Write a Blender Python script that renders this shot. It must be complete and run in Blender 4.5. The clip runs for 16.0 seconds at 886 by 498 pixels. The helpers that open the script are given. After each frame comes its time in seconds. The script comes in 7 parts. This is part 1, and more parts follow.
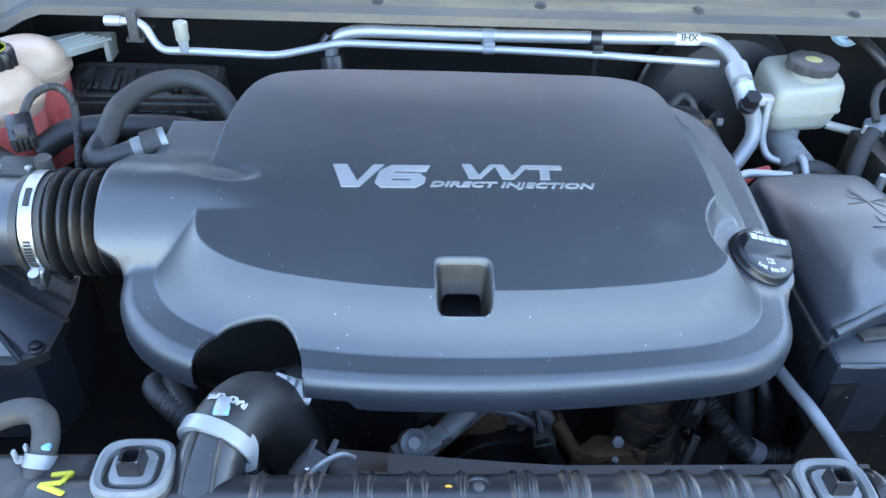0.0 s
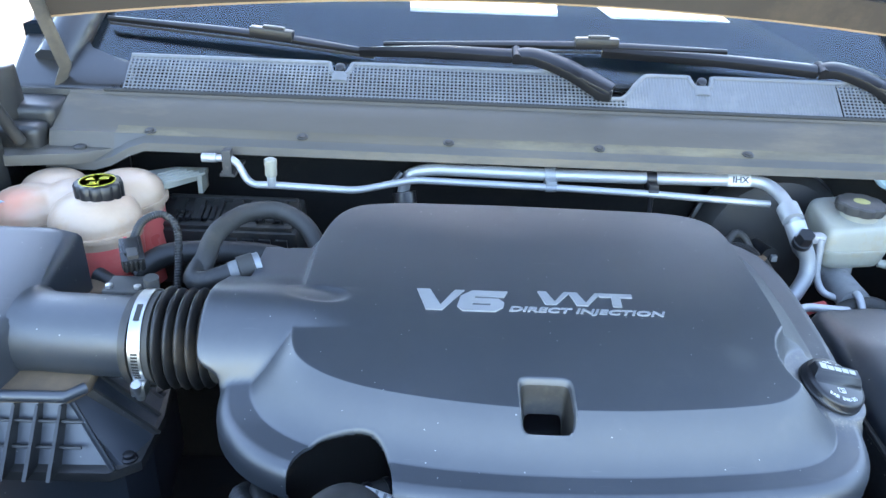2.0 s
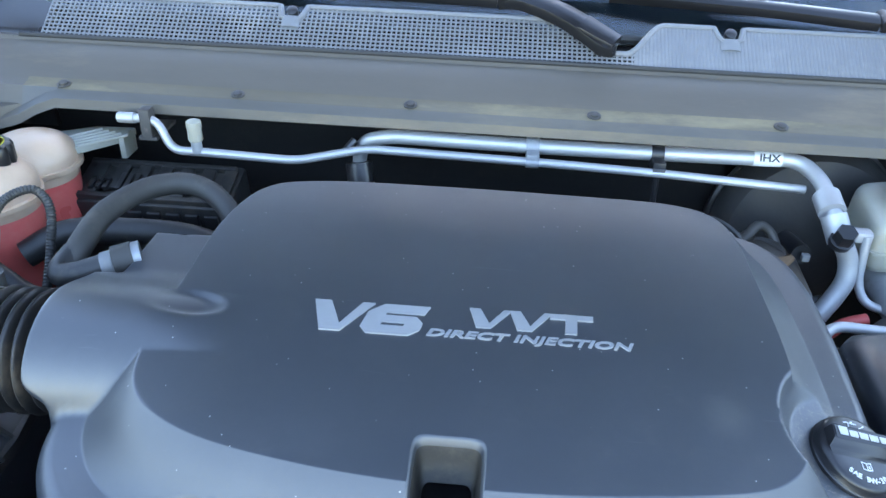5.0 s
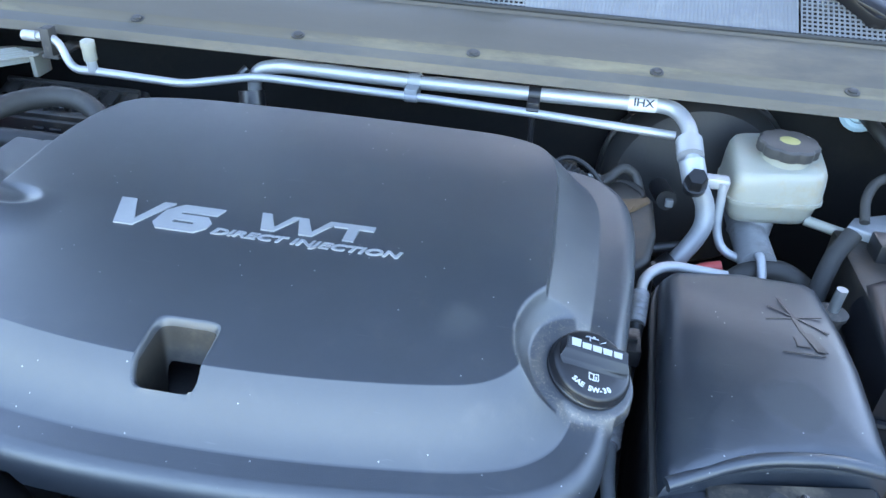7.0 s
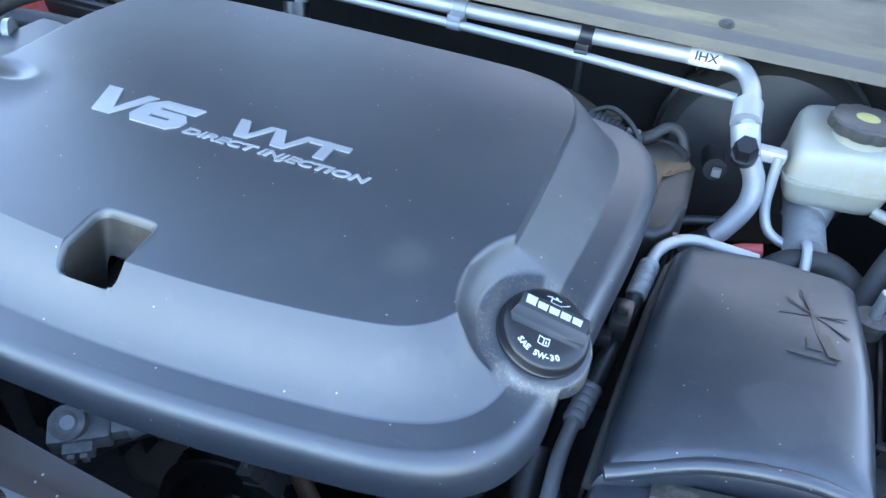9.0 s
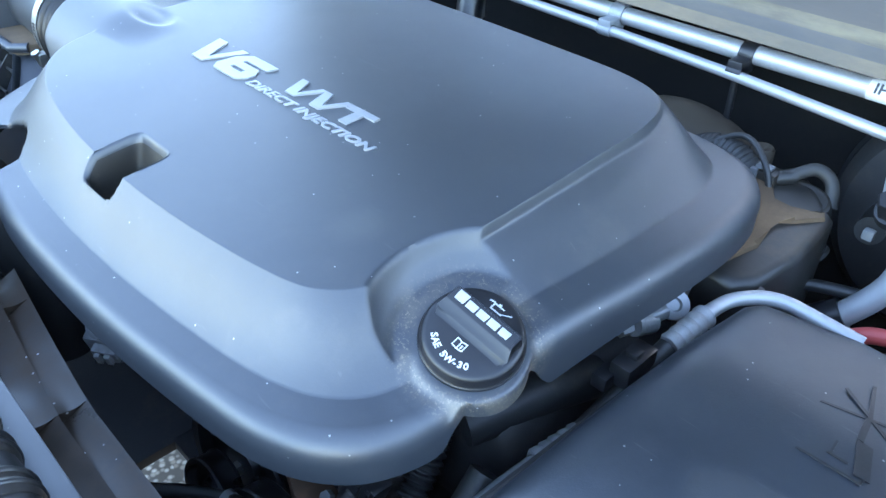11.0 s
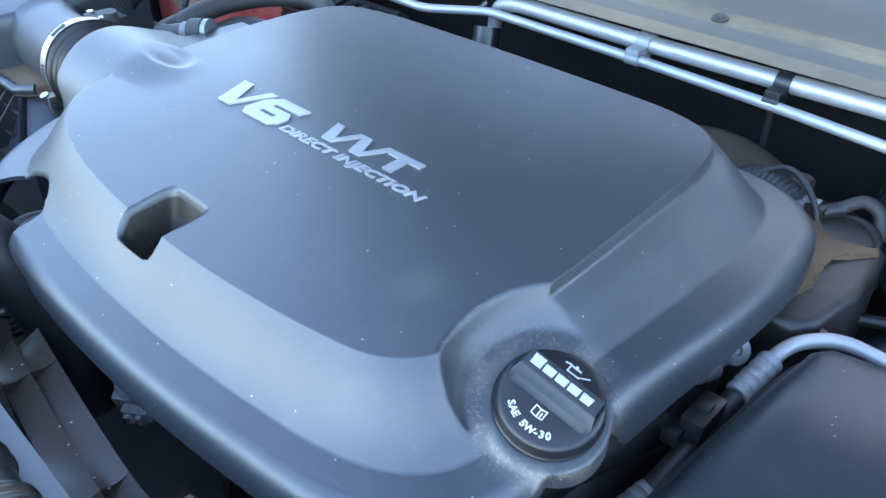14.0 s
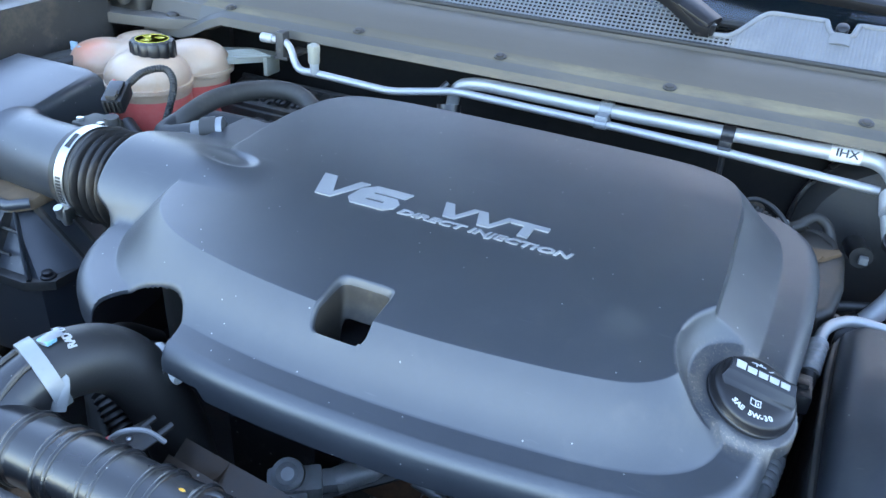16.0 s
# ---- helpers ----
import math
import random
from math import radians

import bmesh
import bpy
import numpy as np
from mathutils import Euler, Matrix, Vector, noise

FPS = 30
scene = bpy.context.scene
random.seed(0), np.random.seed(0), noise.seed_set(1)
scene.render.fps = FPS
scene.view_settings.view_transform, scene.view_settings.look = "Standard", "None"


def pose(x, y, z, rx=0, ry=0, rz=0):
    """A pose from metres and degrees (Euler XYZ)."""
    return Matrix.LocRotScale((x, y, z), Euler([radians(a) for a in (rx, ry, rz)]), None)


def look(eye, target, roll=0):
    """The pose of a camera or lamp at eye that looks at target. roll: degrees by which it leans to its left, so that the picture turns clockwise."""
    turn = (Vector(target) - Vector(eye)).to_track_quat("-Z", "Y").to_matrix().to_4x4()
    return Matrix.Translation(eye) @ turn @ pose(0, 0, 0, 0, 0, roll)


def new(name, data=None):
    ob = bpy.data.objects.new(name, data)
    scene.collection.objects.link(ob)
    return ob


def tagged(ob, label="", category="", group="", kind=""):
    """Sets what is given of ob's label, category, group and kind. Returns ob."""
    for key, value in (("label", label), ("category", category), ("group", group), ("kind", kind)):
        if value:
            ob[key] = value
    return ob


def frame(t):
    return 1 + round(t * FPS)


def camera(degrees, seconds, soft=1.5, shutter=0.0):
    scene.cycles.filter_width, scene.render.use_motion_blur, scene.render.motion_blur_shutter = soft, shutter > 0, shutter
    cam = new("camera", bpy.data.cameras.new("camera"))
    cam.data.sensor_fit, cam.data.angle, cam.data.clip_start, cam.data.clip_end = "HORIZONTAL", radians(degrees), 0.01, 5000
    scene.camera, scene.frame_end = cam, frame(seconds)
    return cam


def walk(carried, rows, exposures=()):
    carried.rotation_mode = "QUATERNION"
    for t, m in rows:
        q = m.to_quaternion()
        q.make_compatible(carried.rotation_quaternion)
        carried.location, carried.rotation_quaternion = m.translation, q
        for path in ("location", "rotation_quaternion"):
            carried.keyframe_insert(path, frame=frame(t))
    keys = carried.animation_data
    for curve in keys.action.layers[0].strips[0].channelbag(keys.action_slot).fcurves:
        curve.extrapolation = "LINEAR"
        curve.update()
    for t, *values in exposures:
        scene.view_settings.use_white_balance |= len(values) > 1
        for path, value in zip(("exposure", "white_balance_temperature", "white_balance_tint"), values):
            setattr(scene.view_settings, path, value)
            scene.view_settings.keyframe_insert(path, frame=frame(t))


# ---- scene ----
cam = camera(60.5, 16.0)
PATH = [
    (0, (0.007, 0.012, 1.473), (0.116, 1.607, 0.272), 3.0),
    (0.5, (0.005, 0.007, 1.476), (0.103, 1.599, 0.269), 3.0),
    (1, (0.001, -0.01, 1.476), (0.109, 1.62, 0.322), 3.3),
    (1.5, (-0.034, -0.032, 1.482), (0.039, 1.676, 0.444), 3.2),
    (2, (-0.047, -0.035, 1.486), (-0.026, 1.75, 0.584), 2.5),
    (2.5, (-0.037, -0.02, 1.48), (-0.029, 1.781, 0.611), 2.1),
    (3, (-0.044, 0.005, 1.471), (-0.058, 1.8, 0.589), 3.2),
    (3.5, (-0.056, 0.053, 1.465), (-0.214, 1.831, 0.563), 4.0),
    (4, (-0.054, 0.104, 1.451), (-0.367, 1.842, 0.512), 2.9),
    (4.5, (0.017, 0.153, 1.445), (-0.221, 1.88, 0.465), 1.9),
    (5, (0.08, 0.165, 1.442), (-0.034, 1.881, 0.421), 2.1),
    (5.2, (0.102, 0.164, 1.44), (0.01, 1.875, 0.408), 1.9),
    (7.3, (0.351, 0.139, 1.42), (0.067, 1.778, 0.31), 3.4),
    (7.5, (0.377, 0.145, 1.421), (0.046, 1.764, 0.295), 3.1),
    (8, (0.427, 0.151, 1.411), (0.04, 1.74, 0.26), 2.6),
    (8.5, (0.42, 0.171, 1.4), (0.044, 1.733, 0.209), 3.6),
    (9, (0.416, 0.206, 1.384), (-0.055, 1.73, 0.178), 6.0),
    (9.2, (0.454, 0.219, 1.385), (-0.141, 1.706, 0.186), 6.1),
    (11.3, (0.607, 0.353, 1.33), (-0.548, 1.464, 0.133), 1.5),
    (11.5, (0.603, 0.35, 1.326), (-0.546, 1.439, 0.103), 1.7),
    (12, (0.601, 0.346, 1.32), (-0.544, 1.399, 0.063), 1.8),
    (12.5, (0.577, 0.378, 1.288), (-0.559, 1.418, 0.012), 1.6),
    (13, (0.561, 0.403, 1.276), (-0.569, 1.428, -0.018), 1.0),
    (13.5, (0.554, 0.392, 1.293), (-0.59, 1.45, 0.039), 1.0),
    (14, (0.543, 0.336, 1.348), (-0.584, 1.528, 0.205), 1.0),
    (14.5, (0.481, 0.233, 1.383), (-0.538, 1.569, 0.298), 2.2),
    (15, (0.411, 0.166, 1.394), (-0.478, 1.608, 0.331), 2.6),
    (15.5, (0.356, 0.138, 1.395), (-0.375, 1.655, 0.315), 3.1),
    (16, (0.323, 0.095, 1.389), (-0.345, 1.698, 0.396), 4.0),
]
walk(cam, [(t, look(eye, target, roll)) for t, eye, target, roll in PATH], [(0.0, 3.80, 7600, 15), (5.0, 3.58, 7650, 14), (8.5, 3.90, 7350, 14), (13.0, 3.95, 7350, 11), (14.0, 3.74, 7350, 13), (16.0, 3.64, 7450, 14)])

# ---- world, sun, exposure ----
world = bpy.data.worlds.new("world")
scene.world = world
world.use_nodes = True
wn = world.node_tree.nodes
sky = wn.new("ShaderNodeTexSky")
sky.sky_type = "NISHITA"
sky.sun_disc = False
SUN_EL, SUN_AZ = radians(26), radians(4)
sky.dust_density, sky.ozone_density, sky.altitude = 0.4, 3.3, 0
sky.sun_elevation, sky.sun_rotation = SUN_EL, SUN_AZ
world.node_tree.links.new(sky.outputs["Color"], wn["Background"].inputs["Color"])
wn["Background"].inputs["Strength"].default_value = 0.15
sun_data = bpy.data.lights.new("sun", "SUN")
sun_data.energy, sun_data.angle, sun_data.color = 4.0, radians(0.53), (1.0, 0.95, 0.87)
sun = new("sun", sun_data)
sun_way = Vector((math.sin(SUN_AZ) * math.cos(SUN_EL), math.cos(SUN_AZ) * math.cos(SUN_EL), math.sin(SUN_EL)))
sun.matrix_world = look(sun_way * 20, (0, 0, 0))


# ---- materials ----
def mat(name, base, rough=0.5, metal=0.0, dirt=None, dirt_amount=0.0, scale=40.0, vary=0.15, bump=0.0, bump_scale=400.0,
        specks=0.0, coat=0.0, spec=0.5, transmission=0.0, streak=None, subsurface=0.0, sand=None, cloud=0.0,
        stain=None, stain_colour=None, stain_gloss=True, pebbles=0.0):
    """Base colour varied at two scales, dust by large noise, light specks, fine bump."""
    m = bpy.data.materials.new(name)
    m.use_nodes = True
    nt = m.node_tree
    b = nt.nodes["Principled BSDF"]
    b.inputs["Metallic"].default_value = metal
    b.inputs["Specular IOR Level"].default_value = spec
    b.inputs["Coat Weight"].default_value = coat
    b.inputs["Transmission Weight"].default_value = transmission
    if subsurface:
        b.inputs["Subsurface Weight"].default_value = subsurface
        b.inputs["Subsurface Radius"].default_value = (0.02, 0.015, 0.01)
    co = nt.nodes.new("ShaderNodeTexCoord")
    mp = nt.nodes.new("ShaderNodeMapping")
    if streak:
        mp.inputs["Scale"].default_value = streak
    nt.links.new(co.outputs["Object"], mp.inputs["Vector"])

    def noise_tex(s, detail=4.0, roughness=0.6):
        n = nt.nodes.new("ShaderNodeTexNoise")
        n.inputs["Scale"].default_value, n.inputs["Detail"].default_value = s, detail
        n.inputs["Roughness"].default_value = roughness
        nt.links.new(mp.outputs["Vector"], n.inputs["Vector"])
        return n.outputs["Fac"]

    def ramp(fac, lo, hi, c0=(0, 0, 0, 1), c1=(1, 1, 1, 1)):
        r = nt.nodes.new("ShaderNodeValToRGB")
        r.color_ramp.elements[0].position, r.color_ramp.elements[1].position = lo, hi
        r.color_ramp.elements[0].color, r.color_ramp.elements[1].color = c0, c1
        nt.links.new(fac, r.inputs["Fac"])
        return r.outputs["Color"]

    def mix(fac, a, bb):
        x = nt.nodes.new("ShaderNodeMix")
        x.data_type = "RGBA"
        for sock, v in ((x.inputs[0], fac), (x.inputs[6], a), (x.inputs[7], bb)):
            if isinstance(v, (tuple, float, int)):
                sock.default_value = v
            else:
                nt.links.new(v, sock)
        return x.outputs[2]

    c4 = (*base, 1)
    lo = tuple(max(0, v * (1 - vary)) for v in base) + (1,)
    hi = tuple(min(1, v * (1 + vary)) for v in base) + (1,)
    big, fine = noise_tex(scale * 0.25), noise_tex(scale * 3)
    col = ramp(big, 0.3, 0.7, lo, hi)
    col = mix(ramp(fine, 0.35, 0.75, (0, 0, 0, 1), (0.5, 0.5, 0.5, 1)), col, lo)
    rough_socket = ramp(big, 0.3, 0.7, (max(rough - 0.05, 0.02),) * 3 + (1,), (min(rough + 0.06, 1),) * 3 + (1,))
    if dirt:
        mask = ramp(noise_tex(scale * 0.4, 8.0, 0.7), 0.62 - 0.3 * dirt_amount, 0.75 - 0.1 * dirt_amount, (0, 0, 0, 1), (min(1, 0.35 + dirt_amount * 0.6) if dirt_amount > 0.05 else 0.07,) * 3 + (1,))
        col = mix(mask, col, (*dirt, 1))
        rough_socket = mix(mask, rough_socket, (0.85, 0.85, 0.85, 1))
    if cloud:
        soft = ramp(noise_tex(22.0, 6.0, 0.75), 0.45, 0.72, (0, 0, 0, 1), (cloud, cloud, cloud, 1))
        col = mix(soft, col, (0.22, 0.22, 0.21, 1))
        scratch = nt.nodes.new("ShaderNodeTexNoise")
        stretch = nt.nodes.new("ShaderNodeMapping")
        stretch.inputs["Scale"].default_value, stretch.inputs["Rotation"].default_value = (9, 110, 60), (0, 0, 0.7)
        nt.links.new(co.outputs["Object"], stretch.inputs["Vector"])
        nt.links.new(stretch.outputs["Vector"], scratch.inputs["Vector"])
        scratch.inputs["Scale"].default_value, scratch.inputs["Detail"].default_value = 2.2, 3.0
        col = mix(ramp(scratch.outputs["Fac"], 0.70, 0.76, (0, 0, 0, 1), (cloud * 2,) * 3 + (1,)), col, (0.30, 0.30, 0.29, 1))
    if specks:
        v = nt.nodes.new("ShaderNodeTexVoronoi")
        v.inputs["Scale"].default_value = 70.0
        nt.links.new(mp.outputs["Vector"], v.inputs["Vector"])
        col = mix(ramp(v.outputs["Distance"], 0.015 + specks * 0.05, 0.03 + specks * 0.06, (0.6, 0.6, 0.6, 1), (0, 0, 0, 1)), col, (0.5, 0.5, 0.48, 1))
    if sand:
        centre, r0, r1 = sand
        sub = nt.nodes.new("ShaderNodeVectorMath")
        sub.operation = "DISTANCE"
        nt.links.new(co.outputs["Object"], sub.inputs[0])
        sub.inputs[1].default_value = centre
        band = nt.nodes.new("ShaderNodeValToRGB")
        el = band.color_ramp.elements
        el[0].position, el[0].color = r0 * 5, (0, 0, 0, 1)
        el[1].position, el[1].color = r1 * 5, (0, 0, 0, 1)
        for k, v in ((0.35, 1.0), (0.6, 0.6)):
            e = el.new((r0 + (r1 - r0) * k) * 5)
            e.color = (v, v, v, 1)
        five = nt.nodes.new("ShaderNodeMath")
        five.operation = "MULTIPLY"
        five.inputs[1].default_value = 5.0
        nt.links.new(sub.outputs["Value"], five.inputs[0])
        nt.links.new(five.outputs[0], band.inputs["Fac"])
        grains = ramp(noise_tex(420.0, 5.0, 0.8), 0.535, 0.65)
        patches = ramp(noise_tex(45.0, 3.0), 0.42, 0.60)
        mul = nt.nodes.new("ShaderNodeMath")
        mul.operation = "MULTIPLY"
        nt.links.new(band.outputs["Color"], mul.inputs[0])
        nt.links.new(mix(0.75, patches, grains), mul.inputs[1])
        col = mix(mul.outputs[0], col, (0.24, 0.19, 0.13, 1))
    if stain:
        # one ragged blot round a point of the object
        near = nt.nodes.new("ShaderNodeVectorMath")
        near.operation = "DISTANCE"
        nt.links.new(co.outputs["Object"], near.inputs[0])
        near.inputs[1].default_value = stain[0]
        rag = nt.nodes.new("ShaderNodeMath")
        rag.operation = "MULTIPLY_ADD"
        rag.inputs[1].default_value, rag.inputs[2].default_value = 0.022, -0.011
        nt.links.new(noise_tex(38.0, 3.0), rag.inputs[0])
        total = nt.nodes.new("ShaderNodeMath")
        total.operation = "ADD"
        nt.links.new(near.outputs["Value"], total.inputs[0])
        nt.links.new(rag.outputs[0], total.inputs[1])
        r = stain[1]
        blot = ramp(total.outputs[0], r * 0.86 if stain_gloss else r * 0.3, r, (0.8, 0.8, 0.8, 1), (0, 0, 0, 1))
        col = mix(blot, col, (*(stain_colour or tuple(v * 0.5 for v in base)), 1))
        if stain_gloss:
            rough_socket = mix(blot, rough_socket, (0.62, 0.62, 0.62, 1))
    if pebbles:
        cell = nt.nodes.new("ShaderNodeTexVoronoi")
        cell.inputs["Scale"].default_value = pebbles
        nt.links.new(mp.outputs["Vector"], cell.inputs["Vector"])
        tone = nt.nodes.new("ShaderNodeSeparateColor")
        nt.links.new(cell.outputs["Color"], tone.inputs[0])
        col = mix(ramp(cell.outputs["Distance"], 0.25, 0.6, (0.85, 0.85, 0.85, 1), (0, 0, 0, 1)), (0.05, 0.042, 0.034, 1), mix(tone.outputs[0], (0.16, 0.13, 0.10, 1), (0.48, 0.45, 0.40, 1)))
    nt.links.new(col, b.inputs["Base Color"])
    nt.links.new(rough_socket, b.inputs["Roughness"])
    if bump:
        bp = nt.nodes.new("ShaderNodeBump")
        bp.inputs["Strength"].default_value, bp.inputs["Distance"].default_value = bump, 0.001
        nt.links.new(noise_tex(bump_scale, 3.0), bp.inputs["Height"])
        nt.links.new(bp.outputs["Normal"], b.inputs["Normal"])
    return m


DUST = (0.30, 0.25, 0.19)
M_COVER = mat("cover_plastic", (0.021, 0.0255, 0.032), 0.42, dirt=DUST, dirt_amount=0.015, cloud=0.03, scale=14, vary=0.12, bump=0.10, bump_scale=900, specks=0.42, spec=1.0, sand=((0.302, -0.089, 0.067), 0.035, 0.058),
              stain=((0.197, -0.095, 0.105), 0.024), stain_colour=(0.045, 0.048, 0.050), stain_gloss=False)
M_LID = mat("scuffed_black_lid", (0.012, 0.0165, 0.023), 0.38, dirt=(0.10, 0.095, 0.085), dirt_amount=0.03, cloud=0.05, scale=16, vary=0.25, bump=0.12, bump_scale=700, specks=0.45, spec=1.0, stain=((0.026, -0.052, 0.068), 0.030))
M_POCKET = mat("dusty_pocket_plastic", (0.020, 0.017, 0.013), 0.6, dirt=(0.10, 0.08, 0.055), dirt_amount=0.35, scale=60, bump=0.1)
M_CAP = mat("cap_plastic", (0.013, 0.013, 0.0145), 0.33, scale=60, bump=0.05, bump_scale=600, spec=0.5)
M_WHITE_PRINT = mat("white_print", (0.55, 0.55, 0.54), 0.6, scale=90)
M_LETTER = mat("silver_lettering", (0.36, 0.37, 0.38), 0.40, metal=0.5, scale=60, vary=0.08)
M_ALU = mat("aluminium_pipe", (0.40, 0.405, 0.41), 0.46, metal=0.55, dirt=(0.30, 0.28, 0.25), dirt_amount=0.1, scale=30, vary=0.10, bump=0.08, bump_scale=500)
M_STEEL = mat("steel", (0.55, 0.55, 0.54), 0.35, metal=1.0, dirt=(0.3, 0.22, 0.15), dirt_amount=0.1, scale=60)
M_BLACK = mat("black_plastic", (0.014, 0.014, 0.015), 0.30, dirt=(0.12, 0.085, 0.055), dirt_amount=0.12, spec=0.7, scale=30, bump=0.12, bump_scale=500, specks=0.2)
M_SHELF = mat("sand_dusted_plastic", (0.080, 0.058, 0.040), 0.7, dirt=(0.21, 0.135, 0.078), dirt_amount=0.6, scale=30, bump=0.15, spec=0.3)
M_BLACK_DUSTY = mat("dusty_black_plastic", (0.026, 0.025, 0.024), 0.40, dirt=(0.15, 0.115, 0.08), dirt_amount=0.28, scale=28, bump=0.15, bump_scale=400, specks=0.2)
M_DARK = mat("dark_engine_metal", (0.030, 0.029, 0.029), 0.55, dirt=(0.085, 0.066, 0.05), dirt_amount=0.30, scale=40, bump=0.4, bump_scale=150, spec=0.45)
M_BATTERY = mat("dull_battery_plastic", (0.009, 0.010, 0.0125), 0.42, dirt=(0.08, 0.065, 0.05), dirt_amount=0.08, scale=30, vary=0.2, bump=0.1, bump_scale=500, spec=0.3)
M_TAN = mat("caked_sand", (0.105, 0.066, 0.040), 0.8, dirt=(0.21, 0.130, 0.074), dirt_amount=0.5, scale=40, bump=0.2, spec=0.2)
M_RUBBER = mat("black_rubber", (0.019, 0.019, 0.019), 0.48, dirt=(0.14, 0.115, 0.085), dirt_amount=0.12, scale=35, bump=0.12, bump_scale=500)
M_RUBBER_GREY = mat("dusty_rubber", (0.036, 0.034, 0.031), 0.62, dirt=(0.13, 0.108, 0.08), dirt_amount=0.16, scale=35, bump=0.12, bump_scale=500)
M_RAIL = mat("dusty_grey_rail", (0.084, 0.074, 0.062), 0.50, dirt=(0.22, 0.17, 0.115), dirt_amount=0.36, scale=14, vary=0.18, spec=0.35, bump=0.08, bump_scale=300, streak=(0.3, 1, 1))
M_COWL = mat("weathered_cowl_plastic", (0.125, 0.131, 0.14), 0.55, dirt=(0.27, 0.266, 0.26), dirt_amount=0.3, scale=18, bump=0.1, bump_scale=400)
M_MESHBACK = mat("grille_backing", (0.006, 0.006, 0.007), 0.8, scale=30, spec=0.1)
M_TANK = mat("milky_plastic", (0.54, 0.375, 0.262), 0.36, dirt=(0.50, 0.27, 0.13), dirt_amount=0.30, scale=40, vary=0.08, subsurface=0.2, stain=((-0.065, -0.045, 0.09), 0.042), stain_colour=(0.62, 0.20, 0.11), stain_gloss=False)
M_BRAKE_TANK = mat("white_milky_plastic", (0.30, 0.292, 0.245), 0.36, dirt=(0.34, 0.22, 0.09), dirt_amount=0.26, scale=40, vary=0.06, subsurface=0.25)
M_COOLANT = mat("coolant_filled_plastic", (0.70, 0.13, 0.11), 0.3, dirt=(0.72, 0.28, 0.22), dirt_amount=0.3, scale=24, vary=0.10, subsurface=0.2)
M_YELLOW = mat("yellow_print", (0.62, 0.54, 0.05), 0.6, scale=80)
M_CAP_GREY = mat("worn_black_cap", (0.045, 0.042, 0.04), 0.6, dirt=DUST, dirt_amount=0.2, scale=60, bump=0.1)
M_PAINT = mat("beige_body_paint", (0.46, 0.44, 0.38), 0.3, dirt=DUST, dirt_amount=0.15, scale=8, vary=0.05, coat=0.5)
M_HOOD_IN = mat("hood_underside", (0.009, 0.012, 0.018), 0.6, dirt=(0.022, 0.024, 0.028), dirt_amount=0.15, scale=8)
M_SEAL = mat("dark_seal", (0.02, 0.02, 0.02), 0.7, scale=30)
M_GROUND = mat("gravel_ground", (0.20, 0.185, 0.16), 0.9, vary=0.6, dirt=(0.07, 0.06, 0.05), dirt_amount=0.4, scale=120, bump=0.8, bump_scale=90, pebbles=75.0)
M_GLASS_DARK = bpy.data.materials.new("windshield_glass")
M_GLASS_DARK.use_nodes = True
for key, value in (("Base Color", (0.62, 0.72, 0.76, 1)), ("Roughness", 0.0), ("Transmission Weight", 1.0), ("IOR", 1.5)):
    M_GLASS_DARK.node_tree.nodes["Principled BSDF"].inputs[key].default_value = value
M_WIPER = mat("wiper_black", (0.007, 0.007, 0.008), 0.33, scale=30, spec=0.35)
M_RUST = mat("rusty_metal", (0.11, 0.062, 0.038), 0.5, dirt=(0.34, 0.17, 0.085), dirt_amount=0.45, scale=40, bump=0.4, bump_scale=200)
M_CASTING = mat("cast_aluminium", (0.27, 0.275, 0.28), 0.48, metal=0.3, dirt=(0.09, 0.065, 0.05), dirt_amount=0.35, scale=40, bump=0.3, bump_scale=300)
M_CLAMP_WHITE = mat("pale_spring_clamp", (0.26, 0.272, 0.28), 0.42, metal=0.2, dirt=(0.16, 0.14, 0.11), dirt_amount=0.15, scale=50)
M_BELLOWS = mat("dusty_folded_rubber", (0.014, 0.013, 0.013), 0.36, dirt=(0.15, 0.11, 0.075), dirt_amount=0.28, scale=30, bump=0.1, bump_scale=400)
M_RIM = mat("worn_grey_rubber", (0.15, 0.155, 0.158), 0.6, dirt=DUST, dirt_amount=0.2, scale=50)
M_BLUE = mat("blue_mark", (0.16, 0.38, 0.55), 0.5, scale=60)
M_RED = mat("red_hose", (0.55, 0.08, 0.07), 0.5, scale=60)
M_LABEL = mat("white_label", (0.62, 0.62, 0.60), 0.5, scale=60, dirt=DUST, dirt_amount=0.1)
M_SCALY = mat("flaking_black_wrap", (0.05, 0.043, 0.038), 0.36, dirt=(0.48, 0.28, 0.17), dirt_amount=0.42, scale=70, bump=0.7, bump_scale=160, streak=(0.6, 0.6, 2.0))
M_SHROUD = mat("brown_dusted_shroud", (0.026, 0.018, 0.013), 0.27, dirt=(0.074, 0.042, 0.023), dirt_amount=0.46, scale=26, bump=0.06, bump_scale=300, specks=1.0, spec=0.42)
M_EMBLEM = mat("worn_yellow_print", (0.34, 0.30, 0.10), 0.6, dirt=(0.10, 0.09, 0.08), dirt_amount=0.4, scale=120)
M_PRINT_GREY = mat("worn_grey_print", (0.40, 0.40, 0.39), 0.6, scale=90)
M_FLANGE = mat("brown_hood_flange", (0.065, 0.050, 0.038), 0.6, dirt=(0.16, 0.11, 0.07), dirt_amount=0.25, scale=10, spec=0.25)
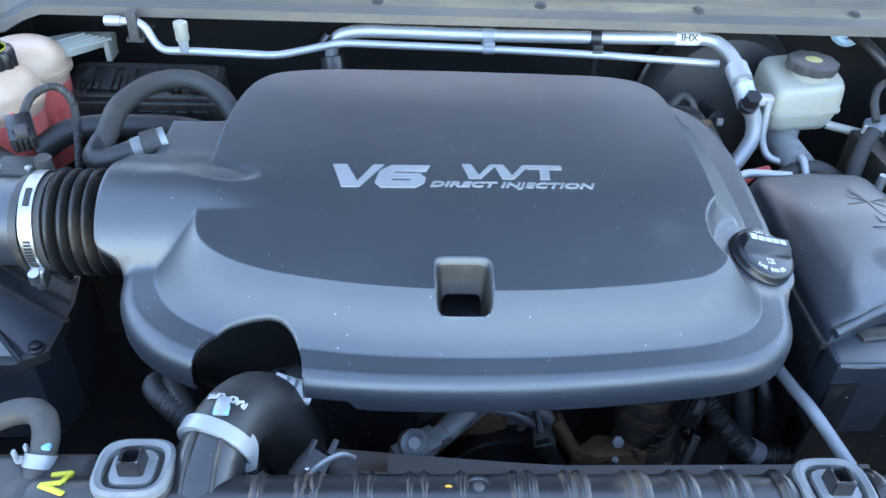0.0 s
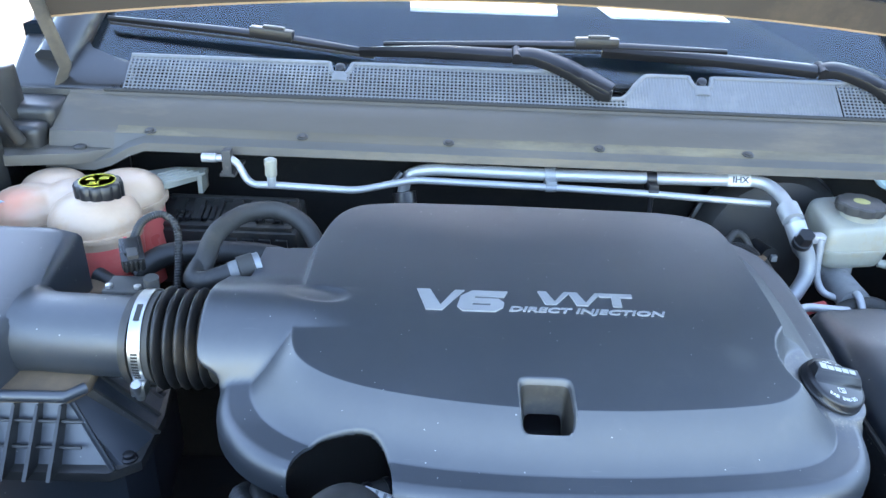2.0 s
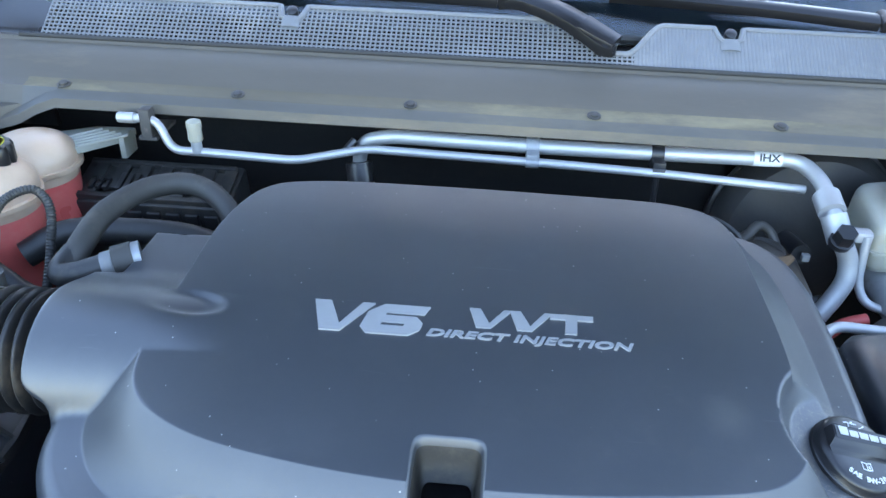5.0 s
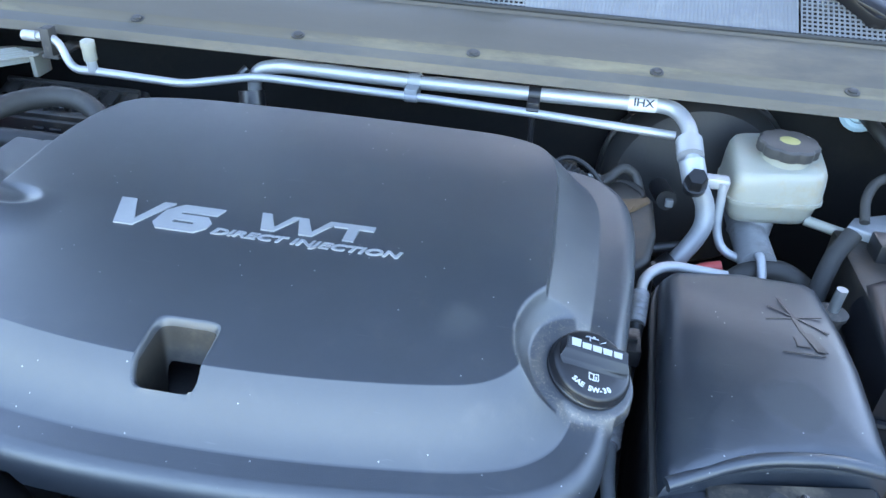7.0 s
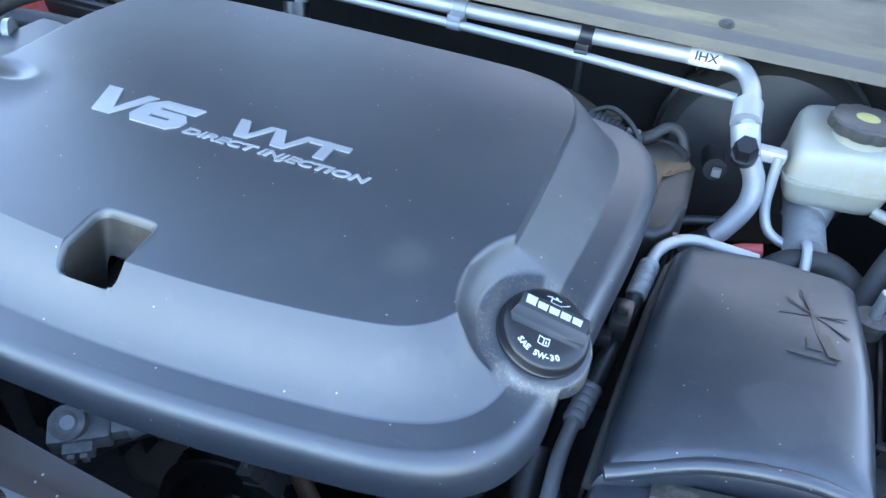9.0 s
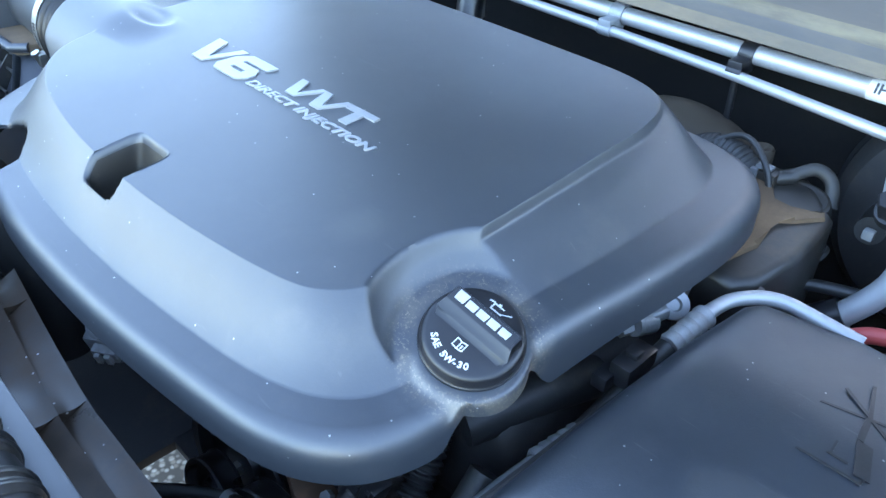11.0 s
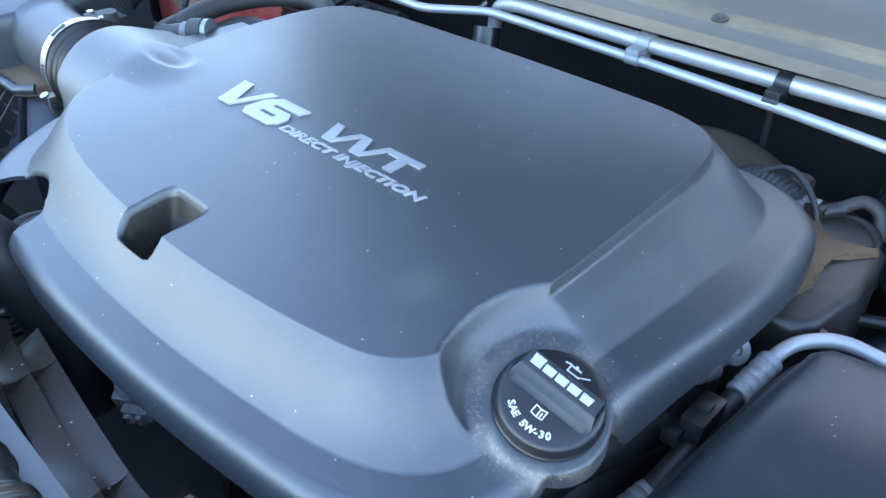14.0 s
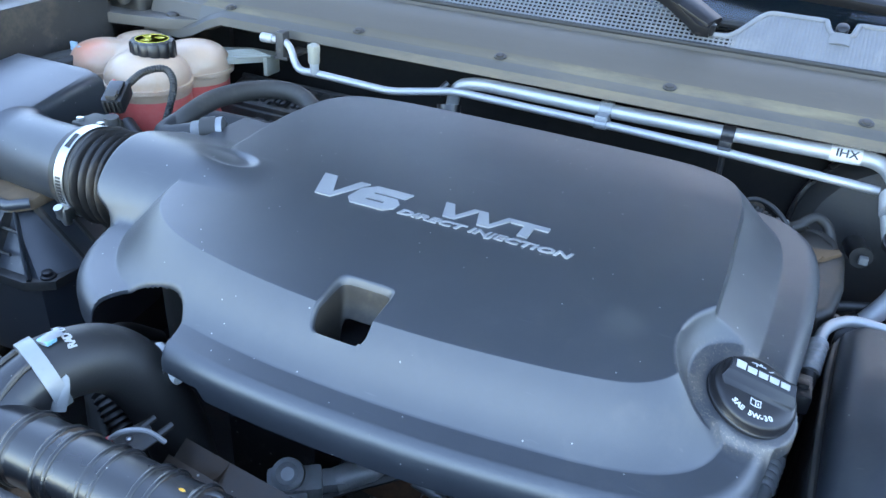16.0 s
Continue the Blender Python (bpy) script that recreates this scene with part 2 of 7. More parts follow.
M_SPATTER = mat("mud_spattered_plastic", (0.012, 0.012, 0.013), 0.32, dirt=(0.17, 0.155, 0.13), dirt_amount=0.14, scale=110, bump=0.3, bump_scale=200, specks=1.0)
M_CASTING_BRIGHT = mat("bare_casting", (0.27, 0.278, 0.285), 0.40, metal=0.6, dirt=(0.14, 0.11, 0.08), dirt_amount=0.2, scale=40, bump=0.2)
M_HOUSING = mat("brown_dusted_housing", (0.022, 0.020, 0.018), 0.42, dirt=(0.13, 0.09, 0.055), dirt_amount=0.35, scale=26, bump=0.12, spec=0.5)
M_DOT = mat("orange_paint", (0.75, 0.36, 0.03), 0.6, scale=60)
M_CASE = mat("mud_stained_case", (0.016, 0.014, 0.012), 0.5, dirt=(0.10, 0.065, 0.04), dirt_amount=0.38, scale=40, bump=0.3, bump_scale=200)
M_RIB = mat("rust_dusted_rib", (0.020, 0.017, 0.015), 0.36, dirt=(0.19, 0.115, 0.065), dirt_amount=0.45, scale=60, bump=0.1, spec=0.7)
M_GUTTER = mat("yellow_dust_film", (0.105, 0.089, 0.064), 0.55, dirt=(0.27, 0.22, 0.13), dirt_amount=0.30, scale=30, vary=0.25, spec=0.3, streak=(0.35, 1, 1))
M_LIP = mat("worn_grey_flange", (0.078, 0.074, 0.068), 0.46, dirt=(0.17, 0.14, 0.10), dirt_amount=0.25, scale=16, vary=0.15, spec=0.4, streak=(0.3, 1, 1))
M_FELT = mat("black_insulation_mat", (0.013, 0.0128, 0.0125), 0.9, dirt=(0.025, 0.02, 0.016), dirt_amount=0.3, scale=20, bump=0.3, bump_scale=200, spec=0.15)
M_GLARE = mat("pale_glare_patch", (0.78, 0.78, 0.76), 0.7, scale=10, vary=0.03)
M_CLIP_BLUE = mat("pale_blue_clip", (0.34, 0.50, 0.60), 0.4, metal=0.1, scale=60)
M_DASH = mat("dark_dashboard", (0.008, 0.012, 0.016), 0.95, scale=3, vary=0.1, spec=0.0)
M_PLENUM = mat("sand_filmed_casting", (0.060, 0.046, 0.033), 0.6, dirt=(0.17, 0.12, 0.075), dirt_amount=0.38, scale=24, bump=0.2, spec=0.25)
M_CREVICE = mat("sandy_crevice", (0.035, 0.031, 0.027), 0.6, dirt=(0.30, 0.235, 0.155), dirt_amount=0.40, scale=60, bump=0.2)
M_ORANGE = mat("tan_hood_edge", (0.42, 0.27, 0.15), 0.45, scale=20)


# ---- mesh helpers ----
def smooth(me, angle=40):
    me.shade_smooth()
    me.set_sharp_from_angle(angle=radians(angle))


def part(name, bm, material, parent=None, label="", angle=40):
    me = bpy.data.meshes.new(name)
    bm.normal_update()
    bm.to_mesh(me)
    bm.free()
    smooth(me, angle)
    for m in (material if isinstance(material, (list, tuple)) else [material]):
        me.materials.append(m)
    ob = new(name, me)
    if parent is not None:
        ob.parent = parent
    if label:
        tagged(ob, label=label)
    return ob


def thing(name, label, category, at=(0, 0, 0), group="", kind=""):
    e = new(name)
    e.location = at
    e.empty_display_size = 0.02
    return tagged(e, label, category, group, kind)


def sp(ob, at):
    """Children are built in world places: undo the thing's own place."""
    ob.data.transform(Matrix.Translation(-Vector(at)))
    return ob


def box_bm(x0, x1, y0, y1, z0, z1, bevel=0.004, seg=2, top=1.0, m=None):
    bm = bmesh.new()
    bmesh.ops.create_cube(bm, size=1)
    cx, cy = (x0 + x1) / 2, (y0 + y1) / 2
    for v in bm.verts:
        k = top if v.co.z > 0 else 1.0
        v.co = Vector((cx + v.co.x * (x1 - x0) * k, cy + v.co.y * (y1 - y0) * k, z0 + (v.co.z + 0.5) * (z1 - z0)))
    if bevel:
        bmesh.ops.bevel(bm, geom=bm.edges[:], offset=bevel, segments=seg, affect="EDGES", profile=0.6)
    if m is not None:
        bm.transform(m)
    return bm


def prism_bm(pts, z0, z1, bevel=0.004, seg=2, top=1.0, shape=None):
    """A plan outline raised from z0 to z1, its upper rim bevelled."""
    bm = bmesh.new()
    c = Vector((sum(p[0] for p in pts) / len(pts), sum(p[1] for p in pts) / len(pts)))
    lo = [bm.verts.new((p[0], p[1], z0)) for p in pts]
    hi = []
    for p in pts:
        q = c + (Vector(p[:2]) - c) * top
        hi.append(bm.verts.new((q.x, q.y, z1 if shape is None else shape(q.x, q.y))))
    bm.faces.new(list(reversed(lo)))
    ft = bm.faces.new(hi)
    n = len(pts)
    for i in range(n):
        bm.faces.new((lo[i], lo[(i + 1) % n], hi[(i + 1) % n], hi[i]))
    if bevel:
        bmesh.ops.bevel(bm, geom=list(ft.edges), offset=bevel, segments=seg, affect="EDGES", profile=0.6)
    return bm


def spline(pts, n=10, closed=False):
    """Catmull-Rom through the points."""
    p = [Vector(q) for q in pts]
    out = []
    m = len(p)
    for i in range(m if closed else m - 1):
        a, b = p[i], p[(i + 1) % m]
        z = p[i - 1] if (i > 0 or closed) else a * 2 - b
        d = p[(i + 2) % m] if (i + 2 < m or closed) else b * 2 - a
        for k in range(n):
            t = k / n
            out.append(0.5 * ((2 * a) + (b - z) * t + (2 * z - 5 * a + 4 * b - d) * t * t + (3 * a - z - 3 * b + d) * t ** 3))
    if not closed:
        out.append(p[-1])
    return out


def rounded(pts, r=0.02, n=6):
    """A bent pipe's line: straight runs with rounded corners."""
    p = [Vector(q) for q in pts]
    out = [p[0]]
    for i in range(1, len(p) - 1):
        a, b, c = p[i - 1], p[i], p[i + 1]
        k = min(r, (a - b).length * 0.48, (c - b).length * 0.48)
        s, e = b + (a - b).normalized() * k, b + (c - b).normalized() * k
        for j in range(n + 1):
            t = j / n
            out.append(s * (1 - t) ** 2 + b * 2 * t * (1 - t) + e * t * t)
    out.append(p[-1])
    return out


def tube_bm(line, radius, seg=14, caps=True, wave=0.0, pitch=0.006, flat=1.0):
    """A round sweep along a line; radius a number or a function of the length run; wave makes it corrugated."""
    line = [Vector(q) for q in line]
    if wave:
        dense, total = [], 0
        step = pitch / 6
        for a, b in zip(line, line[1:]):
            k = max(1, int((b - a).length / step))
            dense += [a.lerp(b, j / k) for j in range(k)]
        line = dense + [line[-1]]
    bm = bmesh.new()
    rings, run = [], 0.0
    t0 = (line[1] - line[0]).normalized()
    up = Vector((0, 0, 1)) if abs(t0.z) < 0.9 else Vector((0, 1, 0))
    side = t0.cross(up).normalized()
    for i, p in enumerate(line):
        t = (line[min(i + 1, len(line) - 1)] - line[max(i - 1, 0)]).normalized()
        side = (side - t * side.dot(t)).normalized()
        top = side.cross(t)
        if i:
            run += (p - line[i - 1]).length
        r = radius(run) if callable(radius) else radius
        r += wave * math.sin(run / pitch * 2 * math.pi)
        rings.append([bm.verts.new(p + side * r * math.cos(a) + top * r * flat * math.sin(a)) for a in (2 * math.pi * j / seg for j in range(seg))])
    for a, b in zip(rings, rings[1:]):
        for j in range(seg):
            bm.faces.new((a[j], a[(j + 1) % seg], b[(j + 1) % seg], b[j]))
    if caps:
        bm.faces.new(rings[0][::-1])
        bm.faces.new(rings[-1])
    bmesh.ops.recalc_face_normals(bm, faces=bm.faces[:])
    return bm


def strap_bm(line, widths, thick, up=(0, 0, 1), crown=0.35):
    """A flat bar with softened edges along a line; widths from start to end."""
    line, up = [Vector(q) for q in line], Vector(up)
    bm, rings = bmesh.new(), []
    for i, p in enumerate(line):
        t = (line[min(i + 1, len(line) - 1)] - line[max(i - 1, 0)]).normalized()
        side = t.cross(up).normalized()
        top = side.cross(t)
        k = i / (len(line) - 1) * (len(widths) - 1)
        a = min(int(k), len(widths) - 2)
        w = (widths[a] + (widths[a + 1] - widths[a]) * (k - a)) / 2
        sec = ((-1, -0.5), (-1, 0.1), (-0.9, 0.36), (-0.45, 0.5), (0, 0.5 + crown * 0.3), (0.45, 0.5), (0.9, 0.36), (1, 0.1), (1, -0.5))
        rings.append([bm.verts.new(p + side * w * u + top * thick * v) for u, v in sec])
    n = len(rings[0])
    for a, b in zip(rings, rings[1:]):
        for j in range(n):
            bm.faces.new((a[j], a[(j + 1) % n], b[(j + 1) % n], b[j]))
    bm.faces.new(rings[0][::-1])
    bm.faces.new(rings[-1])
    bmesh.ops.recalc_face_normals(bm, faces=bm.faces[:])
    return bm


def lathe_bm(profile, m=None, seg=40, ripple=0, depth=0.0):
    """Turned about z from (radius, height) pairs; ripple: a knurled rim of that many lobes."""
    bm = bmesh.new()
    rings = []
    for r, h in profile:
        ring = []
        for j in range(seg):
            a = 2 * math.pi * j / seg
            k = r - (depth * (0.5 + 0.5 * math.cos(a * ripple)) ** 3 if ripple and r > depth * 4 else 0)
            ring.append(bm.verts.new((k * math.cos(a), k * math.sin(a), h)))
        rings.append(ring)
    for a, b in zip(rings, rings[1:]):
        for j in range(seg):
            bm.faces.new((a[j], a[(j + 1) % seg], b[(j + 1) % seg], b[j]))
    bm.faces.new(rings[0][::-1])
    bm.faces.new(rings[-1])
    bmesh.ops.recalc_face_normals(bm, faces=bm.faces[:])
    if m is not None:
        bm.transform(m)
    return bm


def along(a, b):
    """The pose at a whose z runs towards b."""
    a, b = Vector(a), Vector(b)
    return Matrix.Translation(a) @ (b - a).to_track_quat("Z", "Y").to_matrix().to_4x4()


def join_bm(*parts_):
    bm = bmesh.new()
    for p in parts_:
        me = bpy.data.meshes.new("tmp")
        p.to_mesh(me)
        p.free()
        bm.from_mesh(me)
        bpy.data.meshes.remove(me)
    return bm


def text_part(body, size, m, material, parent, name="lettering", extrude=0.0004, shear=0.0, bold=0.0, wide=1.0, label="", spacing=1.0):
    cu = bpy.data.curves.new("text", "FONT")
    cu.body, cu.size, cu.extrude, cu.shear, cu.offset = body, size, extrude, shear, bold
    cu.align_x, cu.align_y, cu.space_character = "CENTER", "CENTER", spacing
    cu.resolution_u = 3
    ob = bpy.data.objects.new("text", cu)
    me = bpy.data.meshes.new_from_object(ob)
    bpy.data.objects.remove(ob)
    bpy.data.curves.remove(cu)
    me.transform(m @ Matrix.Diagonal((wide, 1, 1, 1)))
    me.name = name
    me.materials.append(material)
    o = new(name, me)
    o.parent = parent
    return tagged(o, label=label) if label else o


def poly_bm(loops, h, m):
    """Flat letters from outlines, raised by h; each outline one convex or simple piece."""
    bm = bmesh.new()
    for lp in loops:
        lo = [bm.verts.new((x, y, 0)) for x, y in lp]
        hi = [bm.verts.new((x, y, h)) for x, y in lp]
        n = len(lp)
        bm.faces.new(hi)
        for i in range(n):
            bm.faces.new((lo[i], lo[(i + 1) % n], hi[(i + 1) % n], hi[i]))
    bmesh.ops.recalc_face_normals(bm, faces=bm.faces[:])
    bm.transform(m)
    return bm


# ---- the engine cover ----
COVER_C = Vector((0.07, 0.70))
CAP_AT = Vector((0.372, 0.611, 1.017))
CAP_N = Vector((0.27, -0.22, 0.93)).normalized()


def top_z(x, y):
    d = y - 0.69
    return 1.0615 + 0.085 * d - 0.035 * (math.sqrt(d * d + 0.0016) - 0.04) - 0.10 * max(0.0, abs(x - 0.07) - 0.12) ** 2


def sstep(a, b, v):
    t = min(1.0, max(0.0, (v - a) / (b - a)))
    return t * t * (3 - 2 * t)


def radial(pts, n):
    """Distances from the cover's middle at n even angles to a closed outline."""
    ring = spline([(p[0], p[1], 0) for p in pts], 14, closed=True)
    res = []
    for k in range(n):
        a = 2 * math.pi * k / n
        d = Vector((math.cos(a), math.sin(a)))
        best = 0
        for i in range(len(ring)):
            p, q = ring[i].xy - COVER_C, ring[(i + 1) % len(ring)].xy - COVER_C
            e = q - p
            den = d.x * e.y - d.y * e.x
            if abs(den) < 1e-12:
                continue
            t = (p.x * e.y - p.y * e.x) / den
            u = (p.x * d.y - p.y * d.x) / den
            if -1e-6 <= u <= 1 + 1e-6 and t > best:
                best = t
        res.append(best)
    return res


PLATEAU = [(0.05, 0.524), (0.15, 0.525), (0.25, 0.536), (0.30, 0.552), (0.323, 0.59), (0.331, 0.68), (0.331, 0.79), (0.329, 0.852), (0.314, 0.893), (0.275, 0.911),
           (0.20, 0.915), (0.03, 0.917), (-0.11, 0.912), (-0.165, 0.89), (-0.188, 0.82), (-0.19, 0.72), (-0.192, 0.635), (-0.178, 0.585), (-0.13, 0.552), (-0.05, 0.533)]
SKIRT = [(0.05, 0.455), (0.15, 0.458), (0.25, 0.468), (0.32, 0.480), (0.362, 0.502), (0.386, 0.537), (0.398, 0.60), (0.408, 0.68), (0.418, 0.78), (0.420, 0.87),
         (0.405, 0.93), (0.36, 0.965), (0.25, 0.975), (0.03, 0.975), (-0.13, 0.965), (-0.20, 0.93), (-0.225, 0.85), (-0.235, 0.75), (-0.255, 0.65), (-0.262, 0.575),
         (-0.232, 0.520), (-0.18, 0.485), (-0.10, 0.467), (-0.03, 0.458)]


def edge_z(x, y):
    return 0.961 + 0.020 * sstep(0.54, 0.75, y) + (0.013 * sstep(-0.028, -0.042, x) if y < 0.5 and x > -0.09 else 0)


def lip_drop(p):
    """How far the skirt's wall hangs down at a place on the outer edge."""
    if p.x < -0.225 and p.y > 0.57:
        return 0.006
    full = max(0.006, p.z - edge_z(p.x, p.y))
    near = (p.xy - CAP_AT.xy).length
    return full if near > 0.056 else 0.012 + (full - 0.012) * sstep(0.042, 0.056, near)


def cover_height(x, y, u):
    """u: 0 at the rim of the flat top, 1 at the outer edge."""
    zt = top_z(x, y)
    shelf = 0.997 + 0.023 * sstep(0.54, 0.68, y)
    if u <= 0:
        z = zt
    elif u < 0.56:
        t = u / 0.56
        z = zt + (shelf - zt) * (t - 0.02 * math.sin(2 * math.pi * t))
    elif u < 0.80:
        z = shelf - 0.002 * (u - 0.56) / 0.24
    else:
        t = (u - 0.80) / 0.20
        z = shelf - 0.002 - 0.018 * (1 - math.sqrt(max(0.0, 1 - t * t)))
    # the top stands a little proud of the right flank
    if x > 0.29 and u > 0:
        z -= 0.0062 * sstep(-0.003, 0.040, u) * (1 - sstep(0.02, 0.56, u)) * sstep(0.60, 0.66, y) * sstep(0.90, 0.86, y)
    # the intake duct under the cover's flank
    if x < -0.10:
        c = (y - 0.672) / 0.076
        if c > -1 and y < 0.85:
            dome = 0.985 + 0.083 * math.sqrt(1 - c * c) if c < 0 else 1.068 - 0.023 * sstep(0.672, 0.76, y)
            fall = sstep(-0.11, -0.20, x) * sstep(0.85, 0.825, y)
            z = max(z, dome * fall + (1 - fall) * min(z, dome))
    # the oval dip where the duct runs into the top
    oval = ((x + 0.178) / 0.043) ** 2 + ((y - 0.684) / 0.022) ** 2
    if oval < 1:
        z -= 0.0055 * sstep(-0.1, 0.8, (x + 0.221) / 0.086) * sstep(0.0, 0.8, 1 - oval)
    # the dish round the filler cap
    dx, dy = x - CAP_AT.x, y - CAP_AT.y
    plane = CAP_AT.z - 0.004 - (CAP_N.x * dx + CAP_N.y * dy) / CAP_N.z
    d = math.hypot(dx, dy * 0.95)
    dish = plane + max(0.0, d - 0.049) * 1.1 + 9.0 * max(0.0, d - 0.056) ** 1.5
    z = min(z, dish)
    if d < 0.075:
        fair = plane - 1.6 * max(0.0, d - 0.0365) - 14.0 * max(0.0, d - 0.044) ** 1.4
        k = 0.5 * (z + fair + math.sqrt((z - fair) ** 2 + 0.00003))
        z = k if d > 0.052 else max(z, fair)
    return z


def cover_outline(n):
    """The skirt's outline with the duct's mouth, the collar of the filler and the hose notch."""
    base = radial(SKIRT, n)
    out = []
    for k in range(n):
        a = 2 * math.pi * k / n
        d = Vector((math.cos(a), math.sin(a)))
        r = base[k]
        # duct: reaches x = -0.287 between y 0.588 and 0.735, then steps back to a tab
        if d.x < -0.3:
            q = (-0.287 - COVER_C.x) / d.x
            y = COVER_C.y + d.y * q
            if 0.586 < y < 0.745:
                r = max(r, r + (q - r) * sstep(0.590, 0.608, y))
            q2 = (-0.262 - COVER_C.x) / d.x
            y2 = COVER_C.y + d.y * q2
            if 0.735 < y2 < 0.835:
                r = max(r, q2)
        # collar round the filler
        w = CAP_AT.xy - COVER_C
        b = d.dot(w)
        disc = b * b - w.length_squared + 0.0375 ** 2
        if disc > 0 and b > 0:
            r = max(r, b + math.sqrt(disc))
        out.append(r)
    return out


def cut_out(bm, c, a, b, e):
    """Takes a rounded opening out of the shell and draws its rim clean; the rim turns down a little."""
    size = lambda p: (abs((p.x - c[0]) / a) ** e + abs((p.y - c[1]) / b) ** e) ** (1 / e)
    gone = [f for f in bm.faces if size(f.calc_center_median()) < 1]
    rim = {v for f in gone for v in f.verts}
    bmesh.ops.delete(bm, geom=gone, context="FACES")
    rim = [v for v in rim if v.is_valid and v.is_boundary and abs(size(v.co) - 1) < 0.25 and v.co.y > 0.46]
    for v in rim:
        k = 1 / max(0.2, size(v.co))
        v.co.x, v.co.y = c[0] + (v.co.x - c[0]) * k, c[1] + (v.co.y - c[1]) * k
    inside = set(rim)
    edges = [g for g in bm.edges if g.is_boundary and g.verts[0] in inside and g.verts[1] in inside]
    out = bmesh.ops.extrude_edge_only(bm, edges=edges)
    for v in out["geom"]:
        if isinstance(v, bmesh.types.BMVert):
            v.co.z -= 0.004


def pocket(cover):
    """The square well in the cover's front: steep dusty walls, open and black below."""
    bm = bmesh.new()
    rings = []
    for k, drop, dy in ((1.035, -0.0004, 0), (1.0, 0.0001, 0), (0.965, 0.0016, 0), (0.91, 0.0065, 0.0), (0.87, 0.014, -0.001), (0.80, 0.032, -0.003), (0.76, 0.065, -0.005)):
        ring = []
        for j in range(64):
            t = 2 * math.pi * j / 64
            ca, sa = math.cos(t), math.sin(t)
            x = 0.0635 + 0.0262 * k * math.copysign(abs(ca) ** 0.30, ca)
            y = 0.5368 + dy + 0.0278 * k * math.copysign(abs(sa) ** 0.30, sa)
            rim_z = cover_height(x, y, max(0.0, (0.5243 - y) / 0.069))
            # the rear wall stops short over a dark gap
            deep = drop + (min(drop, 0.033) - drop) * sstep(0.545, 0.553, y)
            ring.append(bm.verts.new((x, y, rim_z - deep)))
        rings.append(ring)
    for p, q in zip(rings, rings[1:]):
        for j in range(64):
            bm.faces.new((p[j], p[(j + 1) % 64], q[(j + 1) % 64], q[j]))
    bmesh.ops.recalc_face_normals(bm, faces=bm.faces[:])
    bmesh.ops.reverse_faces(bm, faces=bm.faces[:])
    for i, f in enumerate(bm.faces):
        f.material_index = 0 if i < 192 else 1
    sp(part("pocket", bm, [M_COVER, M_POCKET], cover, "dusty well with dark bottom", 60), cover.location)
    sp(part("pocket_floor", box_bm(0.03, 0.097, 0.505, 0.60, 0.975, 0.985, 0), M_DARK, cover), cover.location)


def engine_cover():
    n = 900
    inner, skirt, outer = radial(PLATEAU, n), radial(SKIRT, n), cover_outline(n)
    # even rings over the flat top, close ones at its rim and down the flank, then out to the edge with its duct and collar
    flank_u = (0.0, 0.004, 0.008, 0.012, 0.016, 0.020, 0.024, 0.030, 0.036, 0.05, 0.07, 0.09, 0.115, 0.14, 0.165, 0.19, 0.215, 0.24, 0.265, 0.29, 0.315, 0.34, 0.365, 0.39, 0.415, 0.44, 0.465, 0.49, 0.515, 0.54, 0.56)
    bm = bmesh.new()
    hub = bm.verts.new((COVER_C.x, COVER_C.y, top_z(*COVER_C)))
    rows = []
    for i in range(1, 120 + len(flank_u) + 34):
        row = []
        for k in range(n):
            a = 2 * math.pi * k / n
            wide = skirt[k] - inner[k]
            if i < 120:
                r = inner[k] * (i / 120) ** 0.8
            elif i < 120 + len(flank_u):
                r = inner[k] + wide * flank_u[i - 120]
            else:
                r = inner[k] + wide * 0.56
                r += (outer[k] - r) * (i - 119 - len(flank_u)) / 34
            x, y = COVER_C.x + r * math.cos(a), COVER_C.y + r * math.sin(a)
            u = (r - inner[k]) / max(0.01, wide)
            row.append(bm.verts.new((x, y, cover_height(x, y, min(u, 1.0)))))
        rows.append(row)
    lip = [bm.verts.new((v.co.x, v.co.y, v.co.z - lip_drop(v.co))) for v in rows[-1]]
    rows.append([bm.verts.new((v.co.x, v.co.y, v.co.z - 0.4 * lip_drop(v.co))) for v in rows[-1]])
    rows.append(lip)
    rows.append([bm.verts.new((COVER_C.x + (v.co.x - COVER_C.x) * 0.985, COVER_C.y + (v.co.y - COVER_C.y) * 0.985, v.co.z)) for v in lip])
    for k in range(n):
        bm.faces.new((hub, rows[0][k], rows[0][(k + 1) % n]))
    for a, b in zip(rows, rows[1:]):
        for k in range(n):
            bm.faces.new((a[k], b[k], b[(k + 1) % n], a[(k + 1) % n]))
    flank = [v for v in bm.verts if v.co.x < -0.09 and 0.57 < v.co.y < 0.87 and not v.is_boundary]
    for _ in range(2):
        bmesh.ops.smooth_vert(bm, verts=flank, factor=0.5, use_axis_x=True, use_axis_y=True, use_axis_z=True)
    cut_out(bm, (-0.1265, 0.440), 0.0505, 0.079, 3.2)
    cut_out(bm, (0.0635, 0.5368), 0.0266, 0.0282, 6.0)
    cover = thing("engine_cover", "black textured plastic engine cover with silver lettering and a square pocket", "engine cover", (0.07, 0.70, 0.95))
    sp(part("shell", bm, M_COVER, cover, angle=60), cover.location)
    return cover


cover = engine_cover()
pocket(cover)
LET_X0, LET_Y = -0.067, 0.688


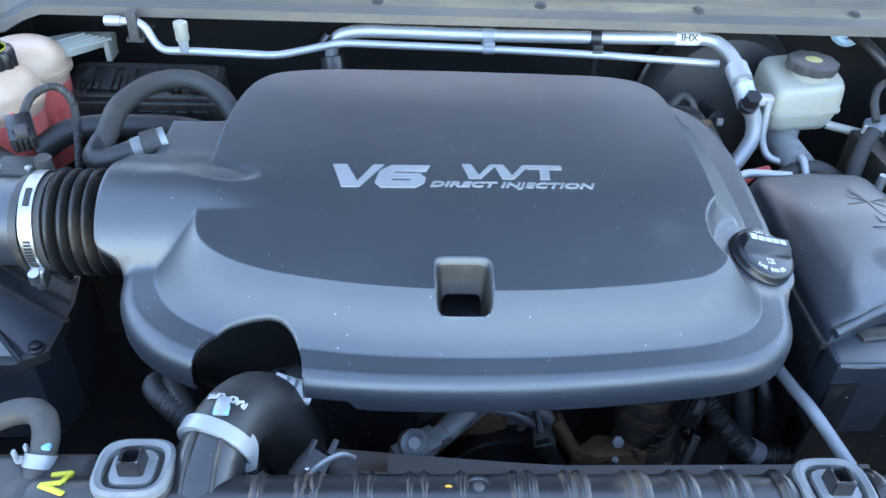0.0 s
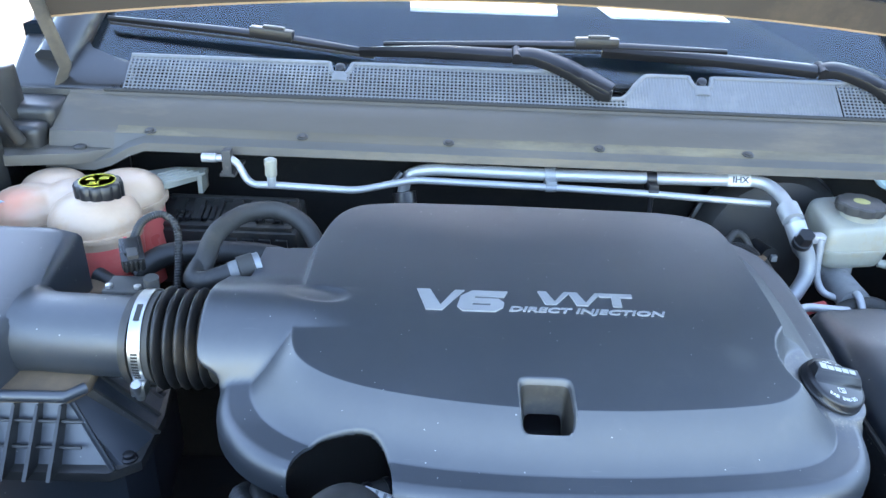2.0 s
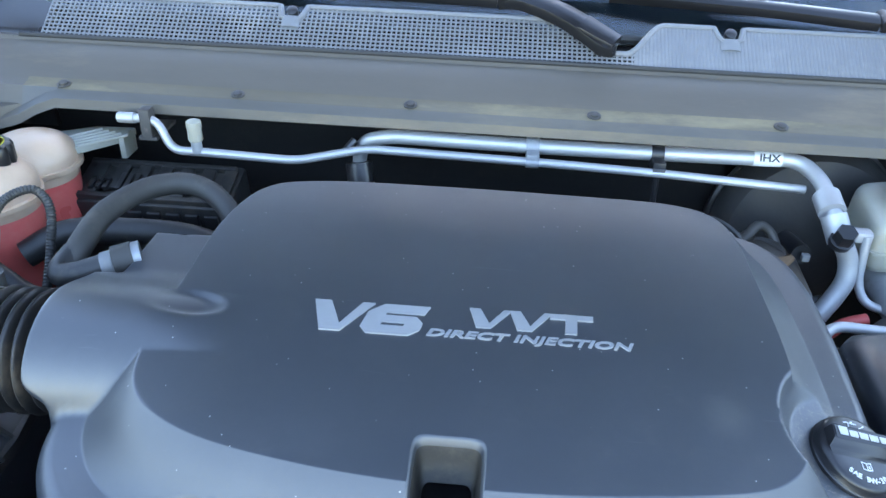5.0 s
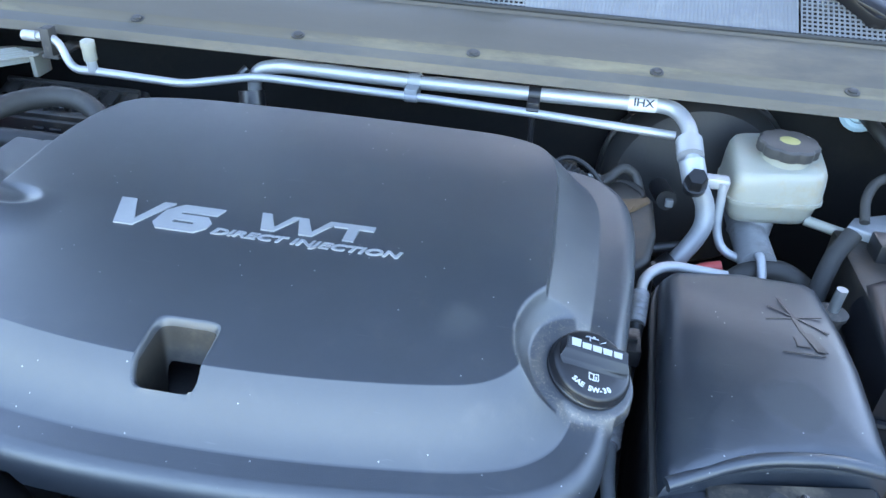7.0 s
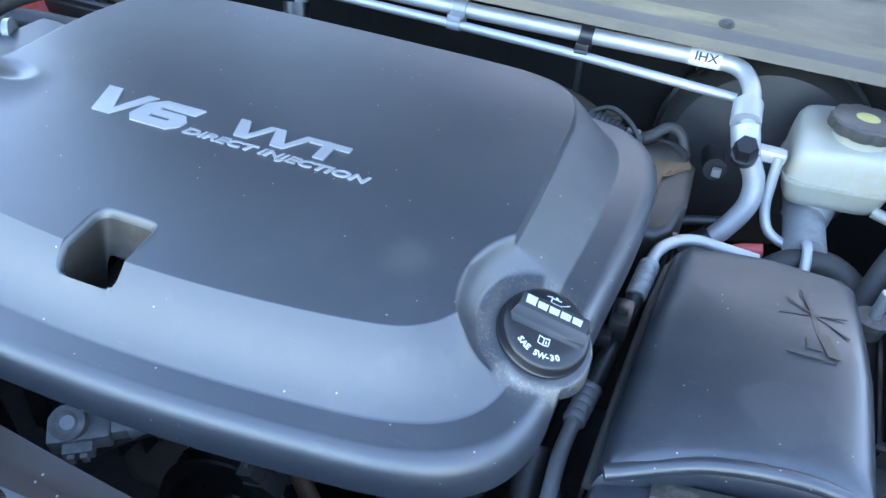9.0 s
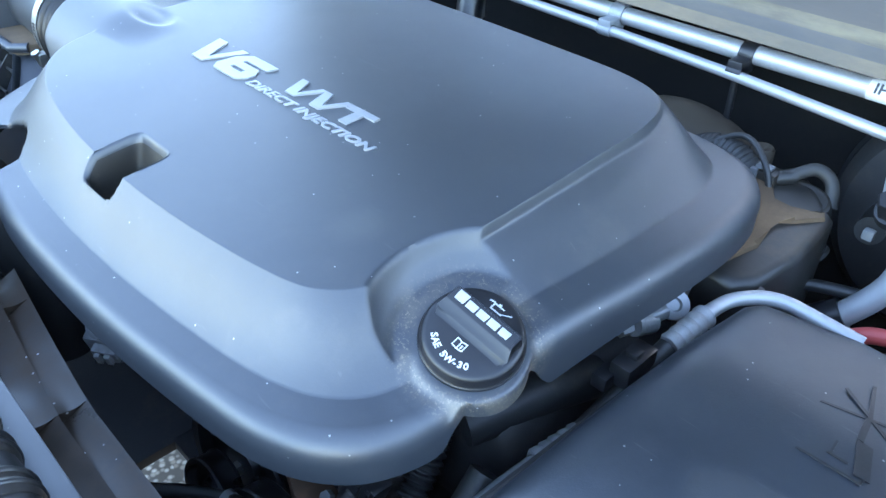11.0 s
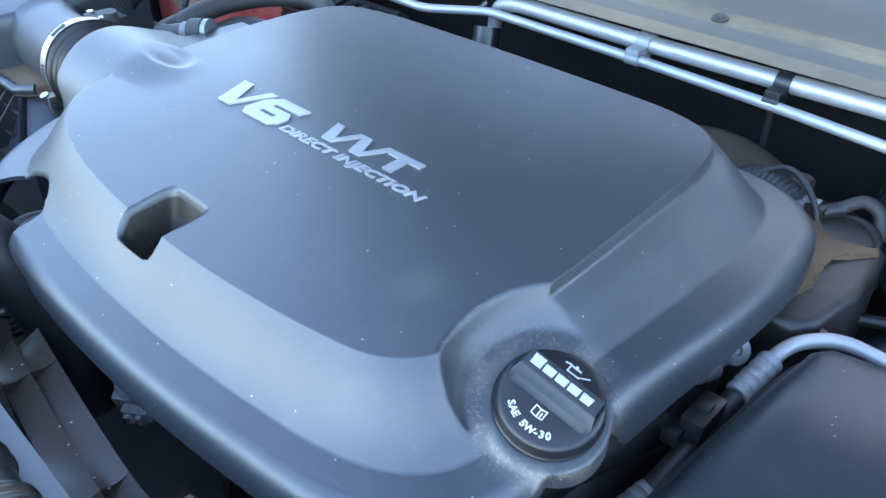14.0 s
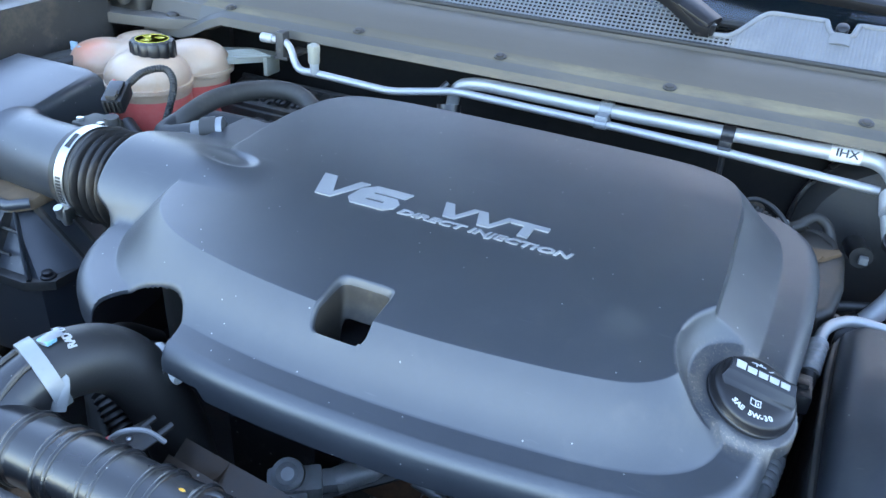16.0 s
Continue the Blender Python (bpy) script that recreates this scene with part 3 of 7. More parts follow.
def on_top(x, y, lift=0.0):
    slope = math.atan(0.09)
    return Matrix.Translation(Vector((x, y, top_z(x, y) + lift)) - cover.location) @ Matrix.Rotation(slope, 4, "X")


def wide_letters(word, w, h, gap, slant, bar):
    """Broad slanted capitals from strokes."""
    loops, x = [], 0.0
    sl = lambda px, py: (px + slant * py, py)
    for ch in word:
        if ch == "V":
            loops.append([sl(x, h), sl(x + bar * 1.5, h), sl(x + w * 0.42 + bar * 0.5, bar * 0.9), sl(x + w * 0.30 + bar * 0.2, 0), sl(x + w * 0.22, 0)])
            loops.append([sl(x + w * 0.30 + bar * 0.2, 0), sl(x + w * 0.42 + bar * 0.5, bar * 0.9), sl(x + w - bar * 1.1, h), sl(x + w, h), sl(x + w * 0.55, 0)])
        elif ch == "T":
            loops.append([sl(x, h - bar), sl(x + w, h - bar), sl(x + w, h), sl(x, h)])
            loops.append([sl(x + w * 0.5 - bar * 0.8, 0), sl(x + w * 0.5 + bar * 0.8, 0), sl(x + w * 0.5 + bar * 0.8, h - bar), sl(x + w * 0.5 - bar * 0.8, h - bar)])
        elif ch == "6":
            c = bar * 0.7
            loops.append([sl(x, c), sl(x + c, 0), sl(x + bar * 1.5, bar), sl(x + bar * 1.5, h - bar), sl(x + c * 1.5, h), sl(x, h - c * 1.5)])
            loops.append([sl(x + bar * 1.5, h - bar), sl(x + w * 0.96, h - bar), sl(x + w, h), sl(x + c * 1.5, h)])
            loops.append([sl(x + c, 0), sl(x + w - c, 0), sl(x + w - bar * 1.4, bar), sl(x + bar * 1.5, bar)])
            loops.append([sl(x + w - c, 0), sl(x + w, c), sl(x + w, h * 0.62 - c), sl(x + w - c, h * 0.62), sl(x + w - bar * 1.4, h * 0.62 - bar * 0.8), sl(x + w - bar * 1.4, bar)])
            loops.append([sl(x + bar * 1.5, h * 0.62 - bar * 0.8), sl(x + w - bar * 1.4, h * 0.62 - bar * 0.8), sl(x + w - c, h * 0.62), sl(x + bar * 1.5, h * 0.62)])
        x += w + gap
    return loops


sp_word = lambda loops, x, y: poly_bm(loops, 0.0022, on_top(x, y, -0.0006))
part("lettering", sp_word(wide_letters("V", 0.053, 0.0375, 0, 0.02, 0.0098), -0.066, 0.664), M_LETTER, cover, "raised silver letters V6", 20)
part("lettering", sp_word(wide_letters("6", 0.050, 0.0375, 0, 0.22, 0.0105), -0.0225, 0.664), M_LETTER, cover, "raised silver letters V6", 20)
part("lettering", sp_word(wide_letters("VVT", 0.0365, 0.0240, -0.002, 0.06, 0.0062), 0.068, 0.6805), M_LETTER, cover, "raised silver letters VVT", 20)
text_part("DIRECT INJECTION", 0.0118, on_top(0.119, 0.6700, 0.0006), M_LETTER, cover, extrude=0.0008, shear=0.25, bold=0.0003, wide=1.66, label="raised silver letters DIRECT INJECTION")


def oil_cap():
    m = along(CAP_AT, CAP_AT + CAP_N)
    # turn so that the grip runs from the flat top towards the fender
    grip = (Vector((0.401, 0.613, 1.036)) - Vector((0.355, 0.608, 1.051))).normalized()
    y_ax = CAP_N.cross(grip).normalized()
    x_ax = y_ax.cross(CAP_N).normalized()
    rot = Matrix((x_ax, y_ax, CAP_N)).transposed().to_4x4()
    m = Matrix.Translation(CAP_AT) @ rot
    cap = thing("oil_filler_cap", "black oil filler cap with white print on the engine cover", "oil cap", CAP_AT)
    body = lathe_bm([(0.0345, -0.006), (0.0345, -0.001), (0.0333, 0.0), (0.0330, 0.005), (0.0318, 0.0075), (0.029, 0.0086), (0.02, 0.0088), (0.002, 0.0088)], m, 64)
    sp(part("body", body, M_CAP, cap, angle=50), CAP_AT)
    g = bmesh.new()
    L, prof = 0.0265, [(-0.0150, 0.0078), (-0.0075, 0.0105), (-0.0030, 0.0150), (-0.0008, 0.0166), (0.0090, 0.0172), (0.0098, 0.0160), (0.0100, 0.005), (-0.015, 0.005)]
    ends = []
    for s in (-1, 1):
        ends.append([g.verts.new((s * L * (0.98 if h > 0.012 else 1.06 - 0.1 * (yy < -0.012)), yy + 0.005, h)) for yy, h in prof])
    for i in range(len(prof)):
        j = (i + 1) % len(prof)
        g.faces.new((ends[0][i], ends[0][j], ends[1][j], ends[1][i]))
    g.faces.new(ends[0][::-1]); g.faces.new(ends[1])
    bmesh.ops.recalc_face_normals(g, faces=g.faces[:])
    bmesh.ops.bevel(g, geom=g.edges[:], offset=0.0009, segments=2, affect="EDGES")
    g.transform(m)
    sp(part("grip", g, M_CAP, cap, angle=45), CAP_AT)
    w = Matrix.Translation(-CAP_AT) @ m
    # the maker's word as plain slabs
    for i, (wx, hh) in enumerate(((0.0080, 0.0074), (0.0078, 0.0056), (0.0078, 0.0056), (0.0078, 0.0056), (0.0074, 0.0056))):
        x = -0.0185 + i * 0.0088
        bar = poly_bm([[(x - wx / 2 * 0.9, 0.0003), (x + wx / 2 * 0.9, 0.0003), (x + wx / 2, hh), (x - wx / 2, hh)]], 0.0003, w @ Matrix.Translation((0, 0.0052, 0.0170)) @ Matrix.Rotation(0.06, 4, "X"))
        part("brand_bar", bar, M_PRINT_GREY, cap)
    arc = w @ Matrix.Translation((0, 0, 0.0090))
    for i, ch in enumerate("SAE 5W-30"):
        if ch == " ":
            continue
        a = radians((-130, -121, -113, 0, -97, -86, -76, -68, -59)[i])
        mm = arc @ Matrix.Translation((0.0245 * math.cos(a), 0.0245 * math.sin(a), 0)) @ Matrix.Rotation(a + math.pi / 2, 4, "Z")
        text_part(ch, 0.0062, mm, M_WHITE_PRINT, cap, name="print", extrude=0.0001, bold=0.00022, wide=1.0)
    bk = []
    for s in (-1, 1):
        bk.append([(s * 0.0003, -0.0165), (s * 0.0042, -0.0158), (s * 0.0042, -0.0150), (s * 0.0003, -0.0157)])
        bk.append([(s * 0.0003, -0.0108), (s * 0.0042, -0.0101), (s * 0.0042, -0.0093), (s * 0.0003, -0.0100)])
        bk.append([(s * 0.0035, -0.0158), (s * 0.0042, -0.0158), (s * 0.0042, -0.0098), (s * 0.0035, -0.0098)])
    bk.append([(-0.0004, -0.0165), (0.0004, -0.0165), (0.0004, -0.0100), (-0.0004, -0.0100)])
    bk.append([(0.0014, -0.0148), (0.0024, -0.0147), (0.0024, -0.0120), (0.0014, -0.0121)])
    part("print", poly_bm(bk, 0.00015, arc), M_WHITE_PRINT, cap)
    can = [[(-0.004, 0.0195), (0.005, 0.0195), (0.005, 0.0205), (-0.004, 0.0205)], [(-0.004, 0.0205), (-0.003, 0.0205), (-0.003, 0.0245), (-0.004, 0.0245)],
           [(-0.004, 0.0238), (0.004, 0.0238), (0.004, 0.0248), (-0.004, 0.0248)], [(0.004, 0.0205), (0.005, 0.0205), (0.0105, 0.0235), (0.0105, 0.0245)],
           [(-0.0075, 0.0235), (-0.0035, 0.0245), (-0.0035, 0.0255), (-0.0075, 0.0245)], [(-0.001, 0.0248), (0.001, 0.0248), (0.001, 0.0262), (-0.001, 0.0262)]]
    part("print", poly_bm(can, 0.00015, arc), M_WHITE_PRINT, cap)
    return cap


oil_cap()


# ---- ground, body and large structure ----
def ground():
    bm = bmesh.new()
    bmesh.ops.create_grid(bm, x_segments=40, y_segments=40, size=300)
    tagged(part("ground", bm, M_GROUND), "pale sunlit gravel and dirt ground", "ground", kind="structure")


ground()


def extrude_x(profile, x0, x1, n=1, bend=None):
    """A (y, z) section drawn along x."""
    bm = bmesh.new()
    rows = []
    for i in range(n + 1):
        x = x0 + (x1 - x0) * i / n
        rows.append([bm.verts.new((x, y, z) if bend is None else bend(x, y, z)) for y, z in profile])
    m = len(profile)
    for a, b in zip(rows, rows[1:]):
        for j in range(m):
            bm.faces.new((a[j], a[(j + 1) % m], b[(j + 1) % m], b[j]))
    bm.faces.new(rows[0]); bm.faces.new(rows[-1][::-1])
    bmesh.ops.recalc_face_normals(bm, faces=bm.faces[:])
    return bm


def firewall():
    tagged(part("wall_firewall", box_bm(-0.95, 0.98, 1.205, 1.235, 0.25, 1.10, 0.01), M_FELT), "black insulated firewall behind the engine", "firewall", kind="structure")
    for name, x0, x1 in (("wall_apron_left", -0.80, -0.765), ("wall_apron_right", 0.905, 0.94)):
        tagged(part(name, box_bm(x0, x1, 0.2, 1.2, 0.30, 1.06, 0.006), M_DARK), "black inner wing wall of the engine bay", "inner wing", kind="structure")


firewall()


def cowl_rail():
    at = Vector((0.05, 1.14, 1.08))
    rail = thing("cowl_rail", "dusty grey sheet-metal cowl rail across the bay", "cowl rail", at)

    def bend(x, y, z):
        k = sstep(-0.50, -0.58, x)
        lip = 1 if y < 1.10 else 0
        return (x, y - 0.012 * k * lip, z - 0.03 * k * lip)

    prof = [(1.082, 1.072), (1.084, 1.0845), (1.0875, 1.0875), (1.0985, 1.0925), (1.101, 1.0937), (1.115, 1.0965), (1.120, 1.1000), (1.150, 1.1135), (1.153, 1.1155), (1.178, 1.1265), (1.187, 1.1295), (1.1905, 1.1335), (1.194, 1.1335), (1.196, 1.128), (1.18, 1.12), (1.11, 1.088), (1.094, 1.074)]
    chan = extrude_x(prof, -0.655, 0.86, 60, bend)
    for f in chan.faces:
        c = f.calc_center_median()
        y = c.y + 0.012 * sstep(-0.50, -0.58, c.x) * (c.y < 1.09)
        if f.normal.z > 0.3 and c.x > -0.56:
            f.material_index = 1 if 1.099 < y < 1.118 else 2 if y < 1.099 else 0
    sp(part("channel", chan, [M_RAIL, M_GUTTER, M_LIP], rail, angle=25), at)
    for x in (-0.5, -0.262, -0.032, 0.206, 0.442, 0.68):
        y = 1.108
        b = lathe_bm([(0.009, 0), (0.009, 0.0015), (0.006, 0.002), (0.006, 0.004), (0.0045, 0.005)], Matrix.Translation((x, y, 1.0955)) @ Matrix.Rotation(radians(12), 4, "X"), 18)
        sp(part("bolt", b, M_CAP_GREY, rail, "dark push-in clip"), at)
    sp(part("seal_strip", tube_bm([(-0.60, 1.1925, 1.1355), (0.05, 1.1925, 1.1362), (0.85, 1.1925, 1.1355)], 0.0036, 8), M_SEAL, rail, "thin black rubber seal"), at)
    # left end shelf and its corner post
    shelf = prism_bm([(-0.74, 1.03), (-0.60, 1.06), (-0.54, 1.10), (-0.54, 1.17), (-0.74, 1.17)], 1.055, 1.072, 0.004)
    sp(part("end_shelf", shelf, M_RAIL, rail), at)
    sp(part("bolt", lathe_bm([(0.010, 0), (0.010, 0.003), (0.006, 0.005)], Matrix.Translation((-0.604, 1.085, 1.072)), 18), M_CAP_GREY, rail), at)
    sp(part("end_block", box_bm(-0.735, -0.66, 1.075, 1.12, 1.06, 1.105, 0.012, 3), M_BLACK_DUSTY, rail), at)
    sp(part("end_gusset", prism_bm([(-0.76, 1.19), (-0.575, 1.19), (-0.60, 1.30), (-0.76, 1.32)], 1.0, 1.135, 0.004), M_BLACK_DUSTY, rail), at)
    sp(part("flange", box_bm(-0.76, -0.655, 1.12, 1.2, 1.07, 1.125, 0.014, 3), M_BLACK_DUSTY, rail), at)


cowl_rail()


def grille_top(x):
    """How far up the sloping cowl panel reaches at x, 0 to 1."""
    k = 1.0
    for c in (-0.218, 0.393, ):
        k = min(k, 0.72 + 0.28 * sstep(0.013, 0.020, abs(x - c)))
    k = min(k, 1 - 0.68 * sstep(0.145, 0.225, x) * (1 - sstep(0.25, 0.305, x)))
    return k


def cowl_point(x, v):
    y = 1.192 + 0.062 * v + 0.012 * ((x - 0.07) / 0.6) ** 2 * 0
    return Vector((x, y, 1.134 + 0.045 * v))


def cowl_panel():
    at = Vector((0.05, 1.22, 1.15))
    panel = thing("windshield_cowl", "weathered grey plastic cowl panel with air mesh", "cowl panel", at)
    x0, x1, step = -0.57, 0.74, 0.0068
    # rim along the top edge, thick and rounded
    line = [cowl_point(x0 + (x1 - x0) * i / 260, grille_top(x0 + (x1 - x0) * i / 260)) for i in range(261)]
    sp(part("rim", tube_bm(line, 0.0042, 8), M_COWL, panel), at)
    # mesh of crossing bars, open behind
    bm = bmesh.new()

    def bar(a, b, w, up):
        t = (b - a).normalized()
        s = t.cross(up).normalized() * w
        h = up * w
        q = [bm.verts.new(p) for p in (a - s, a + s, b + s, b - s, a - s * 0.8 + h, a + s * 0.8 + h, b + s * 0.8 + h, b - s * 0.8 + h)]
        for f in ((4, 5, 6, 7), (0, 4, 7, 3), (1, 2, 6, 5), (0, 1, 5, 4), (2, 3, 7, 6)):
            bm.faces.new([q[i] for i in f])
    up = Vector((0, -0.587, 0.81))
    ribs = bmesh.new()
    x = x0
    while x < x1:
        v = grille_top(x)
        if x < 0.262 or x > 0.62:
            bar(cowl_point(x, 0.02), cowl_point(x, v), 0.0013, up)
        x += step
    for r in range(0, 11):
        v = 0.03 + r * 0.088
        x = x0
        while x < x1 - step:
            if (x < 0.262 or x > 0.62) and v < grille_top(x) and v < grille_top(x + step):
                bar(cowl_point(x, v), cowl_point(x + step * 1.02, v), 0.0013, up)
            x += step
    mesh = sp(part("air_mesh", bm, M_COWL, panel, "grey plastic mesh of square holes"), at)
    mesh["kind"] = "stuff"
    # ribbed solid stretch
    bm = bmesh.new()
    xs = [0.262 + 0.0017 * i for i in range(213)]
    lo, hi = [], []
    for i, x in enumerate(xs):
        d = 0.0008 * (i % 3 == 0)
        lo.append(bm.verts.new(cowl_point(x, 0.0) + up * (0.001 - d)))
        hi.append(bm.verts.new(cowl_point(x, grille_top(x)) + up * (0.001 - d)))
    for i in range(len(xs) - 1):
        bm.faces.new((lo[i], lo[i + 1], hi[i + 1], hi[i]))
    sp(part("ribbed_panel", bm, M_COWL, panel, "grey ribbed plastic", 10), at)
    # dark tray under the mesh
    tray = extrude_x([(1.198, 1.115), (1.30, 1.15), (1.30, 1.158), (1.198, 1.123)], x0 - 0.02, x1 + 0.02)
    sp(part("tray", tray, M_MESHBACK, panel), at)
    for c in (-0.218, 0.393):
        b = lathe_bm([(0.008, 0), (0.008, 0.006), (0.005, 0.008)], along(cowl_point(c, 0.85), cowl_point(c, 0.85) + up), 16)
        sp(part("clip", b, M_CAP, panel), at)
        sp(part("boss", tube_bm([cowl_point(c, 0.5) + up * 0.001, cowl_point(c, 0.74) + up * 0.001], 0.013, 14, flat=0.3), M_COWL, panel), at)


cowl_panel()


def cab():
    at = Vector((0.05, 1.9, 1.3))
    c = thing("truck_cab", "pickup cab with dark windshield behind the engine bay", "truck cab", at)

    def slab(pts, th, m, name, label=""):
        bm = bmesh.new()
        n = (Vector(pts[1]) - Vector(pts[0])).cross(Vector(pts[-1]) - Vector(pts[0])).normalized() * th
        a = [bm.verts.new(Vector(p)) for p in pts]
        b = [bm.verts.new(Vector(p) - n) for p in pts]
        bm.faces.new(a); bm.faces.new(b[::-1])
        for i in range(len(pts)):
            j = (i + 1) % len(pts)
            bm.faces.new((a[i], b[i], b[j], a[j]))
        bmesh.ops.recalc_face_normals(bm, faces=bm.faces[:])
        return sp(part(name, bm, m, c, label), at)

    slab([(-0.70, 1.255, 1.150), (0.82, 1.255, 1.150), (0.72, 2.10, 1.78), (-0.60, 2.10, 1.78)], 0.006, M_GLASS_DARK, "windshield", "dark glass reflecting the sky").visible_shadow = False
    # roof is out of view, added wide to keep the sun off the bay
    slab([(-0.74, 2.08, 1.785), (0.86, 2.08, 1.785), (0.86, 3.4, 1.80), (-0.74, 3.4, 1.80)], 0.04, M_PAINT, "sun_blocking_roof")
    for s, xa, xb in ((-1, -0.70, -0.55), (1, 0.82, 0.67)):
        sp(part("pillar", tube_bm([(xa - 0.0 * s, 1.25, 1.16), (xb, 2.11, 1.785)], 0.035, 10), M_BLACK, c), at)
        x = xa + s * 0.09
        slab([(x - s * 0.05, 1.30, 1.0), (x - s * 0.05, 3.36, 1.0), (x - s * 0.05, 3.36, 1.235), (x - s * 0.05, 1.30, 1.215)], 0.03, M_DASH, "door_trim", "dark inner door trim")
        slab([(x, 1.5, 0.45), (x, 3.4, 0.45), (x, 3.4, 1.18), (x, 1.5, 1.18)], 0.04, M_PAINT, "door")
    slab([(-0.72, 3.4, 0.4), (0.84, 3.4, 0.4), (0.84, 3.4, 1.22), (-0.72, 3.4, 1.22)], 0.04, M_PAINT, "back_panel")
    slab([(-0.70, 3.4, 1.735), (0.82, 3.4, 1.735), (0.78, 3.4, 1.80), (-0.66, 3.4, 1.80)], 0.04, M_PAINT, "rear_header")
    slab([(-0.72, 1.25, 1.12), (0.84, 1.25, 1.12), (0.84, 3.4, 1.12), (-0.72, 3.4, 1.12)], 0.02, M_DASH, "dashboard", "dark grained dashboard top")
    sp(part("seal", tube_bm([(-0.69, 1.262, 1.156), (0.81, 1.262, 1.156)], 0.006, 8), M_SEAL, c, "black rubber strip"), at)
    sp(part("corner_trim", prism_bm([(-0.76, 1.196), (-0.560, 1.196), (-0.575, 1.262), (-0.655, 1.275), (-0.70, 1.36), (-0.78, 1.40)], 1.05, 1.165, 0.01, 3, shape=lambda x, y: 1.138 + 0.62 * max(0.0, y - 1.21)), M_BLACK, c, "black plastic corner trim"), at)
    sp(part("shade_band", box_bm(-0.5, 0.62, 2.02, 2.08, 1.745, 1.775, 0.004), M_SEAL, c), at)
    # added pale slabs stand in for bright reflections in the windshield
    for x0, x1 in ((-0.14, 0.268), (0.418, 0.752)):
        p = thing("reflection_patch", "pale slab on the dashboard standing in for a reflection in the windshield", "paper", ((x0 + x1) / 2, 2.3, 1.1215), group="sheets on the dashboard")
        sp(part("sheet", prism_bm([(x0, 2.137 + 0.03 * (x0 - 0.2)), (x1, 2.137 + 0.03 * (x1 - 0.2)), (x1 + 0.05, 2.62), (x0 - 0.02, 2.62)], 1.1205, 1.1235, 0.0008), M_GLARE, p), p.location)


cab()


def hood():
    at = Vector((0.05, 0.75, 1.7))
    h = thing("hood", "open hood with dark underside and tan rear edge", "hood", at)
    d = Vector((0, -0.36, 0.93)).normalized()
    nrm = Vector((0, 0.93, 0.36)).normalized()
    o = Vector((0, 1.20, 1.300))

    def sheet(x0, x1, a, b, th, lift, m, name, label=""):
        bm = box_bm(x0, x1, 0, 1, 0, 1, 0)
        bmesh.ops.subdivide_edges(bm, edges=[e for e in bm.edges if abs(e.verts[0].co.x - e.verts[1].co.x) > 0.5], cuts=16)
        for v in bm.verts:
            p = o + d * (a + (b - a) * v.co.y) + nrm * (lift + th * v.co.z)
            v.co = Vector((v.co.x, p.y, p.z - 0.085 * (v.co.x - 0.1) ** 2))
        return sp(part(name, bm, m, h, label), at)

    sheet(-0.70, 0.96, 0, 1.08, 0.012, 0.03, M_PAINT, "skin")
    sheet(-0.66, 0.92, 0.05, 1.02, 0.022, 0.004, M_HOOD_IN, "inner_panel", label="dark liner")
    sheet(-0.69, 0.95, 0.0, 0.05, 0.028, 0.0, M_FLANGE, "rear_flange", label="dusty tan flange")
    sheet(-0.695, 0.955, -0.004, 0.003, 0.012, 0.001, M_ORANGE, "edge_strip")
    # hinge at the windshield corner
    sp(part("hinge_arm", tube_bm([(-0.70, 1.22, 1.10), (-0.660, 1.20, 1.17), (-0.665, 1.17, 1.25), (-0.67, 1.13, 1.36)], 0.012, 8, flat=0.5), M_RAIL, h, "grey pressed-steel hinge arm"), at)


hood()


def fender(side):
    s = -1 if side == "left" else 1
    x = -0.80 if s < 0 else 0.94
    at = Vector((x, 0.8, 1.05))
    f = thing("fender", "beige painted front fender beside the engine bay", "fender", at, group="fenders")
    bm = bmesh.new()
    rows = []
    # section from the inner gutter over the crown and down the outside
    sec = [(-0.06, -0.06), (-0.058, -0.035), (-0.035, -0.03), (-0.03, -0.004), (-0.018, 0.0), (0.0, 0.0), (0.03, -0.006), (0.08, -0.03), (0.11, -0.09), (0.12, -0.3), (0.11, -0.55)]
    for i in range(31):
        y = 0.05 + 1.5 * i / 30
        top = 1.135 + 0.062 * (y - 0.9) - 0.10 * max(0, 0.6 - y) ** 2
        rows.append([bm.verts.new((x + s * u, y, top + w)) for u, w in sec])
    for a, b in zip(rows, rows[1:]):
        for j in range(len(sec) - 1):
            bm.faces.new((a[j], a[j + 1], b[j + 1], b[j]))
    bmesh.ops.recalc_face_normals(bm, faces=bm.faces[:])
    if bm.faces[0].normal.z < -0.5:
        bmesh.ops.reverse_faces(bm, faces=bm.faces[:])
    o = sp(part("panel", bm, M_PAINT, f), at)
    return f


fender("left")
fender("right")


def wing_trim():
    at = Vector((-0.72, 0.8, 1.05))
    t = thing("wing_trim", "dark grey plastic trim along the inner fender", "trim panel", at)
    sp(part("panel", prism_bm([(-0.765, 0.5), (-0.705, 0.5), (-0.700, 1.045), (-0.765, 1.045)], 0.85, 1.12, 0.008, shape=lambda x, y: 1.114 + 0.04 * (y - 1.0)), M_BLACK_DUSTY, t), at)
    sp(part("rim", prism_bm([(-0.775, 0.55), (-0.765, 0.55), (-0.765, 1.03), (-0.775, 1.03)], 1.05, 1.13, 0.003, shape=lambda x, y: 1.128 + 0.04 * (y - 1.0)), M_BLACK_DUSTY, t), at)


wing_trim()


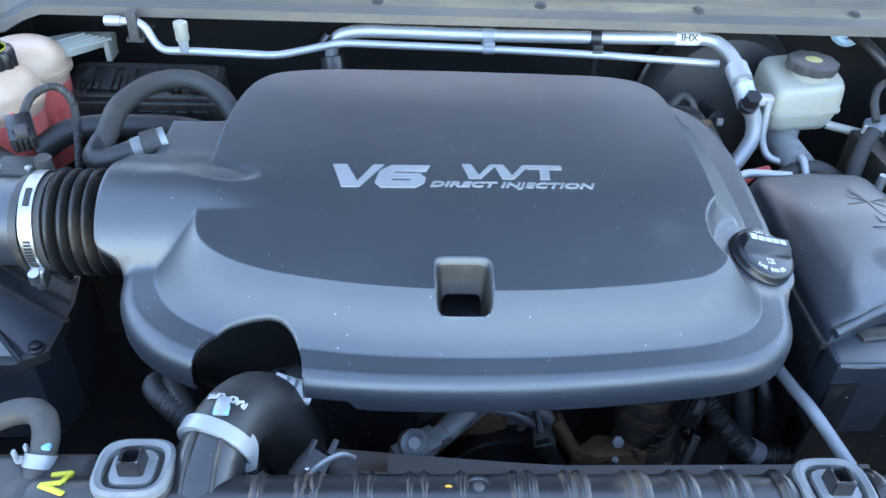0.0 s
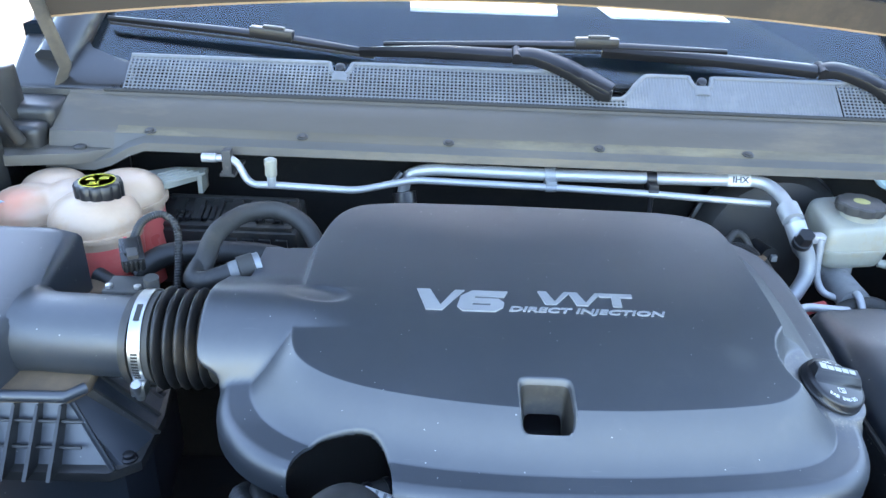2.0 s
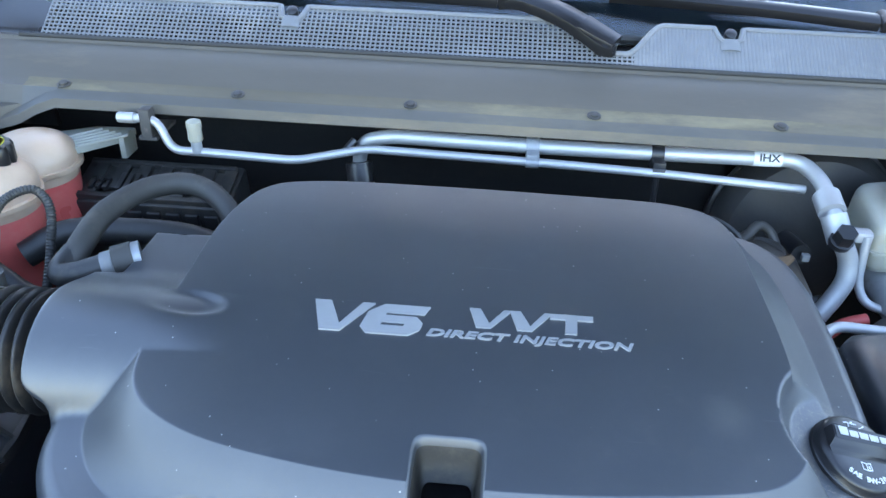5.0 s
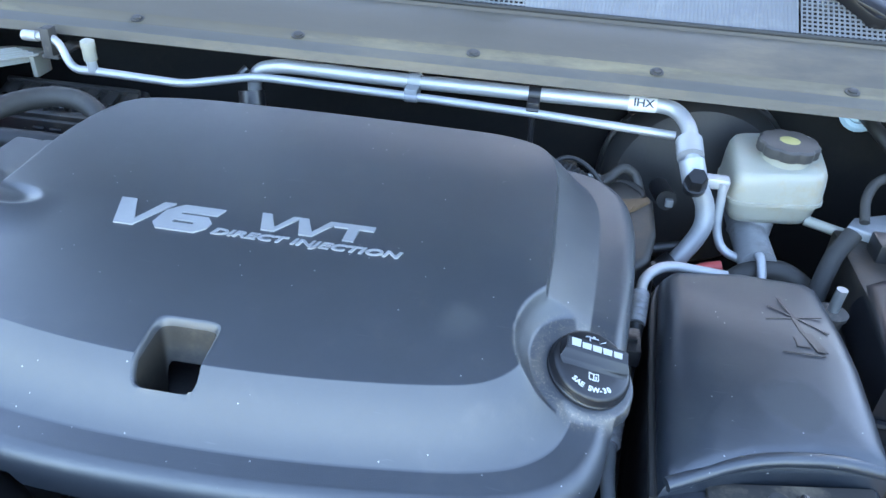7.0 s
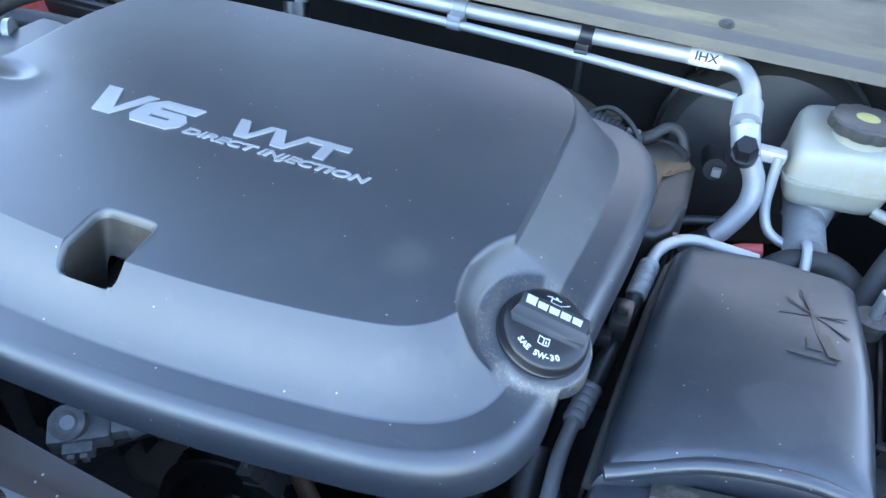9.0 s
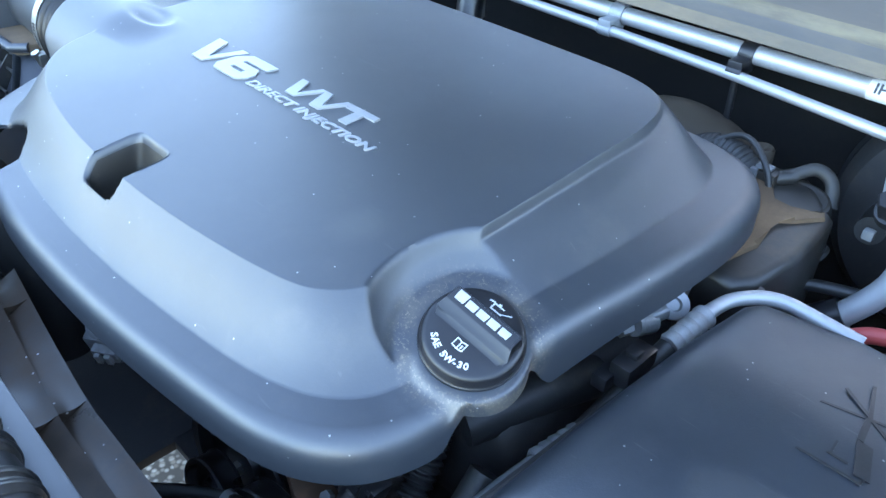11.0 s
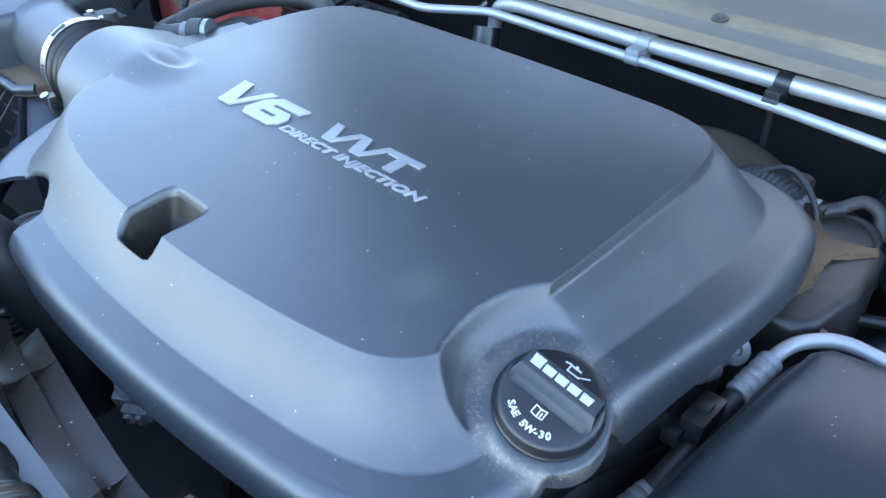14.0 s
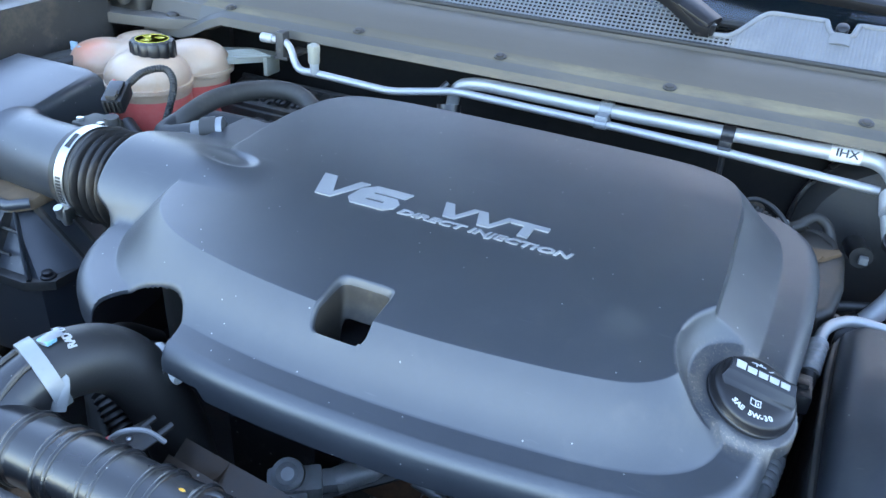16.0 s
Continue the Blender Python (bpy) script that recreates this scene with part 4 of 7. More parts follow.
def hood_prop():
    at = Vector((-0.69, 1.07, 1.09))
    h = thing("hood_strut", "dark dusty rod that props the hood", "hood prop", at)
    sp(part("rod", tube_bm([(-0.684, 1.066, 1.085), (-0.72, 0.995, 1.26), (-0.79, 0.86, 1.59)], 0.0095, 12), M_BLACK_DUSTY, h), at)
    at3 = Vector((-0.73, 1.12, 1.1))
    b = thing("hinge_cover", "dark plastic bracket in the bay corner", "bracket", at3)
    sp(part("body", prism_bm([(-0.745, 1.10), (-0.722, 1.092), (-0.705, 1.125), (-0.712, 1.16), (-0.738, 1.15)], 1.06, 1.185, 0.006, 3, top=0.72), M_BLACK_DUSTY, b), at3)


hood_prop()


# ---- front of the bay: radiator, its top tank, mounts ----
def radiator():
    at = Vector((0.05, 0.36, 0.97))
    r = thing("radiator", "black radiator with a ribbed plastic top tank", "radiator", at)
    sp(part("core", box_bm(-0.62, 0.72, 0.335, 0.375, 0.30, 0.945, 0.004), M_DARK, r), at)
    tank = tube_bm([(-0.26, 0.352, 0.968), (-0.02, 0.350, 0.972), (0.2, 0.350, 0.970), (0.40, 0.352, 0.965)], 0.0265, 20)
    sp(part("top_tank", tank, M_BLACK, r, "black plastic tank dusted brown"), at)
    for i in range(20):
        x = (-0.096, -0.065, -0.054, -0.024, -0.014, 0.015, 0.026, 0.054, 0.094, 0.105, 0.134, 0.144, 0.180, 0.190, 0.217, 0.226, 0.255, 0.265, 0.30, 0.375)[i]
        axis = along((x, 0.351, 0.9705), (x + 0.1, 0.351, 0.9705))
        rib = sp(part("rib", lathe_bm([(0.0262, -0.0024), (0.0284, -0.0018), (0.0291, -0.0008), (0.0291, 0.0008), (0.0284, 0.0018), (0.0262, 0.0024)], axis, 32), M_BLACK, r), at)
        sp(part("dust_ring", lathe_bm([(0.0255, -0.0066), (0.0269, -0.0046), (0.0276, -0.0020), (0.0276, 0.0020), (0.0269, 0.0046), (0.0255, 0.0066)], axis, 32), M_RIB, rib, "rust-brown dust along the rib"), at)
    dot = lathe_bm([(0.0040, 0), (0.0040, 0.0006), (0.002, 0.0008)], along((0.0435, 0.3505, 0.9968), (0.0435, 0.349, 1.1)), 16)
    sp(part("paint_dot", dot, M_DOT, r, "orange-yellow paint dot"), at)
    bm_at = along((0.066, 0.3525, 0.9940), (0.066, 0.352, 1.1))
    sp(part("boss", lathe_bm([(0.0115, -0.006), (0.0115, 0.0012), (0.0102, 0.0028), (0.0085, 0.0028), (0.0070, 0.0014), (0.003, 0.0014)], bm_at, 28), M_BLACK, r, "black round boss"), at)
    sp(part("bolt", lathe_bm([(0.0042, 0.0010), (0.0042, 0.0036), (0.003, 0.0044)], bm_at, 14), M_CAP_GREY, r, "grey bolt head"), at)
    sp(part("side_tank", box_bm(-0.33, -0.222, 0.325, 0.398, 0.45, 0.984, 0.010, 3), M_BLACK_DUSTY, r), at)
    turns = [(-0.2520, 0.3740, 0.9850), (-0.2380, 0.3760, 0.9850), (-0.2380, 0.3610, 0.9940), (-0.2520, 0.3580, 0.9950), (-0.2330, 0.3500, 0.9960)]
    zig = join_bm(*[strap_bm([p, q], (0.0046, 0.0042), 0.0022, (0, 0.35, 0.94)) for p, q in zip(turns, turns[1:])])
    sp(part("paint_mark", zig, M_YELLOW, r, "yellow chalk mark"), at)
    sp(part("neck", tube_bm(spline([(-0.142, 0.330, 0.935), (-0.141, 0.356, 0.968), (-0.138, 0.384, 0.985), (-0.130, 0.408, 0.992)], 6), lambda s: 0.0295 - 0.03 * s, 24), M_BLACK, r, "dusty plastic hose neck"), at)
    for dx in (-0.010, 0.012):
        sp(part("neck_rib", tube_bm(spline([(-0.142 + dx, 0.318, 0.955), (-0.141 + dx, 0.342, 0.988), (-0.139 + dx, 0.372, 1.008), (-0.136 + dx, 0.390, 1.0145)], 5), 0.0022, 6), M_BLACK_DUSTY, r), at)
    return r


radiator()


def radiator_mount(x, y, z):
    at = Vector((x, y, z))
    r = thing("radiator_mount", "grey rubber radiator mount with a square pin", "radiator mount", at, group="radiator mounts")
    sq = lambda a, b, k: [(x + a * math.copysign(abs(math.cos(t)) ** k, math.cos(t)), y + b * math.copysign(abs(math.sin(t)) ** k, math.sin(t))) for t in (2 * math.pi * i / 40 for i in range(40))]
    sp(part("base", prism_bm(sq(0.0295, 0.027, 0.55), z - 0.035, z - 0.008, 0.004), M_RUBBER_GREY, r), at)
    # raised oval rim
    bm = bmesh.new()
    rings = []
    for k, h in ((1.0, -0.008), (0.98, 0.0), (0.88, 0.002), (0.74, 0.0), (0.72, -0.006)):
        rings.append([bm.verts.new((p[0], p[1], z - 0.006 + h + 0.003)) for p in [(x + (q[0] - x) * k, y + (q[1] - y) * k) for q in sq(0.0285, 0.026, 0.6)]])
    for a, b in zip(rings, rings[1:]):
        for j in range(40):
            bm.faces.new((a[j], a[(j + 1) % 40], b[(j + 1) % 40], b[j]))
    bmesh.ops.recalc_face_normals(bm, faces=bm.faces[:])
    sp(part("rim", bm, M_RIM, r, "pale grey rubber rim"), at)
    sp(part("inner_rim", prism_bm(sq(0.0160, 0.0152, 0.5), z - 0.012, z - 0.003, 0.002), M_RIM, r), at)
    # hollow square pin
    pin = bmesh.new()
    w, h0, h1, t = 0.0082, z - 0.006, z + 0.0105, 0.0026
    lp = lambda a, h: [pin.verts.new((x + sx * a, y + sy * a, h)) for sx, sy in ((-1, -1), (1, -1), (1, 1), (-1, 1))]
    rr = [lp(w * 1.1, h0), lp(w, h1), lp(w - t, h1), lp(w - t - 0.001, h1 - 0.012)]
    for a, b in zip(rr, rr[1:]):
        for j in range(4):
            pin.faces.new((a[j], a[(j + 1) % 4], b[(j + 1) % 4], b[j]))
    pin.faces.new(rr[-1])
    bmesh.ops.recalc_face_normals(pin, faces=pin.faces[:])
    bmesh.ops.bevel(pin, geom=pin.edges[:], offset=0.0011, segments=2, affect="EDGES")
    sp(part("pin", pin, M_BLACK, r), at)


radiator_mount(-0.186, 0.366, 1.008)
radiator_mount(0.338, 0.352, 1.000)


def front_support():
    at = Vector((0.05, 0.28, 0.97))
    f = thing("radiator_support", "painted front panel ahead of the radiator", "front panel", at)
    prof = [(0.05, 0.90), (0.06, 0.955), (0.20, 0.985), (0.295, 0.985), (0.312, 0.978), (0.315, 0.95), (0.30, 0.945), (0.10, 0.90)]
    sp(part("panel", extrude_x(prof, -0.75, 0.88, 8), M_BLACK, f, angle=30), at)


front_support()


# ---- engine under the cover ----
def engine_block():
    at = Vector((0.08, 0.72, 0.75))
    e = thing("engine_block", "dark grimy engine block under the cover", "engine", at)
    sp(part("block", box_bm(-0.16, 0.34, 0.68, 1.0, 0.45, 0.90, 0.03, 3), M_DARK, e), at)
    sp(part("front_casing", box_bm(-0.05, 0.24, 0.64, 0.70, 0.70, 0.93, 0.02, 3), M_DARK, e), at)
    sp(part("head_cover", box_bm(0.27, 0.388, 0.64, 0.93, 0.78, 0.915, 0.025, 3), M_DARK, e), at)
    sp(part("head_cover", box_bm(-0.22, -0.08, 0.60, 0.98, 0.82, 0.955, 0.025, 3), M_BLACK_DUSTY, e), at)
    sp(part("sump_shield", box_bm(-0.05, 0.95, 0.36, 1.2, 0.33, 0.35, 0.004), M_DARK, e), at)
    sp(part("sump_shield", box_bm(-0.80, -0.27, 0.36, 1.2, 0.33, 0.35, 0.004), M_DARK, e), at)
    sp(part("sump_shield", box_bm(-0.28, -0.04, 0.62, 1.2, 0.33, 0.35, 0.004), M_DARK, e), at)
    sp(part("subframe", box_bm(-0.05, 0.85, 0.42, 0.62, 0.345, 0.44, 0.02, 2), M_DARK, e), at)


engine_block()


# ---- left side: air intake, coolant tank, hoses ----
def air_box():
    at = Vector((-0.54, 0.72, 0.95))
    a = thing("air_filter_box", "black plastic air filter box with ribbed lower half", "air filter box", at)
    lid = prism_bm([(-0.665, 0.603), (-0.500, 0.600), (-0.488, 0.70), (-0.492, 0.825), (-0.53, 0.838), (-0.665, 0.838)], 0.965, 1.06, 0.016, 4, 0.985,
                   shape=lambda x, y: 1.034 + 0.125 * (y - 0.6) - 0.25 * max(0, y - 0.78) ** 1.5)
    sp(part("lid", lid, M_COVER, a, "smooth black lid", 50), at)
    sp(part("lid_flange", prism_bm([(-0.675, 0.598), (-0.428, 0.606), (-0.414, 0.625), (-0.420, 0.70), (-0.46, 0.85), (-0.675, 0.85)], 0.962, 0.975, 0.004), M_SHELF, a, "dust-brown shelf of the lid"), at)
    # flared lower half
    bm = bmesh.new()
    rings = []
    for k, z in ((0.0, 0.962), (0.25, 0.945), (0.8, 0.915), (1.0, 0.905), (1.0, 0.78)):
        rings.append([bm.verts.new(p) for p in ((-0.675, 0.606 - 0.034 * k, z), (-0.55, 0.608 - 0.036 * k, z), (-0.435 + 0.066 * k, 0.612 - 0.034 * k, z), (-0.42 + 0.066 * k, 0.64 - 0.02 * k, z),
                                                (-0.422 + 0.05 * k, 0.75, z), (-0.46 + 0.03 * k, 0.85, z), (-0.675, 0.85, z))])
    for p, q in zip(rings, rings[1:]):
        for j in range(len(p) - 1):
            bm.faces.new((p[j], p[j + 1], q[j + 1], q[j]))
    bmesh.ops.recalc_face_normals(bm, faces=bm.faces[:])
    sp(part("body", bm, M_COVER, a, angle=25), at)
    for i in range(10):
        x = -0.655 + 0.0245 * i
        r = bmesh.new()
        v = [r.verts.new(p) for p in ((x - 0.0016, 0.600, 0.963), (x + 0.0016, 0.600, 0.963), (x + 0.0022, 0.548, 0.906), (x - 0.0022, 0.548, 0.906),
                                      (x - 0.0018, 0.618, 0.955), (x + 0.0018, 0.618, 0.955), (x + 0.0018, 0.578, 0.90), (x - 0.0018, 0.578, 0.90))]
        for f in ((0, 1, 2, 3), (0, 3, 7, 4), (1, 5, 6, 2), (3, 2, 6, 7)):
            r.faces.new([v[k] for k in f])
        bmesh.ops.recalc_face_normals(r, faces=r.faces[:])
        sp(part("rib", r, M_BLACK_DUSTY, a), at)
    for i in range(6):
        y = 0.63 + 0.03 * i
        x0, x1 = -0.418 - 0.006 * i, -0.356 - 0.009 * i
        r = bmesh.new()
        v = [r.verts.new(p) for p in ((x0 + 0.006, y - 0.0022, 0.963), (x0 + 0.006, y + 0.0022, 0.963), (x1 + 0.009, y + 0.0022, 0.906), (x1 + 0.009, y - 0.0022, 0.906),
                                      (x0 - 0.02, y - 0.0018, 0.955), (x0 - 0.02, y + 0.0018, 0.955), (x1 - 0.02, y + 0.0018, 0.9), (x1 - 0.02, y - 0.0018, 0.9))]
        for f in ((0, 1, 2, 3), (0, 3, 7, 4), (1, 5, 6, 2), (3, 2, 6, 7)):
            r.faces.new([v[k] for k in f])
        bmesh.ops.recalc_face_normals(r, faces=r.faces[:])
        sp(part("rib", r, M_BLACK_DUSTY, a), at)
    for z, y in ((0.947, 0.592), (0.925, 0.577)):
        sp(part("crossbar", tube_bm([(-0.67, y, z), (-0.41, y + 0.003, z)], 0.0020, 6), M_BLACK_DUSTY, a), at)
    sp(part("corner_rib", strap_bm([(-0.424, 0.607, 0.962), (-0.402, 0.590, 0.935), (-0.375, 0.570, 0.905)], (0.004, 0.005), 0.012, (0.7, -0.7, 0.5)), M_COVER, a), at)
    sp(part("shelf_lip", tube_bm([(-0.674, 0.5985, 0.972), (-0.43, 0.6055, 0.971), (-0.416, 0.622, 0.971)], 0.0062, 12), M_COVER, a, "rounded front lip of the shelf"), at)
    sp(part("lower_flange", prism_bm([(-0.675, 0.560), (-0.38, 0.565), (-0.352, 0.585), (-0.352, 0.66), (-0.385, 0.83), (-0.675, 0.85)], 0.893, 0.905, 0.003), M_BLACK_DUSTY, a), at)
    for x, y in ((-0.366, 0.588), (-0.562, 0.568), (-0.372, 0.70)):
        sp(part("bolt", lathe_bm([(0.009, 0), (0.009, 0.003), (0.006, 0.004), (0.006, 0.008), (0.003, 0.009)], Matrix.Translation((x, y, 0.904)), 16), M_CAP, a), at)
    sp(part("outlet_tube", tube_bm([(-0.495, 0.684, 1.001), (-0.485, 0.682, 1.001), (-0.47, 0.680, 1.002), (-0.45, 0.677, 1.003), (-0.352, 0.672, 1.005)], lambda s: 0.0455 + 0.006 * max(0, 1 - s / 0.022) ** 2, 36), M_COVER, a, "smooth black outlet tube"), at)
    sp(part("outlet_collar", tube_bm([(-0.372, 0.6725, 1.005), (-0.364, 0.672, 1.005)], 0.0525, 36), M_BLACK_DUSTY, a), at)


air_box()


def intake_bellows():
    at = Vector((-0.32, 0.672, 1.005))
    b = thing("intake_bellows", "black corrugated rubber intake hose dusted brown", "intake hose", at)
    m = along((-0.364, 0.672, 1.005), (-0.20, 0.672, 1.007))
    sp(part("cuff", lathe_bm([(0.0515, 0.0), (0.0525, 0.002), (0.0525, 0.02), (0.050, 0.0205)], m, 56), M_RUBBER_GREY, b), at)
    for i in range(5):
        prof = [(0.0440 + (0.0134, 0.0120, 0.0125, 0.0128, 0.0105)[i] * math.sin(math.pi * k / 10) ** 1.2, 0.020 + 0.0122 * (i + k / 10)) for k in range(11)]
        sp(part("fold", lathe_bm(prof, m, 56), M_BELLOWS, b), at)
    sp(part("end_cuff", lathe_bm([(0.047, 0.0805), (0.049, 0.082), (0.047, 0.094)], m, 56), M_RUBBER_GREY, b), at)
    cl = thing("hose_clamp", "bright steel worm clamp round the intake hose", "hose clamp", (-0.356, 0.672, 1.005))
    ca = cl.location
    m2 = along((-0.3635, 0.672, 1.005), (-0.20, 0.672, 1.007))
    bm = bmesh.new()
    rows = []
    for h, r in ((0, 0.0535), (0.0, 0.0545), (0.013, 0.0545), (0.013, 0.0535)):
        rows.append([bm.verts.new((r * math.cos(t), r * math.sin(t), h)) for t in (2 * math.pi * j / 64 for j in range(64))])
    for p, q in zip(rows, rows[1:]):
        for j in range(64):
            bm.faces.new((p[j], p[(j + 1) % 64], q[(j + 1) % 64], q[j]))
    bmesh.ops.recalc_face_normals(bm, faces=bm.faces[:])
    bm.transform(m2)
    sp(part("band", bm, M_STEEL, cl), ca)
    # screw housing low at the front, slots in the band above it
    sp(part("housing", box_bm(-0.364, -0.348, 0.612, 0.626, 0.968, 0.984, 0.002, m=None), M_STEEL, cl), ca)
    sp(part("screw", tube_bm([(-0.356, 0.611, 0.986), (-0.357, 0.621, 0.962)], 0.0052, 12), M_STEEL, cl), ca)
    for i in range(9):
        t = radians(198 - i * 4)
        p = Vector((-0.357, 0.672 + 0.0547 * math.cos(t), 1.005 + 0.0547 * math.sin(t) + 0.0))
        sp(part("slot", box_bm(-0.0035, 0.0035, -0.0012, 0.0012, -0.0002, 0.0002, 0, m=Matrix.Translation(p) @ Matrix.Rotation(t - math.pi / 2, 4, "X")), M_SEAL, cl), ca)
    t = radians(118)
    p = Vector((-0.357, 0.672 + 0.0547 * math.cos(t), 1.005 + 0.0547 * math.sin(t)))
    sp(part("slot", box_bm(-0.003, 0.003, -0.010, 0.010, -0.0002, 0.0002, 0, m=Matrix.Translation(p) @ Matrix.Rotation(t - math.pi / 2, 4, "X")), M_SEAL, cl), ca)


intake_bellows()


def flow_sensor():
    at = Vector((-0.39, 0.735, 1.04))
    s = thing("air_flow_sensor", "grey air flow sensor with black plug and wire", "sensor", at)
    sp(part("base", box_bm(-0.420, -0.374, 0.700, 0.738, 1.020, 1.046, 0.004), M_RUBBER_GREY, s, "dusty grey base"), at)
    sp(part("boss", tube_bm([(-0.368, 0.715, 1.03), (-0.366, 0.713, 1.058)], 0.0085, 14), M_RUBBER_GREY, s), at)
    m = Matrix.Translation((-0.405, 0.762, 1.060)) @ Matrix.Rotation(radians(25), 4, "Z") @ Matrix.Rotation(radians(20), 4, "X") @ Matrix.Scale(0.9, 4)
    sp(part("plug", join_bm(box_bm(-0.014, 0.014, -0.022, 0.022, -0.010, 0.012, 0.003, m=m), box_bm(-0.010, 0.010, -0.012, 0.016, 0.012, 0.017, 0.002, m=m)), M_BLACK, s), at)
    for i in range(4):
        sp(part("plug_rib", box_bm(-0.011 + i * 0.006, -0.0085 + i * 0.006, -0.0245, -0.0215, -0.008, 0.010, 0.0005, m=m), M_BLACK_DUSTY, s), at)
    sp(part("tab", box_bm(-0.008, -0.003, 0.014, 0.019, 0.0115, 0.0165, 0.001, m=m), M_RED, s, "red locking tab"), at)
    line = spline([(-0.412, 0.782, 1.066), (-0.41, 0.815, 1.078), (-0.392, 0.835, 1.08), (-0.372, 0.825, 1.065), (-0.366, 0.80, 1.03), (-0.36, 0.765, 0.99), (-0.34, 0.74, 0.96)], 10)
    sp(part("wire", tube_bm(line, 0.0046, 10, wave=0.0005, pitch=0.0035), M_RUBBER, s, "black corrugated loom"), at)
    sp(part("latch", join_bm(box_bm(-0.007, 0.007, -0.020, -0.004, 0.011, 0.0185, 0.0012, m=m), box_bm(-0.015, -0.012, -0.018, 0.016, -0.006, 0.008, 0.001, m=m)), M_CAP_GREY, s, "dusty locking latch"), at)
    for x in (-0.413, -0.381):
        sp(part("screw", lathe_bm([(0.0045, 0), (0.0045, 0.003), (0.002, 0.0035)], Matrix.Translation((x, 0.709, 1.046)), 6), M_STEEL, s), at)


flow_sensor()


def lobed_tank():
    at = Vector((-0.57, 0.98, 0.95))
    t = thing("coolant_tank", "milky lobed coolant tank part full of red coolant", "coolant tank", at)
    lobes = [((-0.527, 0.938), 0.062), ((-0.632, 0.962), 0.054), ((-0.628, 1.035), 0.050), ((-0.520, 1.033), 0.056), ((-0.575, 0.985), 0.055)]
    mid = Vector((-0.575, 0.985))

    def reach(a):
        d = Vector((math.cos(a), math.sin(a)))
        best = 0
        for c, r in lobes:
            w = Vector(c) - mid
            b = d.dot(w)
            q = b * b - w.length_squared + r * r
            if q > 0:
                best = max(best, b + math.sqrt(q))
        return best

    n = 120
    R = [reach(2 * math.pi * k / n) for k in range(n)]
    R = [(R[k - 1] + 2 * R[k] + R[(k + 1) % n]) / 4 for k in range(n)]

    def dome(x, y):
        h = 0
        for c, r in lobes:
            d = math.hypot(x - c[0], y - c[1]) / r
            if d < 1:
                h = max(h, math.sqrt(1 - d ** 2.8) * 0.034 * (r / 0.056))
        return h

    def shell(rows_, name, m, label=""):
        bm = bmesh.new()
        rr = [[bm.verts.new((mid.x + R[k] * f * math.cos(2 * math.pi * k / n), mid.y + R[k] * f * math.sin(2 * math.pi * k / n), z)) for k in range(n)] for f, z in rows_]
        for a, b in zip(rr, rr[1:]):
            for k in range(n):
                bm.faces.new((a[k], a[(k + 1) % n], b[(k + 1) % n], b[k]))
        bm.faces.new(rr[0]); bm.faces.new(rr[-1])
        bmesh.ops.recalc_face_normals(bm, faces=bm.faces[:])
        return sp(part(name, bm, m, t, label, 60), at)

    bm = bmesh.new()
    hub = bm.verts.new((mid.x, mid.y, 1.020 + dome(*mid)))
    rr = []
    for i in range(1, 33):
        f = i / 32
        f = 1 - (1 - f) ** 1.5
        row = []
        for k in range(n):
            a = 2 * math.pi * k / n
            x, y = mid.x + R[k] * f * 0.995 * math.cos(a), mid.y + R[k] * f * 0.995 * math.sin(a)
            row.append(bm.verts.new((x, y, 1.020 + dome(x, y))))
        rr.append(row)
    rr.append([bm.verts.new((v.co.x, v.co.y, 1.014)) for v in rr[-1]])
    for k in range(n):
        bm.faces.new((hub, rr[0][k], rr[0][(k + 1) % n]))
    for a, b in zip(rr, rr[1:]):
        for k in range(n):
            bm.faces.new((a[k], b[k], b[(k + 1) % n], a[(k + 1) % n]))
    bmesh.ops.smooth_vert(bm, verts=[v for v in bm.verts if v.co.z > 1.024], factor=0.6, use_axis_x=False, use_axis_y=False, use_axis_z=True)
    sp(part("upper_shell", bm, M_TANK, t, "yellowed milky plastic", 70), at)
    shell([(1.01, 1.0165), (1.035, 1.016), (1.035, 1.010), (0.99, 1.008)], "seam", M_TANK)
    shell([(0.985, 1.010), (0.975, 0.996)], "lower_shell", M_TANK)
    shell([(0.976, 0.9965), (0.965, 0.95), (0.93, 0.88), (0.6, 0.86)], "filled_part", M_COOLANT, "red coolant showing through the plastic")
    c = Vector((-0.521, 0.949, 1.044))
    cap = sp(part("cap", lathe_bm([(0.024, 0), (0.0315, 0.002), (0.033, 0.006), (0.033, 0.026), (0.031, 0.030), (0.029, 0.031), (0.01, 0.031)], Matrix.Translation(c), 72, 12, 0.0022), M_CAP, t, "black ribbed screw cap", 35), at)
    ring = lathe_bm([(0.0242, 0), (0.0242, 0.0006), (0.0230, 0.0006), (0.0230, 0.0)], Matrix.Translation(c + Vector((0, 0, 0.0312))), 48)
    sp(part("print", ring, M_YELLOW, cap, "yellow warning print"), at)
